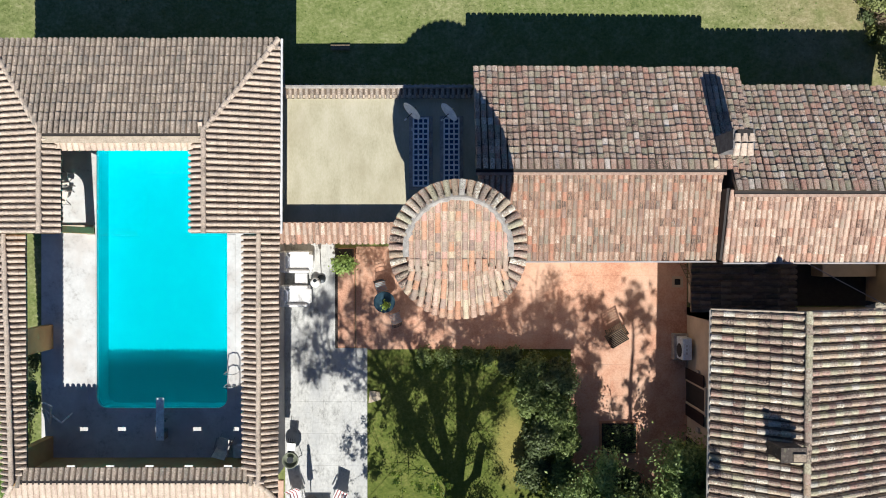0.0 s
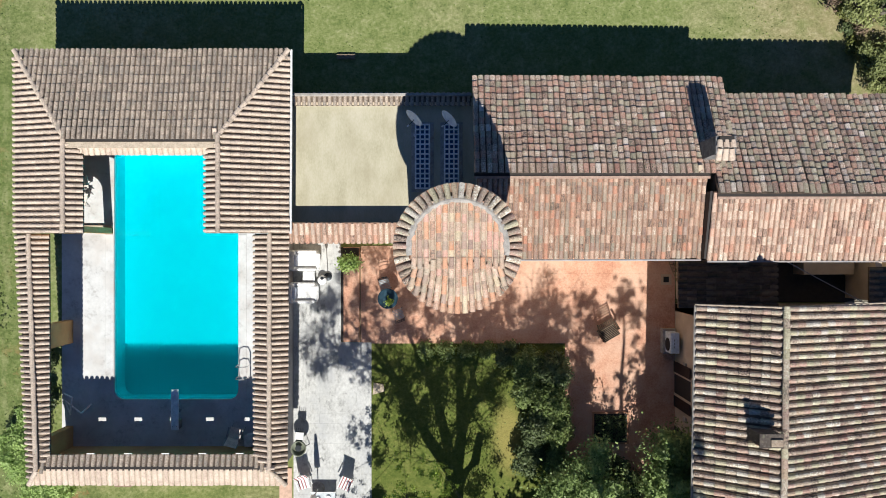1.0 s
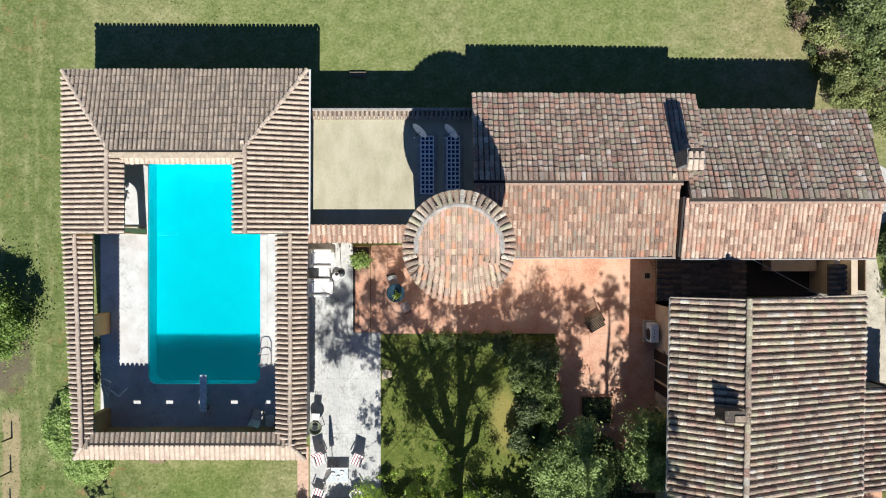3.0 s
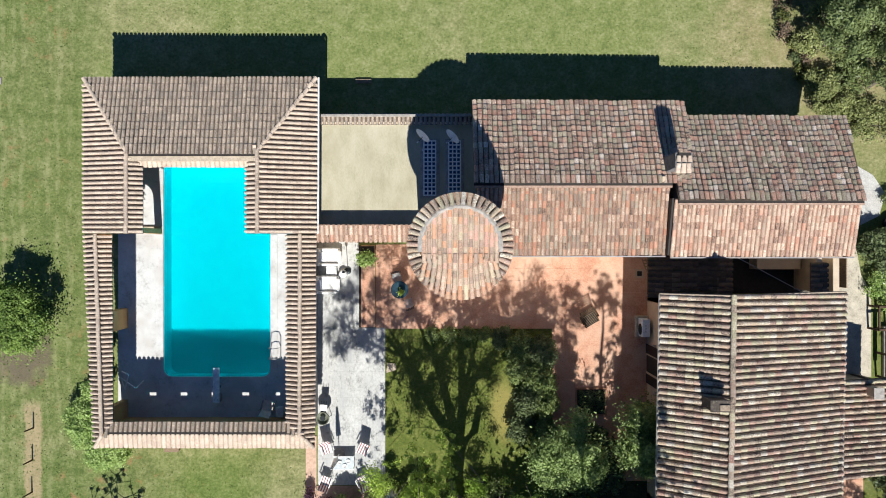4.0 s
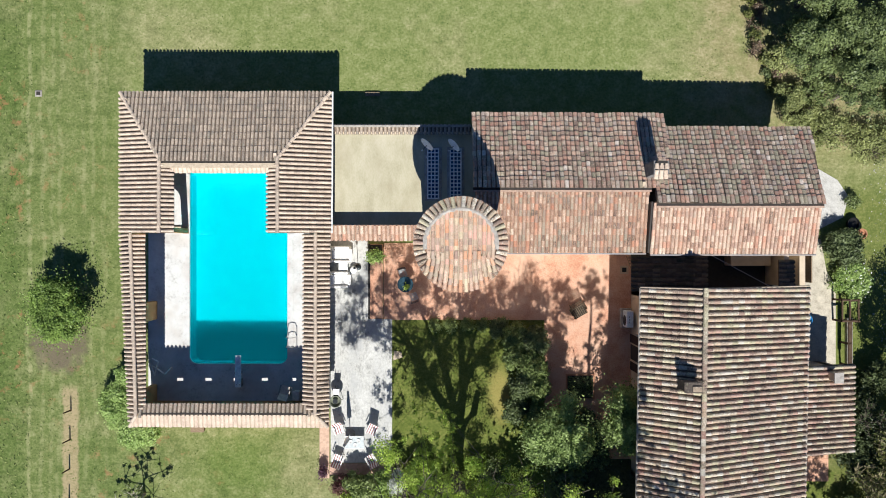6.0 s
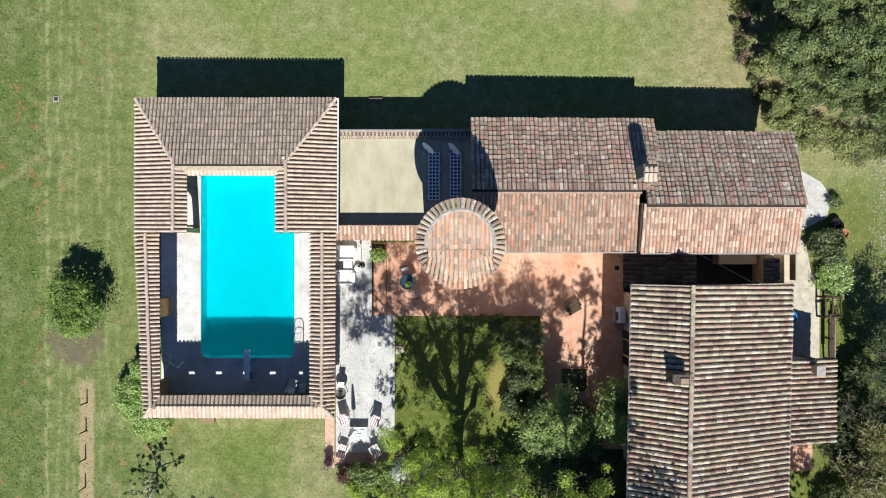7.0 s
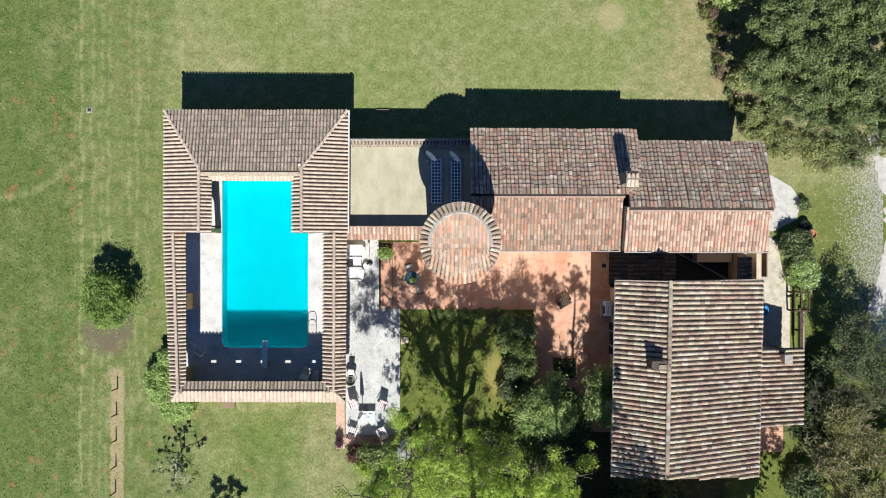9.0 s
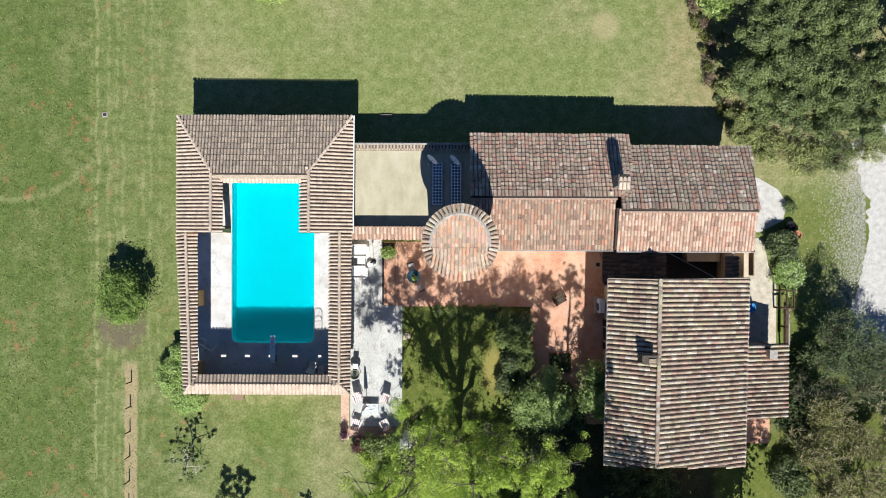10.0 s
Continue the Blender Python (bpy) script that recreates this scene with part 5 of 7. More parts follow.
part("canopy", lathe([(0.04, 1.0), (0.12, 1.05), (0.11, 1.5), (0.08, 2.0), (0.03, 2.48)], 10), CLOTH, ps, smooth=True)
for k in range(5):
    a = k * math.tau / 5
    part("rib", tube([(0.12 * math.cos(a), 0.12 * math.sin(a), 0.95), (0.05 * math.cos(a), 0.05 * math.sin(a), 2.45)], 0.01, 4), DARK, ps)
part("crank", tube([(0.02, 0, 1.3), (0.2, 0.05, 1.35), (0.3, 0.05, 1.2)], 0.014, 6), DARK, ps)
place(ps, -5.3, -10.15)
dt = root("garden_table", (0, 0, 0), "low rectangular white metal table with a glass top", "table")
part("tabletop", box((-0.5, -0.31, 0.39), (0.5, 0.31, 0.42), 0.01), plain("frosted_glass", (0.55, 0.6, 0.62), 0.2), dt)
for s in (-1, 1):
    part("rim", box((-0.52, s * 0.315 - 0.015, 0.38), (0.52, s * 0.315 + 0.015, 0.425)), WHITE, dt)
    for sx in (-1, 1):
        part("leg", tube([(sx * 0.47, s * 0.27, 0), (sx * 0.45, s * 0.25, 0.39)], 0.018, 6), WHITE, dt)
place(dt, -5.02, -10.5)
for k, (dx, dy) in enumerate(((-0.2, 0.05), (0.05, -0.12), (0.22, 0.1))):
    cup = root("tableware", (0, 0, 0), "small white dish on the garden table", "dish", "dishes on the table")
    part("bowl", lathe([(0.05, 0), (0.09, 0.03), (0.1, 0.05), (0.08, 0.045), (0.04, 0.015)], 14), WHITE, cup)
    place(cup, -5.02 + dx, -10.5 + dy, 0.47)
RED = plain("dark_red_stripe", (0.3, 0.08, 0.09), 0.8)
chair0 = relax_chair("white folding chair slung with red-striped canvas", CLOTH, RED, "striped chairs round the table")
chair0.matrix_basis = pose(-5.85, -9.8, 0.05, 0, 0, 20) @ Matrix.Scale(0.9, 4)
for x, y, turn in ((-4.1, -9.85, -25), (-5.9, -11.4, 160), (-4.12, -11.4, 210)):
    copy_thing(chair0, pose(x, y, 0.05, 0, 0, turn))
pot = root("flower_pot", (0, 0, 0), "terracotta pot of purple flowers", "flower pot")
part("pot", lathe([(0.14, 0), (0.2, 0.3), (0.22, 0.3), (0.22, 0.34), (0.17, 0.34), (0.16, 0.3)], 16), BRICK, pot)
g = np.random.default_rng(3)
ob = new("plant", leaf_mesh("plant", g.normal(size=(500, 3)) * (0.12, 0.2, 0.08) + (0, 0, 0.42), 0.05, leaf_material("purple_leaves", (0.07, 0.03, 0.05), (0.17, 0.09, 0.13)), random.Random(2)))
ob.parent = pot
tagged(ob, kind="stuff")
place(pot, -6.7, -12.1)

# ---- patio ----
tb = root("round_table", (0, 0, 0), "small round dark-blue metal garden table", "table")
part("tabletop", lathe([(0.4, 0.7), (0.42, 0.71), (0.42, 0.73), (0.4, 0.74)], 28), plain("petrol_blue_paint", (0.025, 0.06, 0.085), 0.35), tb)
part("stem", tube([(0, 0, 0.05), (0, 0, 0.7)], 0.03, 8), DARK, tb)
for k in range(3):
    a = k * math.tau / 3 + 0.4
    part("foot", tube([(0, 0, 0.12), (0.3 * math.cos(a), 0.3 * math.sin(a), 0.0)], 0.018, 6), DARK, tb)
place(tb, -2.3, -2.08)
vase = root("potted_plant", (0, 0, 0), "small yellow-green plant in a pot on the table", "plant")
part("pot", lathe([(0.05, 0), (0.08, 0.12), (0.06, 0.12)], 12), BRICK, vase)
g = np.random.default_rng(8)
ob = new("plant", leaf_mesh("plant", g.normal(size=(120, 3)) * (0.07, 0.07, 0.05) + (0, 0, 0.18), 0.05, LEAF_LIME, random.Random(2)))
ob.parent = vase
place(vase, -2.22, -2.2, 0.79)


def wire_chair(label):
    c = root("metal_chair", (0, 0, 0), label, "chair", "chairs at the round table")
    for x in (-0.2, 0.2):
        for y in (-0.19, 0.19):
            part("leg", tube([(x * 1.1, y * 1.15, 0), (x, y, 0.45)], 0.012, 6), DARK, c)
        part("upright", tube([(x, 0.19, 0.45), (x * 0.95, 0.3, 0.88)], 0.012, 6), DARK, c)
    for k in range(7):
        part("slat", box((-0.21, -0.2 + 0.06 * k, 0.45), (0.21, -0.165 + 0.06 * k, 0.465)), plain("grey_slat", (0.4, 0.42, 0.42), 0.5) if k == 0 and not bpy.data.materials.get("grey_slat") else bpy.data.materials["grey_slat"], c)
    for k in range(3):
        z = 0.6 + 0.11 * k
        part("back_slat", tube([(-0.2, 0.22 + 0.03 * k, z), (0, 0.25 + 0.03 * k, z), (0.2, 0.22 + 0.03 * k, z)], 0.012, 6), DARK, c)
    return c


place(wire_chair("grey metal bistro chair by the round table"), -2.45, -1.5, 0.05, 15)
place(wire_chair("pale metal bistro chair turned to the table"), -1.88, -2.75, 0.05, 200)

dk = root("deck_chair", (0, 0, 0), "weathered wooden slatted deck chair with a raised back", "deck chair")
for s in (-1, 1):
    part("rail", box((-0.33 * 1 if s < 0 else 0.29, -0.65, 0.3), (-0.29 if s < 0 else 0.33, 0.2, 0.36), 0.008), DARK_WOOD, dk)
    part("back_rail", box((-0.31 if s < 0 else 0.27, 0, 0), (-0.27 if s < 0 else 0.31, 0.62, 0.05), 0.005, pose(0, 0.15, 0.34, 38, 0, 0)), DARK_WOOD, dk)
    part("armrest", box((s * 0.36 - 0.04, -0.3, 0.54), (s * 0.36 + 0.04, 0.3, 0.57), 0.008), DARK_WOOD, dk)
    for y in (-0.6, 0.12):
        part("leg", box((s * 0.32 - 0.025, y - 0.03, 0), (s * 0.32 + 0.025, y + 0.03, 0.3)), DARK_WOOD, dk)
    part("arm_post", box((s * 0.34 - 0.02, -0.28, 0.3), (s * 0.34 + 0.02, -0.22, 0.54)), DARK_WOOD, dk)
# added board, near black for the shade between the slats
part("seat_board", box((-0.29, -0.64, 0.32), (0.29, 0.2, 0.345), 0.004), NEAR_BLACK, dk, "board under the slats, coloured dark like the shade there")
for k in range(9):
    part("slat", box((-0.31, -0.64 + 0.09 * k, 0.36), (0.31, -0.612 + 0.09 * k, 0.378), 0.004), WOOD, dk)
for k in range(6):
    part("back_slat", box((-0.29, 0.03 + 0.1 * k, 0.05), (0.29, 0.09 + 0.1 * k, 0.068), 0.004, pose(0, 0.15, 0.34, 38, 0, 0)), DARK_WOOD, dk)
dk.matrix_basis = pose(6.86, -3.4, 0.046, 0, 0, 30) @ Matrix.Diagonal((1.12, 0.68, 0.9, 1.0))

dr = root("drain_cover", (9.42, -1.33, 0), "square drain with a pale stone rim and dark grate", "drain")
part("rim", holed_slab([(9.2, -1.55), (9.64, -1.55), (9.64, -1.11), (9.2, -1.11)], [(9.3, -1.45), (9.54, -1.45), (9.54, -1.21), (9.3, -1.21)], 0.0, 0.075), PLASTER, dr)
part("grate", box((9.3, -1.45, 0.02), (9.54, -1.21, 0.055)), DARK, dr)
ld = root("wooden_ladder", (9.72, -1.0, 0), "short wooden ladder leaning at the wall", "ladder")
for x in (0.0, 0.18):
    part("rail", tube([(9.55 + x, -0.62, 0.05), (9.62 + x, -1.62, 1.2)], 0.025, 6), WOOD, ld)
for k in range(7):
    f = (k + 0.5) / 7
    part("rung", tube([(9.55 + 0.07 * f, -0.62 - f, 0.05 + 1.15 * f), (9.73 + 0.07 * f, -0.62 - f, 0.05 + 1.15 * f)], 0.018, 6), WOOD, ld)
ac = root("air_conditioner", (0, 0, 0), "white outdoor air-conditioning unit on a grey plinth", "air conditioner")
part("plinth", box((-0.28, -0.52, 0), (0.3, 0.52, 0.32), 0.02), MORTAR, ac)
part("case", box((-0.17, -0.43, 0.32), (0.2, 0.43, 1.0), 0.02), plain("pale_grey_paint", (0.6, 0.67, 0.73), 0.45), ac)
part("top_panel", box((-0.15, -0.4, 1.0), (0.18, 0.4, 1.02), 0.006), plain("light_blue_paint", (0.6, 0.7, 0.8), 0.35), ac, "pale blue top panel")
bm = lathe([(0.27, 0), (0.27, 0.02), (0.25, 0.03), (0.05, 0.03)], 24)
bmesh.ops.transform(bm, matrix=pose(-0.17, -0.08, 0.66, 0, -90, 0), verts=bm.verts)
part("fan_grille", bm, DARK, ac)
for k in range(3):
    part("label_mark", box((-0.02, -0.2 + 0.14 * k, 1.02), (0.01, -0.12 + 0.14 * k, 1.024)), DARK, ac)
place(ac, 9.45, -3.9, 0.046)
bed = root("planting_bed", (7.05, -7.6, 0), "square planting bed of dark low shrubs in the patio", "planting bed")
part("edging", holed_slab([(6.28, -8.28), (7.82, -8.28), (7.82, -6.92), (6.28, -6.92)], [(6.36, -8.2), (7.74, -8.2), (7.74, -7.0), (6.36, -7.0)], 0.0, 0.12), BRICK, bed)
part("soil", box((6.36, -8.2, 0.03), (7.74, -7.0, 0.09)), NEAR_BLACK, bed)
g = np.random.default_rng(5)
ob = new("plant", leaf_mesh("plant", np.column_stack([g.uniform(6.4, 7.7, 1300), g.uniform(-8.15, -7.05, 1300), np.abs(g.normal(size=1300)) * 0.1 + 0.06]), 0.05, LEAF_DARK, random.Random(4)))
ob.parent = bed
tagged(ob, kind="stuff")
ob.matrix_parent_inverse = Matrix.Translation(bed.location).inverted()
# planter strip with the potted shrub beside the white terrace
setting("border_step", box((-4.22, -3.95, 0.0), (-3.55, 0.05, 0.13), 0.01), COTTO, "low raised terracotta border beside the terrace", "step")
setting("border_channel", box((-4.34, -3.95, 0.0), (-4.225, 0.05, 0.056)), NEAR_BLACK, "dark drainage channel along the border", "channel")
setting("border_joint", box((-3.545, -3.95, 0.0), (-3.49, 0.05, 0.052)), SOIL, "dark joint along the raised border", "joint")
pt = root("potted_shrub", (-3.9, -0.55, 0.1), "round green shrub in a dark square planter", "plant")
part("planter", box((-4.22, -0.72, 0.13), (-3.56, 0.02, 0.5), 0.02), NEAR_BLACK, pt, "dark planter")
g = np.random.default_rng(6)
ob = new("plant", leaf_mesh("plant", g.normal(size=(1800, 3)) * (0.17, 0.14, 0.13) + (-3.9, -0.6, 0.75), 0.06, LEAF_BRIGHT, random.Random(4)))
ob.parent = pt
ob.matrix_parent_inverse = Matrix.Translation(pt.location).inverted()

# ---- doors and shutters of the south-east house ----
SHUTTER = plain("maroon_shutter", (0.022, 0.012, 0.012), 0.6)
for y0, y1, h, name, lab in ((-6.15, -5.25, 2.1, "door_1", "dark doorway with open maroon shutters"), (-8.35, -7.45, 2.05, "door_2", "dark glazed door in the pale wall")):
    d = tagged(root(name, (9.8, (y0 + y1) / 2, 0), lab, "door"), kind="structure")
    part("door_panel", box((9.765, y0, 0.05), (9.798, y1, h), 0.005), NEAR_BLACK, d)
    for y in (y0 - 0.04, y1 - 0.04):
        part("jamb", box((9.74, y, 0.05), (9.797, y + 0.08, h + 0.06)), PLASTER, d)
    part("lintel", box((9.73, y0 - 0.1, h), (9.796, y1 + 0.1, h + 0.1)), PLASTER, d)
    if name == "door_1":
        for ya, yb in ((y0 - 0.5, y0 - 0.05), (y1 + 0.05, y1 + 0.5)):
            part("shutter", box((9.7, ya, 0.15), (9.735, yb, h - 0.03), 0.006), SHUTTER, d, "maroon wooden shutter")
for y in (-4.75, -6.95):
    wl = root("wall_box", (9.77, y, 1.3), "small grey electric box on the wall", "electric box")
    part("box", box((9.72, y - 0.1, 1.2), (9.798, y + 0.1, 1.5), 0.01), MORTAR, wl)
sc = root("white_cabinet", (9.5, -9.0, 0), "low pale cabinet against the house wall", "cabinet")
part("body", box((9.2, -8.95, 0.046), (9.75, -8.45, 0.75), 0.02), plain("pale_cabinet", (0.6, 0.62, 0.63), 0.5), sc)
part("top", box((9.17, -8.98, 0.75), (9.76, -8.42, 0.79), 0.01), WHITE, sc)

# ---- narrow court between the houses ----
sh = root("lean_to_shed", (11.2, -1.3, 0), "low dark tiled shed in the shade between the houses", "shed")
roof_face(sh, [(9.25, -2.36, 2.1), (9.25, -0.48, 2.1), (11.8, -0.48, 2.6), (11.8, -2.36, 2.6)], TILE_SHADED, 0.225, 0.36, 60, rng, 0.012)
roof_face(sh, [(13.0, -0.48, 2.35), (13.0, -2.36, 2.35), (11.8, -2.36, 2.6), (11.8, -0.48, 2.6)], TILE_SHADED, 0.225, 0.36, 30, rng, 0.012)
wall(sh, (9.85, -2.15), (9.85, -0.5), -0.2, 2.15, PLASTER)
wall(sh, (12.9, -2.15), (12.9, -0.5), 0.2, 2.3, PLASTER)
sh = root("tiled_porch", (17.0, -1.4, 0), "tiny tiled porch roof on a pale wall", "shed")
roof_face(sh, [(17.5, -0.75, 2.1), (17.5, -2.15, 2.1), (16.65, -2.15, 2.3), (16.65, -0.75, 2.3)], TILE_SHADED, 0.225, 0.36, 30, rng, 0.012)
wall(sh, (17.25, -2.1), (17.25, -0.45), 0.25, 2.1, PLASTER)
setting("court_ledge", box((14.8, -1.1, 0), (16.9, -0.45, 0.9), 0.02), PLASTER, "pale plastered ledge in the shaded court", "ledge")
# floor coloured near black, as deep shade fills the court
setting("court_floor", box((10.0, -2.3, -0.1), (18.0, 0.0, 0.03)), NEAR_BLACK, "floor of the narrow court, coloured near black for its shade", "floor")
gt = root("wooden_gate", (18.75, -1.2, 0), "brown wooden gate leaf standing open", "gate")
part("board", box((18.6, -1.95, 0.1), (18.66, -0.5, 1.7), 0.01), WOOD, gt)
part("post", box((18.5, -0.5, 0), (18.66, -0.38, 1.8), 0.01), DARK_WOOD, gt)
for z in (0.4, 1.4):
    part("rail", box((18.665, -1.95, z), (18.7, -0.5, z + 0.1)), DARK_WOOD, gt)
gw = root("garden_wall", (18.2, -0.3, 0), "low pale plastered garden wall", "wall")
part("wall", box((17.5, -0.55, 0), (18.5, -0.3, 1.6), 0.02), PLASTER, gw)
part("wall", box((18.05, -2.3, 0), (18.35, -0.55, 1.6), 0.02), PLASTER, gw)
cb = root("cable", (12.5, -0.55, 4.0), "thin grey overhead cable between the houses", "cable")
part("wire", tube([(12.35, -0.4, 4.05), (14.1, -1.3, 3.9), (15.75, -2.2, 4.0)], 0.018, 5), MORTAR, cb)

# ---- annex east of the tall house ----
an = root("annex", (19, -8.3, 0), "low annex with a weathered lean-to tile roof", "house")
roof_face(an, [(20.35, -10.45, 2.35), (20.4, -6.0, 2.35), (17.45, -6.0, 3.2), (17.35, -10.45, 3.2)], TILE_GREY, 0.268, 0.4, 90, rng, 0.012, high=0.13, width=0.19)
wall(an, (19.9, -10.1), (19.9, -6.25), 0.3, 2.4, PLASTER)
for y in (-10.1, -6.55):
    bm = bmesh.new()
    add_slab(bm, [(17.0, y), (20.1, y), (20.1, y + 0.3), (17.0, y + 0.3)], -0.1, 2.35)
    part("wall", bm, PLASTER, an)
setting("yard", slab([(17.0, -6.4), (20.8, -6.4), (20.8, -2.2), (20.3, -1.4), (20.0, 0.3), (18.6, 0.6), (18.2, -2.0), (17.0, -2.3)], -0.1, 0.03), YARD, "beige gravel yard beside the house", "yard")
pave("brick_floor", [(17.0, -12.7, 20.4, -10.2)], 0.5, 0.3, 0.05, 0.05, COTTO, SOIL, "sunlit orange brick floor", "paving", "paving_brick", 9, 0.01)
tub = root("water_tub", (0, 0, 0), "blue plastic tub standing in the shaded yard", "tub")
part("tub", lathe([(0.24, 0), (0.3, 0.5), (0.33, 0.5), (0.33, 0.54), (0.28, 0.54), (0.27, 0.45), (0.02, 0.4)], 20), plain("blue_plastic", (0.03, 0.22, 0.5), 0.4), tub)
place(tub, 18.95, -4.0, 0.03)
fn = root("wooden_fence", (21, -4.5, 0), "dark wooden fence of posts and rails", "fence")
for x, y in ((20.65, -2.9), (20.65, -4.0), (21.05, -2.9), (21.05, -4.0), (21.5, -2.9), (21.5, -4.0), (21.05, -5.2), (21.05, -6.35)):
    part("post", box((x - 0.05, y - 0.05, 0), (x + 0.05, y + 0.05, 1.0), 0.01), DARK_WOOD, fn)
for a, b in (((20.6, -2.95, 0.88), (21.55, -2.85, 0.97)), ((20.6, -4.05, 0.88), (21.55, -3.95, 0.97)), ((20.61, -4.0, 0.86), (20.69, -2.9, 0.95)), ((21.01, -4.0, 0.86), (21.09, -2.9, 0.95)),
             ((21.46, -4.0, 0.86), (21.54, -2.9, 0.95)), ((20.95, -6.4, 0.86), (21.15, -4.05, 0.95))):
    part("rail", box(a, b, 0.01), DARK_WOOD, fn)
kb = root("stone_kerb", (21.4, -5.2, 0), "pale stone kerb beside the fence", "kerb")
part("kerb", box((21.3, -6.4, 0), (21.6, -3.9, 0.25), 0.03), MORTAR, kb)

# ---- gravel ----
setting("gravel_patch", slab([(17.2, 0.6), (19.8, 0.8), (21.2, 1.5), (21.5, 2.6), (20.9, 3.5), (19.6, 4.25), (17.2, 4.5)], -0.1, 0.02), GRAVEL, "white gravel patch at the end of the farmhouse", "gravel")
pts = [(36, 9.0), (27.5, 8.0)]
for k in range(64):
    y = 7.0 - 0.22 * k
    pts.append((26.2 + 0.5 * math.sin(0.5 * y + 1) + 0.5 * noise.noise(Vector((0, y * 0.9, 1))) + 0.35 * noise.noise(Vector((0, y * 3.1, 5))), y))
pts += [(27.6, -7.6), (31.0, -8.6), (36, -9.0)]
setting("drive", slab(pts, -0.1, 0.015), GRAVEL, "wide white gravel drive", "drive")
g = np.random.default_rng(12)
n = 14000
cx = 26.5 - np.abs(g.normal(size=n)) * 1.25
cy = g.uniform(-6, 6.5, n)
v, f = [], []
for i in range(n):
    r = 0.01 + 0.028 * g.random() ** 2
    k = len(v)
    a0 = g.uniform(0, 6)
    v += [(cx[i] + r * math.cos(a0 + j * math.tau / 5), cy[i] + r * math.sin(a0 + j * math.tau / 5), 0.004) for j in range(5)] + [(cx[i], cy[i], 0.03)]
    f += [(k + j, k + (j + 1) % 5, k + 5) for j in range(5)]
tagged(new("pebbles", raw_mesh("pebbles", v, f, GRAVEL)), "scattered white pebbles along the drive's grassy edge", "pebbles", kind="stuff")
for x, y, r, h, lab in ((21.95, 0.6, 0.27, 0.45, "large terracotta pot with a sparse plant"), (21.4, 0.78, 0.12, 0.2, "small empty flower pot"), (21.45, 0.37, 0.12, 0.2, "small empty flower pot")):
    p = root("flower_pot", (0, 0, 0), lab, "flower pot", "pots at the gravel")
    part("pot", lathe([(r * 0.7, 0), (r, h), (r * 1.05, h), (r * 1.05, h + 0.04), (r * 0.85, h + 0.04), (r * 0.8, h * 0.8), (0.02, h * 0.8)], 18), BRICK if r > 0.2 else MORTAR, p)
    place(p, x, y, 0)

# black tub added where a dark round shade lies beside the pot
bt = root("round_tub", (0, 0, 0), "black round tub, added for the disc of shade by the pot", "tub")
part("tub", lathe([(0.24, 0), (0.31, 0.3), (0.33, 0.3), (0.33, 0.33), (0.29, 0.33), (0.27, 0.2), (0.02, 0.18)], 22), plain("disc_black", (0.012, 0.012, 0.013), 0.5), bt)
place(bt, 21.6, 1.15, 0)

# ---- odds and ends on the lawns ----
bn_ = root("bench", (-4.1, 8.2, 0), "low weathered wooden bench on the lawn", "bench")
part("seat", box((-4.5, 7.98, 0.1), (-3.72, 8.2, 0.14), 0.01), WOOD, bn_)
for x in (-4.42, -3.82):
    part("leg", box((x, 8.0, 0), (x + 0.06, 8.18, 0.1)), WOOD, bn_)
mn = root("manhole_cover", (-22.05, 8.15, 0), "small grey concrete manhole cover in the grass", "manhole")
part("cover", box((-22.25, 7.97, 0), (-21.88, 8.3, 0.05), 0.01), MORTAR, mn)
part("lid", box((-22.17, 8.04, 0.05), (-21.96, 8.23, 0.065), 0.005), NEAR_BLACK, mn)
wbx = root("wooden_crate", (-13.4, -9.75, 0), "low brown wooden crate by the wall", "crate")
part("crate", box((-13.75, -9.98, 0), (-13.1, -9.55, 0.3), 0.01), WOOD, wbx)
part("lid", box((-13.78, -10.0, 0.3), (-13.07, -9.53, 0.34), 0.01), WOOD, wbx)
setting("garden_path", box((-6.95, -12.55, -0.1), (-6.42, -9.3, 0.05), 0.01), plain("pink_stone", (0.55, 0.38, 0.29), 0.85), "pink stone path beside the terrace", "path")
setting("garden_step", box((-6.4, -12.35, -0.1), (-3.0, -11.75, 0.04), 0.01), plain("pink_paving", (0.5, 0.33, 0.26), 0.85), "pink stone edge of the terrace", "step")
post0 = root("vine_post", (0, 0, 0), "short dark wooden vineyard post", "post", "row of posts")
part("stake", tube([(0, 0, 0), (0.03, 0.02, 0.8)], [0.045, 0.03], 7), DARK_WOOD, post0)
part("cap", tube([(0.03, 0.02, 0.8), (0.031, 0.021, 0.83)], [0.034, 0.02], 7), DARK_WOOD, post0)
place(post0, -20.33, -8.9, 0)
for k in range(1, 8):
    copy_thing(post0, pose(-20.36 - 0.02 * k, -8.9 - 1.58 * k, 0, 0, 0, 12 * (k % 3) - 12))
st = root("flat_stone", (-2.75, -5.9, 0), "pale flat stone at the lawn's edge", "stone")
part("stone", slab([(-3.0, -6.2), (-2.5, -6.05), (-2.55, -5.75), (-2.95, -5.7)], 0, 0.06), PLASTER, st)


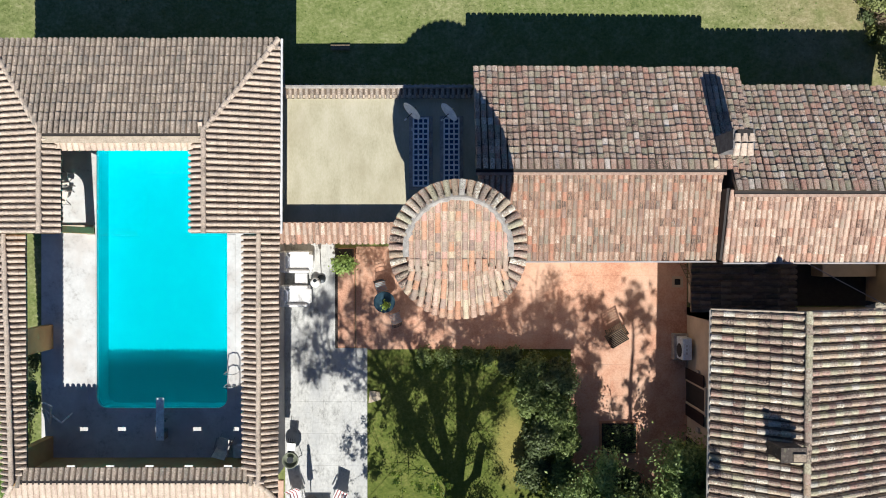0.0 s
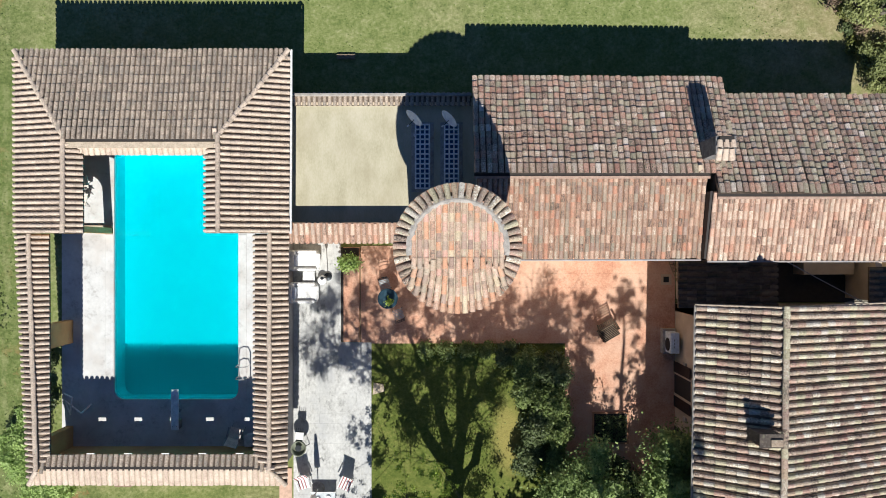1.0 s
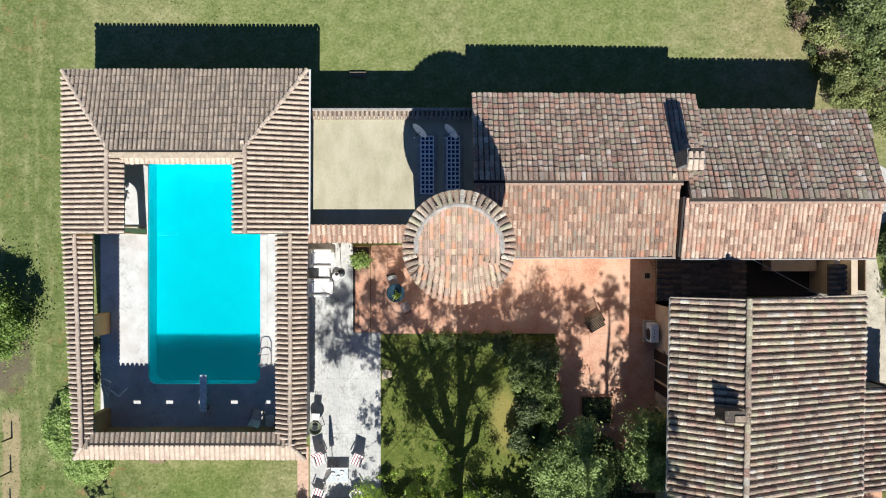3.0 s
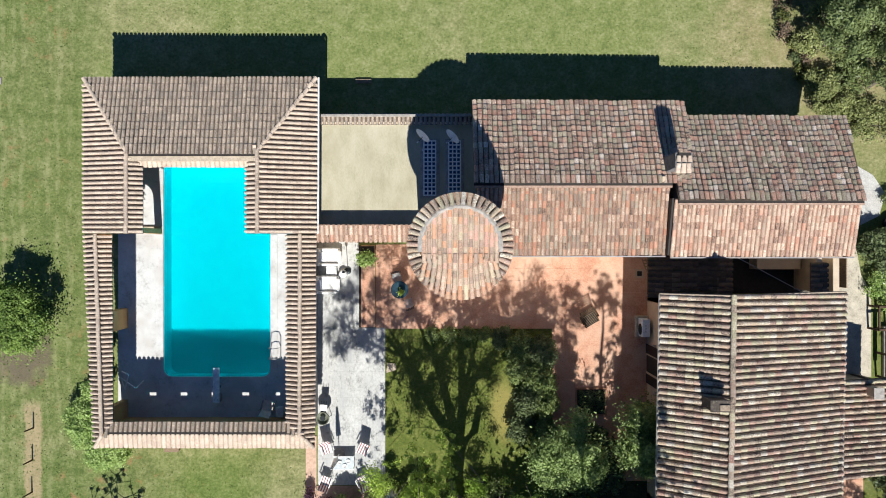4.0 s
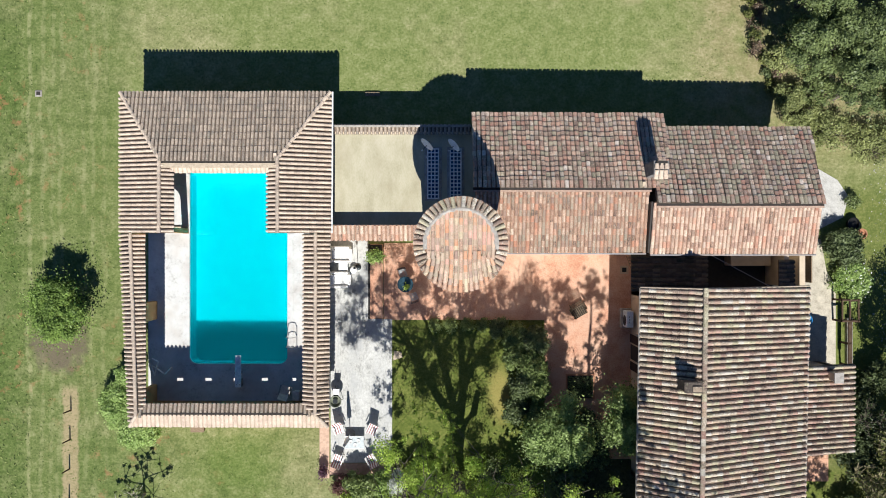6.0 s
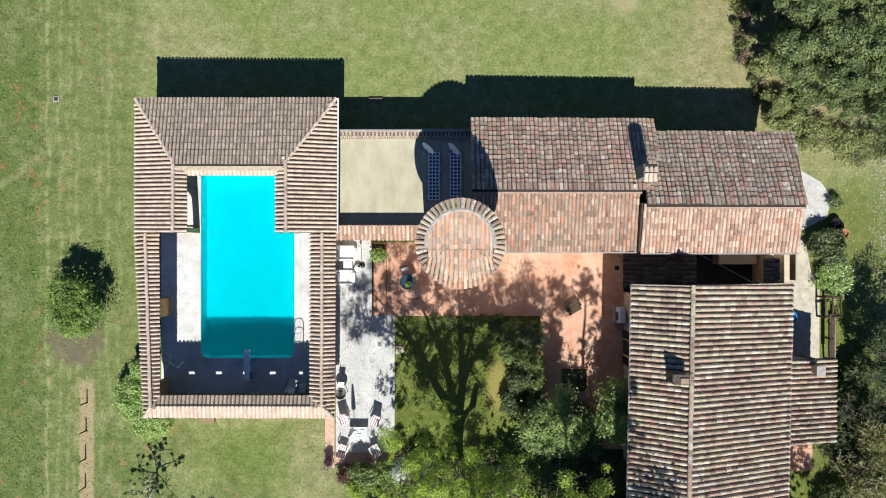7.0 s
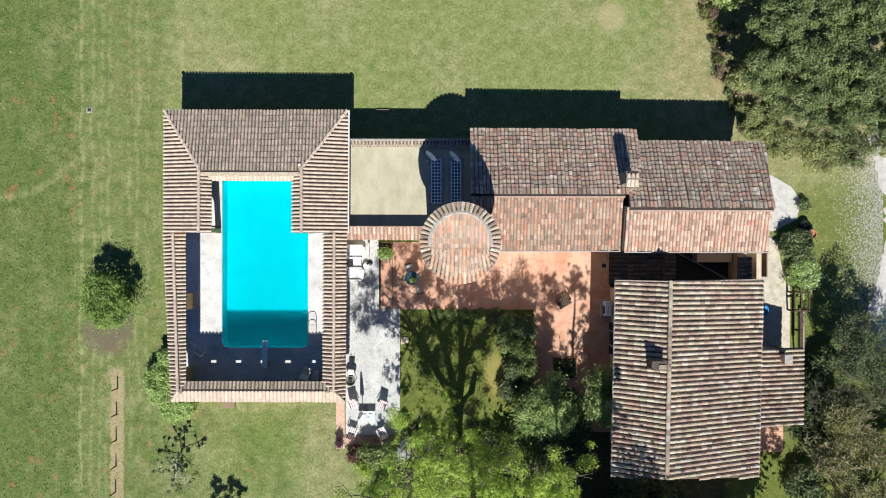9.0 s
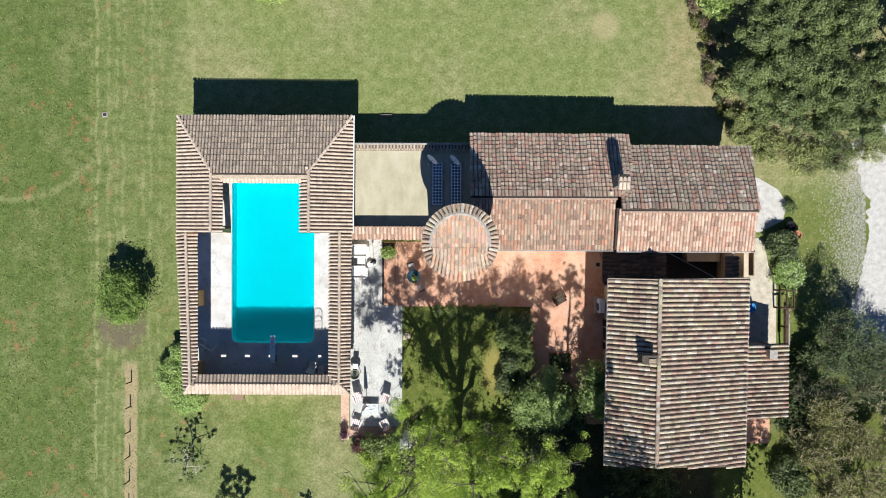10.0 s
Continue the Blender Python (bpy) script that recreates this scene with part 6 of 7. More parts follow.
# ---- planting ----
def shrub(x, y, r, h, seed, leaf, leaves, size, label, squash=(1, 1), name="shrub"):
    """A bush of several leafy mounds on short stems."""
    rr = random.Random(seed)
    t = root(name, (x, y, 0), label, "shrub")
    bm = bmesh.new()
    gg = np.random.default_rng(seed)
    mounds = []
    for k in range(max(9, int(64 * r))):
        a, d = rr.uniform(0, math.tau), r * math.sqrt(rr.random()) * 0.85
        top = h * (1 - 0.45 * (d / r) ** 2) * rr.uniform(0.7, 1.0)
        p = Vector((x + d * math.cos(a) * squash[0], y + d * math.sin(a) * squash[1], top * 0.75))
        mounds.append((*p, top))
        add_tube(bm, [(x + 0.2 * (p.x - x), y + 0.2 * (p.y - y), 0), ((x + p.x) / 2, (y + p.y) / 2, top * 0.4), tuple(p)], [0.03, 0.022, 0.01], 5)
    part("stem", bm, BARK, t)
    mm = np.array(mounds)[:, :3]
    cs = clumped(mm, gg.uniform(0.07, 0.21, len(mm)) * (0.6 + 0.55 * r), leaves, seed, rough=0.42)
    ob = new("foliage", leaf_mesh("foliage", cs, size, leaf, rr))
    ob.parent = t
    ob.matrix_parent_inverse = Matrix.Translation((x, y, 0)).inverted()
    return t


# the tall tree whose limbs shade the garden
BX, BY = 0.35, -12.7
big = root("tree", (BX, BY, 0), "tall tree with thick bare limbs and fresh yellow-green leaves", "tree")


def from_shadow(sx, sy, z):
    """The place at height z whose shade falls at (sx, sy)."""
    return Vector((sx + 0.05 * z, sy - 0.92 * z, z))


bm = bmesh.new()
fork = from_shadow(0.5, -9.6, 3.3)
add_tube(bm, [(BX, BY, -0.1), (BX + 0.03, BY, 0.4), (BX + 0.1, BY, 1.8), tuple(fork)], [0.58, 0.48, 0.43, 0.42], 12)
BOUGHS = [
    [(0.5, -9.6, 3.3), (0.75, -8.0, 5.0), (0.65, -4.5, 8.6), (0.55, -2.6, 10.2)],
    [(0.3, -9.4, 3.3), (-0.7, -8.0, 4.6), (-1.5, -6.3, 6.0), (-2.2, -5.4, 6.8), (-3.2, -4.2, 7.8)],
    [(0.35, -9.1, 3.5), (-0.2, -6.8, 5.8), (-0.6, -5.7, 6.6), (-0.9, -3.5, 8.2)],
    [(0.6, -8.6, 4.2), (1.2, -6.8, 5.6), (1.9, -5.6, 6.4), (2.8, -4.6, 7.2)],
    [(0.75, -9.7, 3.1), (1.35, -9.0, 3.7), (1.55, -7.9, 4.7)],
    [(0.7, -7.5, 5.2), (1.3, -5.2, 7.0), (1.7, -3.8, 8.0)],
    [(-1.5, -6.3, 6), (-2.9, -4, 9.5), (-4.4, -2.6, 11)],
    [(-2.2, -5.4, 6.8), (-4, -4.6, 8.9), (-5.2, -3.6, 9.9)],
    [(-0.6, -5.7, 6.6), (-1.8, -2.8, 8.6), (-2.6, -1.6, 9.3)],
    [(1.9, -5.6, 6.4), (3.6, -3.6, 8.7), (4.6, -2.8, 9.2)],
    [(-2.2, -5.4, 6.8), (-2.5, -6.0, 6.5), (-2.8, -6.8, 6.2)],
    [(2.8, -4.6, 7.2), (4.4, -3.4, 8.6), (5.3, -3.0, 8.7)],
    [(4.4, -3.4, 8.6), (5.2, -4.0, 8.4), (5.5, -5.2, 8.0)],
]
tips = []
rt = random.Random(77)
for n, pts in enumerate(BOUGHS):
    ps3 = [from_shadow(*p) for p in pts]
    r0 = (0.3, 0.26, 0.25, 0.18, 0.22, 0.12, 0.1, 0.09, 0.1, 0.08, 0.07, 0.06, 0.05)[n]
    add_tube(bm, ps3, [r0 * (1 - (0.3 if n == 4 else 0.75) * k / (len(ps3) - 1)) for k in range(len(ps3))], 8)
    if n == 4:
        continue
    for k in range((15, 9, 6)[(n > 9) + (n > 10)]):
        i = min(int(rt.uniform(0.9, len(ps3) - 0.01)), len(ps3) - 1)
        a, b = ps3[i - 1], ps3[i]
        s = a.lerp(b, rt.random())
        d = Vector((rt.gauss(0, 1), rt.gauss(0.25, 1), rt.gauss(0.5, 0.6))).normalized()
        q = [s]
        for m in range(3):
            d = (d + Vector((rt.gauss(0, 0.3), rt.gauss(0, 0.3), rt.gauss(0.08, 0.2)))).normalized()
            q.append(q[-1] + d * rt.uniform(0.4, 0.75))
        add_tube(bm, q, [0.034, 0.025, 0.016, 0.007], 4, cap=False)
        tips += q[1:]
        for m in range(4):
            e = q[rt.randrange(1, 4)]
            d2 = (d + Vector((rt.gauss(0, 0.8), rt.gauss(0, 0.8), rt.gauss(0, 0.5)))).normalized()
            w = e + d2 * rt.uniform(0.4, 1.0)
            add_tube(bm, [e, (e + w) / 2 + Vector((0, 0, 0.04)), w], [0.018, 0.012, 0.006], 3, cap=False)
            tips += [(e + w) / 2, w]
# sprays of leaves on the outer twigs
sprays = []
for x0, x1, y0, y1, count in ((-5.6, -3.2, -5.6, -1.6, 60), (-3.4, 1.2, -3.8, -1.5, 44), (0.8, 5.4, -4.2, -2.3, 95), (-3.5, -1.2, -2.6, 0.0, 34), (-4.2, -3.1, -11.5, -7.4, 14), (-2.1, 0.1, -7.6, -4.9, 64), (-3.3, -2.3, -9.4, -6.4, 18)):
    for k in range(count):
        sy = rt.uniform(y0, y1)
        z = rt.uniform(3.0, 4.6) if x1 == 0.1 or x1 == -2.3 else (max(3.4, (sy + 12.9) / 0.92) + rt.uniform(-0.2, 0.8) if x1 < -3.0 else max(4.6, 7.9 + 0.83 * (sy + 3.0)) + rt.uniform(0.3, 1.2) + (x1 == 5.4))
        c = from_shadow(rt.uniform(x0, x1), sy, z)
        s = min(tips, key=lambda q: (q - c).length)
        if k % 3 == 0:
            add_tube(bm, [s, (s + c) / 2 + Vector((0, 0, 0.1)), c], [0.014, 0.01, 0.005], 3, cap=False)
        sprays.append((tuple(c), rt.uniform(0.08, 0.17) if x1 < -3.0 or x1 == 0.1 else rt.uniform(0.11, 0.27)))
part("trunk", bm, BARK, big)
g = np.random.default_rng(21)
tp = np.array([tuple(p) for p in tips])
cs = tp[g.integers(0, len(tp), 2500)] + g.normal(size=(2500, 3)) * 0.2
near = tp[g.permutation(len(tp))[:185]]
cs = np.concatenate([np.hstack([cs, np.zeros_like(cs)]), clumped(near, g.uniform(0.18, 0.4, len(near)), 46000, 5), ragged(sprays, 32, 6)])
# the crown is thin where the blossoming bush shows through it
cs = cs[~((np.abs(cs[:, 0] + 2.3) < 0.5) & (np.abs(cs[:, 1] + 10.9) < 1.1) & (g.random(len(cs)) < 0.9))]
ob = new("crown", leaf_mesh("crown", cs, 0.041, LEAF_LIME, rt))
ob.parent = big
ob.matrix_parent_inverse = Matrix.Translation((BX, BY, 0)).inverted()

tree((-3.2, -16.0, 0), 4.0, 3.2, 41, LEAF_LIME, 60000, 0.043, "young tree in fresh yellow-green leaf", trunk=0.12, levels=3, forks=5, puff=0.4, clumps=90, clump=(0.26, 0.5), filler=0.15)
tree((1.9, -15.0, 0), 4.0, 3.2, 42, LEAF_FRESH, 56000, 0.043, "young tree in bright green leaf", trunk=0.12, levels=3, forks=5, puff=0.4, clumps=90, clump=(0.26, 0.5), filler=0.15)
tree((-0.6, -15.2, 0), 3.8, 3.4, 48, LEAF_LIME, 52000, 0.043, "low spreading tree in fresh yellow-green leaf", trunk=0.12, levels=3, forks=5, puff=0.4, clumps=80, clump=(0.26, 0.5), filler=0.15)
tree((5.5, -9.55, 0), 4.9, 2.9, 43, LEAF_OLIVE, 44000, 0.06, "round olive-green garden tree", trunk=0.13, levels=3, forks=5, clear=0.27, clumps=80, clump=(0.22, 0.44), filler=0.15)
tree((9.4, -9.25, 0), 5.0, 3.2, 44, LEAF_OLIVE, 36000, 0.06, "round olive-green garden tree near the house", trunk=0.12, levels=3, forks=5, clear=0.27, clumps=60, clump=(0.2, 0.4), filler=0.15)
sl = root("tree", (8.1, -18.6, 0), "slender tall tree with a small high crown", "tree")
bm = bmesh.new()
top = from_shadow(7.65, -2.5, 12.0)
low = from_shadow(7.5, -5.6, 8.6)
add_tube(bm, [(8.1, -18.6, 0), (7.9, -16.6, 4.0), tuple(low), tuple((low + top) / 2 + Vector((0.06, 0, 0))), tuple(top)], [0.17, 0.13, 0.08, 0.065, 0.03], 8)
tips = []
for sx, sy, z, r in ((7.45, -1.7, 12.6, 0.4), (7.1, -2.1, 12.2, 0.4), (7.75, -2.3, 12.2, 0.42), (7.4, -2.5, 12.0, 0.45), (8.2, -2.8, 11.8, 0.28), (8.4, -2.5, 11.8, 0.2), (7.85, -3.1, 11.4, 0.25), (7.15, -2.8, 11.8, 0.2),
                     (8.0, -4.3, 10.2, 0.32), (8.5, -4.4, 9.8, 0.3), (7.7, -4.7, 9.6, 0.3), (7.3, -5.4, 9.0, 0.34), (8.3, -5.8, 8.6, 0.45), (7.5, -6.1, 8.4, 0.5)):
    p = from_shadow(sx + 0.35, sy, z)
    s = low.lerp(top, min(1, max(0, (z - 9.0) / 3.6)))
    add_tube(bm, [tuple(s), tuple((s + p) / 2), tuple(p)], [0.03, 0.02, 0.008], 4, cap=False)
    tips.append((p, r))
part("trunk", bm, BARK, sl)
cs = ragged([(tuple(p), r) for p, r in tips], 34, 19, 0.62, (0.07, 0.15))
ob = new("crown", leaf_mesh("crown", cs, 0.055, LEAF_GREEN, random.Random(9)))
ob.parent = sl
ob.matrix_parent_inverse = Matrix.Translation(sl.location).inverted()


def shade_tree(at, top, spots, count, radii, leaves, size, leaf, seed, label):
    """An unseen tall tree, added so that its crown's shade falls within spots (x0, x1, y0, y1, low, high)."""
    t = root("tree", at, label, "tree")
    bm = bmesh.new()
    top = Vector(top)
    add_tube(bm, [at, tuple((Vector(at) + top) / 2 + Vector((0.08, 0, 0))), tuple(top)], [0.17, 0.11, 0.05], 8)
    rs = random.Random(seed)
    sprays = []
    for k in range(count):
        x0, x1, y0, y1, z0, z1 = spots[k % len(spots)]
        c = from_shadow(rs.uniform(x0, x1), rs.uniform(y0, y1), rs.uniform(z0, z1))
        if k % 2:
            add_tube(bm, [tuple(top), tuple((top + c) / 2 + Vector((0, 0, 0.3))), tuple(c)], [0.03, 0.02, 0.006], 4, cap=False)
        sprays.append((tuple(c), rs.uniform(*radii)))
    part("trunk", bm, BARK, t)
    ob = new("crown", leaf_mesh("crown", ragged(sprays, leaves, seed), size, leaf, rs))
    ob.parent = t
    ob.matrix_parent_inverse = Matrix.Translation(at).inverted()
    return t


# unseen trees, added only for the shade they throw into view
shade_tree((6.4, -17.6, 0), (6.4, -15.8, 9.5), ((5.3, 6.2, -6.2, -3.6, 11.2, 12.2), (5.6, 6.4, -3.6, -2.0, 11.6, 12.4), (5.2, 6.1, -6.6, -4.6, 11.2, 12.2)), 54, (0.14, 0.28), 20, 0.055, LEAF_GREEN, 15, "unseen tall slim tree added to shade the patio")
shade_tree((7.2, -20.0, 0), (7.1, -18.6, 9.0), ((6.5, 7.6, -8.6, -6.0, 11.4, 12.6),), 16, (0.18, 0.32), 20, 0.06, LEAF_GREEN, 16, "unseen tall dense tree added to shade the patio's end")
shade_tree((18.6, -20.0, 0), (18.8, -18.4, 6.0), ((17.4, 20.2, -12.8, -10.6, 6.5, 8.0),), 44, (0.14, 0.34), 22, 0.055, LEAF_GREEN, 17, "unseen loose leafy tree added to shade the brick floor")
tree((10.3, -18.9, 0), 13.4, 2.6, 46, LEAF_GREEN, 16000, 0.13, "tall garden tree behind the house", trunk=0.25, levels=3, forks=5, clear=0.35, puff=0.6)
# unseen trees beyond the southern edge, added to shade the garden
tree((5.0, -20.5, 0), 10.0, 3.0, 47, LEAF_GREEN, 9000, 0.13, "unseen tall leafy tree, added for its shade", trunk=0.22, levels=3, forks=5, clear=0.35, puff=0.6)
for i, (x, y, h) in enumerate(((3.8, -18.0, 8.5), (6.9, -18.4, 12.4), (10.8, -19.0, 9.5), (13.6, -19.5, 9.0), (16.0, -20.0, 9.0))):
    tree((x, y, 0), h, 3.0, 50 + i, LEAF_GREEN, 9000, 0.13, "unseen tall leafy tree at the garden's southern edge, added for shade", trunk=0.2, levels=3, forks=5, clear=0.3, puff=0.6)
for i, (x, y, r, h) in enumerate(((3.6, -4.9, 0.8, 1.5), (4.5, -5.0, 0.8, 1.9), (4.4, -6.3, 0.85, 2.0), (3.9, -7.5, 0.8, 1.8), (4.7, -7.6, 0.7, 1.9), (2.6, -4.4, 0.5, 0.9), (3.4, -5.9, 0.7, 1.5), (3.5, -8.7, 0.7, 1.4), (4.7, -8.9, 0.6, 1.6))):
    shrub(x, y, r, h, 60 + i, (LEAF_GREEN, LEAF_DARK)[i % 2], 4200, 0.06, "dark glossy evergreen garden shrub", name="evergreen_shrub")
for i, x in enumerate((-0.8, 0.1, 1.0, 1.8)):
    shrub(x, -4.3, 0.36, 0.45, 80 + i, LEAF_GREEN, 900, 0.05, "low green edging plant along the patio", name="edging_plant")
for i, (x, y, r, h, m) in enumerate(((-4.4, -12.75, 0.8, 2.0, LEAF_GREEN), (-3.45, -12.55, 0.7, 1.9, LEAF_BRIGHT), (-1.9, -12.4, 0.7, 1.6, LEAF_LIME), (-5.0, -12.5, 0.5, 1.7, LEAF_GREEN), (-3.2, -13.4, 0.7, 1.3, LEAF_DARK))):
    shrub(x, y, r, h, 90 + i, m, 2200, 0.07, "leafy green border shrub at the terrace edge", name="border_shrub")
for i, (x, y, r, h, m) in enumerate(((-0.8, -12.6, 0.9, 1.5, LEAF_LIME), (-1.4, -11.6, 0.7, 1.3, LEAF_LIME), (-0.4, -13.5, 0.8, 1.6, LEAF_LIME), (1.2, -13.0, 0.8, 1.3, LEAF_LIME),
                                        (1.5, -11.7, 0.7, 0.9, LEAF_FRESH), (2.5, -11.9, 0.8, 1.2, LEAF_GREEN), (-5.0, -13.4, 0.9, 1.3, LEAF_LIME))):
    shrub(x, y, r, h, 250 + i, m, 1500, 0.05, "leafy fresh green shrub under the tall tree", name="garden_shrub")
shrub(-5.6, -12.85, 0.6, 0.9, 93, leaf_material("maroon_leaves", (0.07, 0.028, 0.03), (0.22, 0.115, 0.1)), 2600, 0.055, "dark maroon-leaved shrub at the terrace corner", name="maroon_shrub")
# lawn to the west
tree((-20.4, -3.4, 0), 6.0, 6.4, 101, LEAF_FEATHER, 42000, 0.055, "bushy round green tree standing on the lawn", trunk=0.1, levels=3, forks=6, clear=0.19, puff=0.4, clumps=110, clump=(0.14, 0.3), filler=0.2)
shrub(-17.45, -8.4, 1.1, 1.6, 102, LEAF_PALE, 14000, 0.05, "light green feathery bush beside the colonnade wall", (0.85, 1.15))
shrub(-16.35, -9.8, 1.1, 1.6, 112, LEAF_PALE, 14000, 0.05, "light green feathery bush at the pool house corner", (1.1, 0.8))
shrub(-17.0, -6.9, 0.6, 1.7, 103, LEAF_PALE, 3200, 0.06, "small light green bush by the wall")
shrub(-16.6, -6.2, 0.5, 0.8, 104, LEAF_DARK, 1500, 0.06, "dark green plant beside the colonnade", (0.6, 1.6))
shrub(-16.55, -4.6, 0.4, 0.6, 105, LEAF_DARK, 1200, 0.06, "dark green plant beside the colonnade", (0.6, 1.6))
PALE_BARK = material("pale_grey_bark", [(0.2, (0.27, 0.25, 0.2)), (0.8, (0.48, 0.45, 0.37))], scale=6.0)
tree((-16.35, -13.4, 0), 3.3, 5.0, 106, LEAF_OAK, 2200, 0.045, "small pale-barked tree with few tufts of leaves", trunk=0.085, levels=2, forks=6, clear=0.46, clumps=34, clump=(0.06, 0.11), spacing=2.0, twig=0.022, bark=PALE_BARK)
tree((-13.6, -16.9, 0), 3.4, 6.0, 107, LEAF_OAK, 6000, 0.05, "small sparse tree on the lawn", trunk=0.08, levels=3, forks=3, clear=0.3, clumps=60, clump=(0.1, 0.18), twig=0.02, bark=PALE_BARK)
tree((-9.5, -17.5, 0), 2.8, 5.0, 108, LEAF_OAK, 1300, 0.045, "small sparse fruit tree on the lawn", trunk=0.07, levels=2, forks=4, clear=0.3, clumps=24, clump=(0.06, 0.11), twig=0.02, bark=PALE_BARK)
shrub(-11.4, 16.0, 1.3, 1.0, 109, LEAF_BRIGHT, 5000, 0.07, "light green bush at the far edge of the lawn", (1.5, 0.6))
# beside the gravel and the yard
shrub(20.9, -0.1, 1.05, 1.5, 120, LEAF_DARK, 5500, 0.07, "dark evergreen bush beside the gravel")
shrub(21.4, -2.0, 1.15, 1.0, 121, LEAF_PALE, 7000, 0.05, "bright green flowering bush")
g = np.random.default_rng(44)
fl = root("blossoms", (21.4, -2.0, 0), "scattered small white flowers on the bright bush", "flowers")
ob = new("petals", leaf_mesh("petals", np.column_stack([21.4 + g.normal(size=70) * 0.55, -2.0 + g.normal(size=70) * 0.5, g.uniform(0.75, 1.1, 70)]), 0.045, WHITE, random.Random(3)))
ob.parent = fl
tagged(ob, kind="stuff")
ob.matrix_parent_inverse = Matrix.Translation((21.4, -2.0, 0)).inverted()
shrub(21.5, 2.3, 0.4, 0.8, 122, LEAF_OAK, 500, 0.06, "sparse little shrub at the gravel's edge")
tree((23.7, -6.0, 0), 6.0, 3.6, 123, LEAF_PINE, 11000, 0.05, "feathery dull green tree with thin dark twigs", trunk=0.13, levels=4, forks=5, clear=0.3, puff=0.1, twig=0.016)
tree((25.2, -7.4, 0), 6.6, 3.0, 125, LEAF_PINE, 5000, 0.045, "slender half-bare tree near the drive", trunk=0.12, levels=4, forks=5, clear=0.28, puff=0.1, twig=0.016)
tree((22.4, -9.2, 0), 5.4, 2.6, 124, LEAF_PINE, 1500, 0.045, "half-bare tree with thin grey twigs", trunk=0.1, levels=4, forks=5, clear=0.25, puff=0.1, twig=0.016)
TWIG = leaf_material("olive_brown_leaves", (0.085, 0.1, 0.03), (0.28, 0.31, 0.095))
for i, (x, y) in enumerate(((23.3, -10.4), (25.8, -9.2), (22.4, -12.6), (26.4, -12.4), (24.5, -11.9), (23.4, -14.6), (25.6, -14.9), (27.6, -10.8), (26.9, -7.9), (28.9, -9.3), (28.6, -12.6), (25.5, -8.0))):
    tree((x, y, 0), 5.5, 2.6, 130 + i, LEAF_PINE if y > -9.5 else TWIG, 2200 if y > -9.5 else 2700, 0.05, "tangled half-bare dull green tree" if y > -9.5 else "tangled half-bare brownish tree", trunk=0.13, levels=4, forks=5, clear=0.22, puff=0.14, twig=0.034, bark=TWIG_BARK)
# last two shrubs added to darken the shaded gap between the olive trees
for i, (x, y, r) in enumerate(((21.6, -14.6, 1.4), (22.0, -11.6, 1.2), (21.3, -10.6, 1.2), (21.7, -8.6, 1.0), (22.6, -7.0, 0.9), (13.0, -15.2, 1.3), (10.8, -14.6, 1.2), (6.3, -12.2, 1.1), (7.6, -11.0, 0.9), (6.95, -9.2, 0.7), (7.5, -9.9, 0.7))):
    shrub(x, y, r, 1.6, 140 + i, LEAF_DARK, 4000, 0.08, "dark green shrub in the shade")
RUSSET = leaf_material("russet_leaves", (0.15, 0.105, 0.075), (0.35, 0.26, 0.19))
# the wood to the north-east
WOODS = ((17.9, 9.6, 5.0), (18.7, 12.9, 6.2), (20.0, 10.6, 6.5), (20.6, 7.9, 5.2), (22.6, 9.6, 6.6), (21.6, 13.2, 7.2), (24.0, 7.4, 5.2), (25.2, 10.2, 6.6), (24.2, 13.6, 7.4), (19.0, 15.9, 7.0),
         (22.6, 17.2, 7.6), (27.6, 8.8, 6.0), (28.0, 12.4, 7.0), (27.2, 16.4, 7.6), (30.9, 10.0, 6.4), (17.0, 16.8, 5.2))
protos = [tree((x, y, 0), 6.4, 2.7, 200 + i, LEAF_OAK, 20000, 0.062, "dense dull-green oak at the wood's edge", trunk=0.2, levels=3, forks=5, clear=0.3, clumps=30, clump=(0.17, 0.5), spacing=3.2, filler=0.04, top=True) for i, (x, y, h) in enumerate(WOODS[:3])]
for i, (x, y, h) in enumerate(WOODS[3:]):
    p = protos[i % 3]
    copy_thing(p, pose(x, y, -0.3 + 0.12 * (h - 6.4), 0, 0, 47 * i))
rw_ = random.Random(88)
for i in range(17):
    f = i / 16
    x, y = 15.4 + 1.6 * f + rw_.gauss(0.15, 0.32), 15.0 - 6.2 * f + rw_.gauss(0, 0.25)
    shrub(x, y, rw_.uniform(0.22, 0.55), rw_.uniform(0.35, 1.0), 220 + i, (RUSSET, TWIG, LEAF_DARK)[i % 3], 420, 0.05, "straggling brownish scrub at the wood's edge", (0.8, rw_.uniform(0.8, 1.4)), name="scrub")
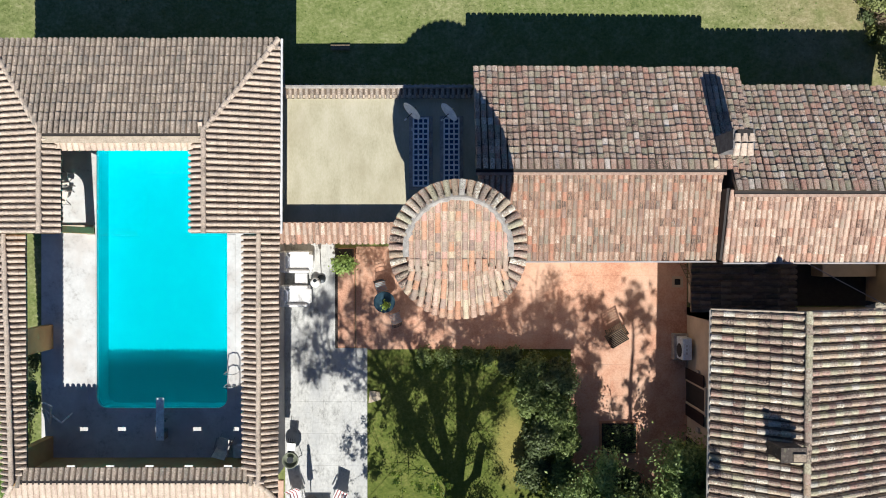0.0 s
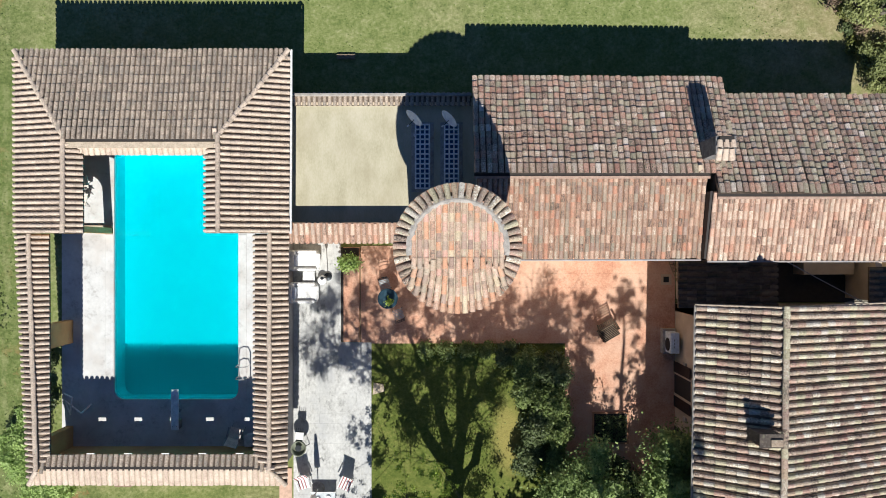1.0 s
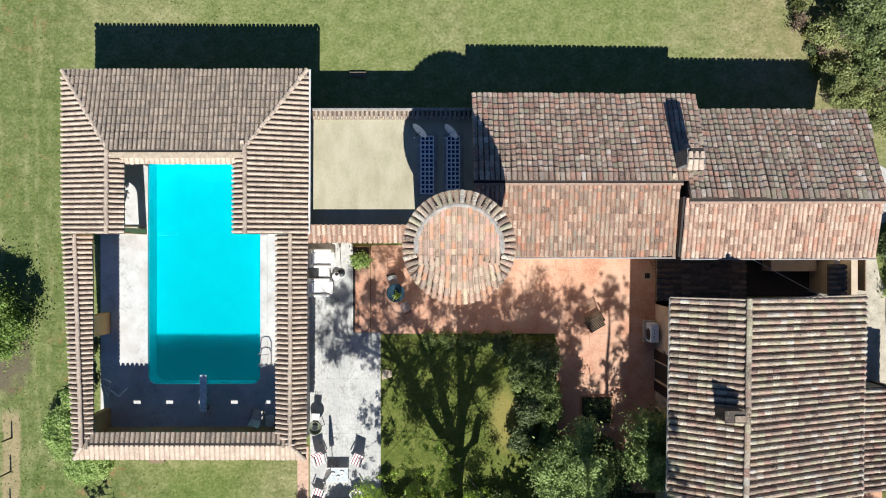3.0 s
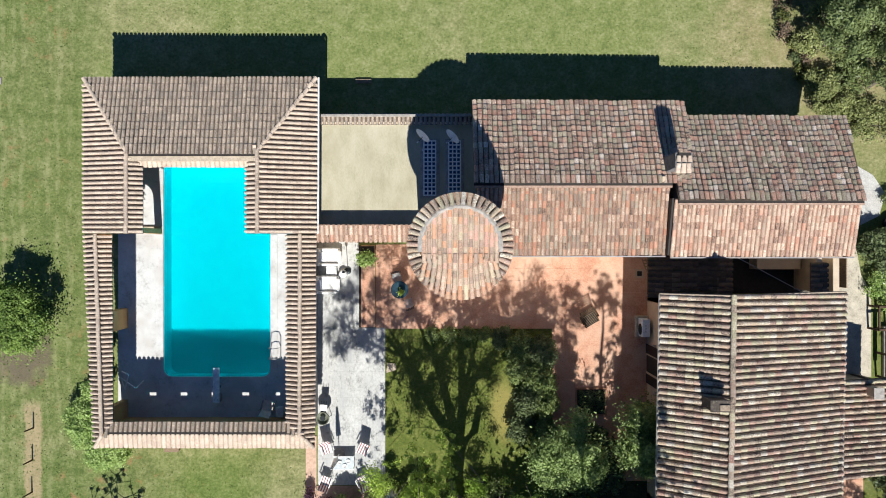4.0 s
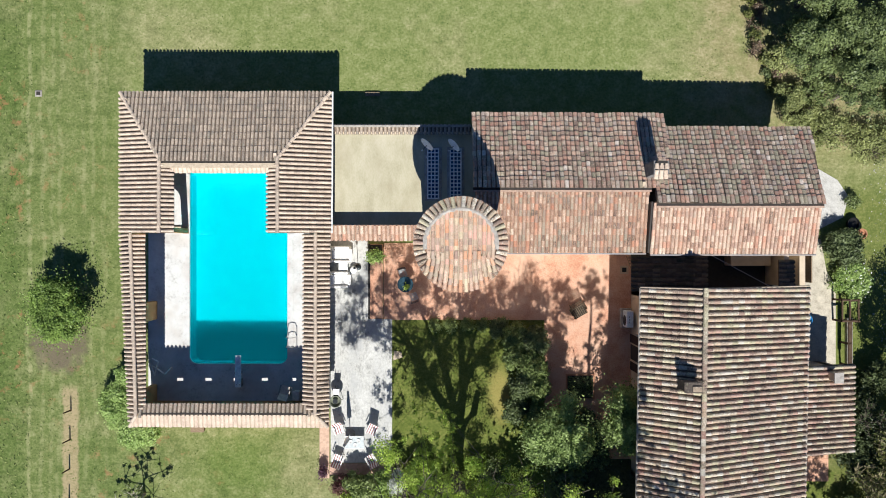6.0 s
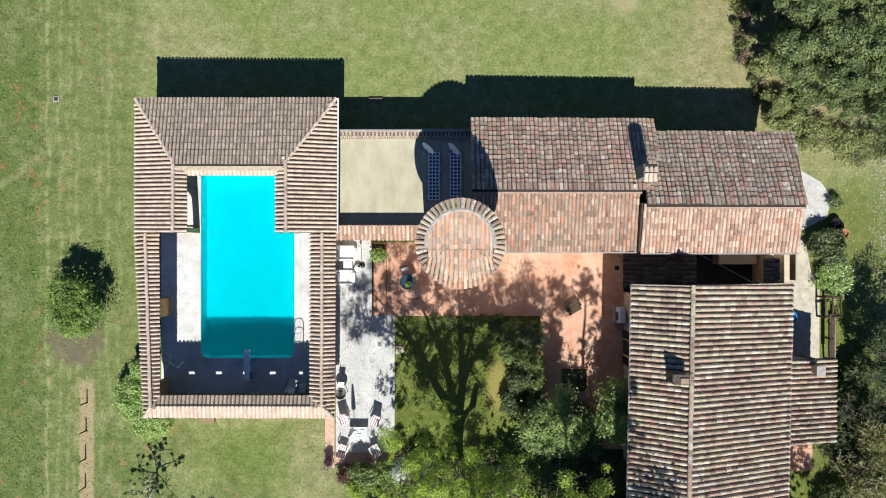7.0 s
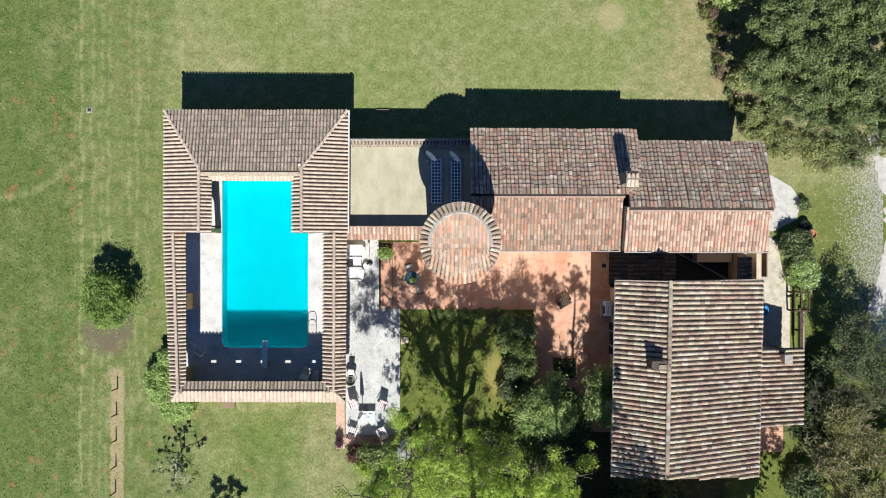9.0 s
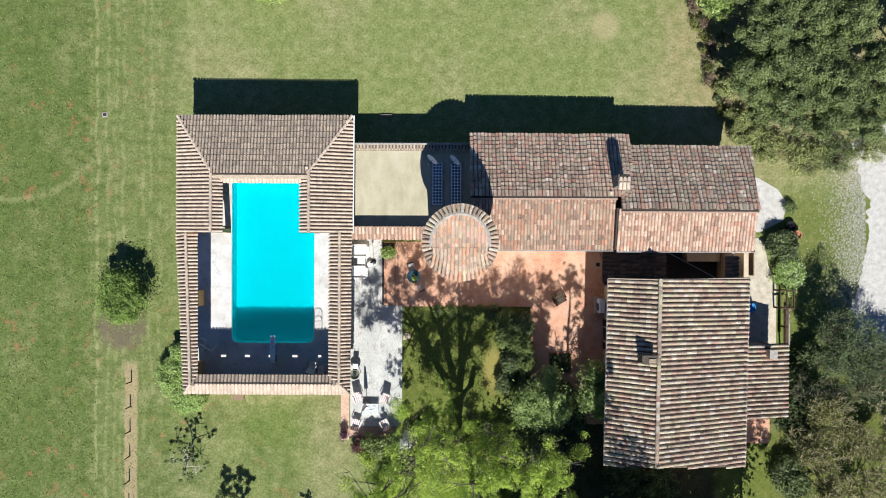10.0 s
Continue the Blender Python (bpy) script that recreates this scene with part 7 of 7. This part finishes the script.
for i, (x, y, r) in enumerate(((17.9, 7.9, 0.8), (18.6, 6.9, 0.9), (19.4, 8.2, 1.1), (20.0, 6.1, 1.2), (22.2, 5.4, 1.3), (24.3, 5.5, 1.3), (26.5, 6.2, 1.2), (17.6, 9.9, 0.9), (18.4, 11.3, 1.0), (19.2, 9.6, 1.0))):
    shrub(x, y, r, 1.5, 230 + i, (LEAF_SCRUB, LEAF_SCRUB, LEAF_OAK)[i % 3], 3000, 0.055, "loose olive-green scrub at the wood's edge", (1.2, 0.95), name="scrub")
tree((16.6, 15.3, 0), 3.4, 1.6, 240, LEAF_BRIGHT, 5000, 0.08, "small bright green tree at the wood's edge", trunk=0.08, levels=2, forks=6, clear=0.3, puff=0.3)
shrub(-2.7, -12.35, 0.55, 3.0, 241, leaf_material("white_blossom", (0.55, 0.58, 0.5), (0.82, 0.83, 0.79)), 3200, 0.055, "white-blossoming garden bush beside the terrace", (0.7, 1.3), name="blossom_bush")

# ---- grass tufts ----
g = np.random.default_rng(31)
n = 42000
tx, ty = g.uniform(-34, 26, n), g.uniform(-18.5, 19.5, n)
keep = ~(((tx > -17) & (tx < 18) & (ty > -9.5) & (ty < 6.2)) | ((tx > -7.2) & (tx < 21) & (ty < 6)) | (tx > 15.5) & (ty > 4) | (tx > 17) & (ty < 5))
keep |= (tx > -2.9) & (tx < 3.0) & (ty > -11.5) & (ty < -4.6) & (g.random(n) < 0.4)
keep &= (tx < -18) | (g.random(n) < 0.4)
tx, ty = tx[keep], ty[keep]
n = len(tx)
h = np.where(tx < -22.6, g.uniform(0.04, 0.11, n), g.uniform(0.02, 0.06, n))
lean, w = g.uniform(0, math.tau, n), g.uniform(0.02, 0.05, n)
ax, ay = np.cos(lean) * h * 1.3, np.sin(lean) * h * 1.3
bx2, by2 = -np.sin(lean) * w, np.cos(lean) * w
v = np.stack([np.stack([tx - bx2, ty - by2, np.zeros(n)], 1), np.stack([tx + bx2, ty + by2, np.zeros(n)], 1), np.stack([tx + ax, ty + ay, h], 1)], 1).reshape(-1, 3)
BLADE = material("grass_blade", [(0.0, (0.085, 0.13, 0.034)), (0.35, (0.1, 0.15, 0.036)), (0.65, (0.17, 0.215, 0.062)), (1.0, (0.24, 0.26, 0.1))], scale=0.5, per_piece=0.75, bump=0)
tagged(new("grass_tufts", raw_mesh("grass_tufts", v.tolist(), [(3 * k, 3 * k + 1, 3 * k + 2) for k in range(n)], BLADE)), "uneven tufts of green and straw-coloured grass", "grass", kind="stuff")
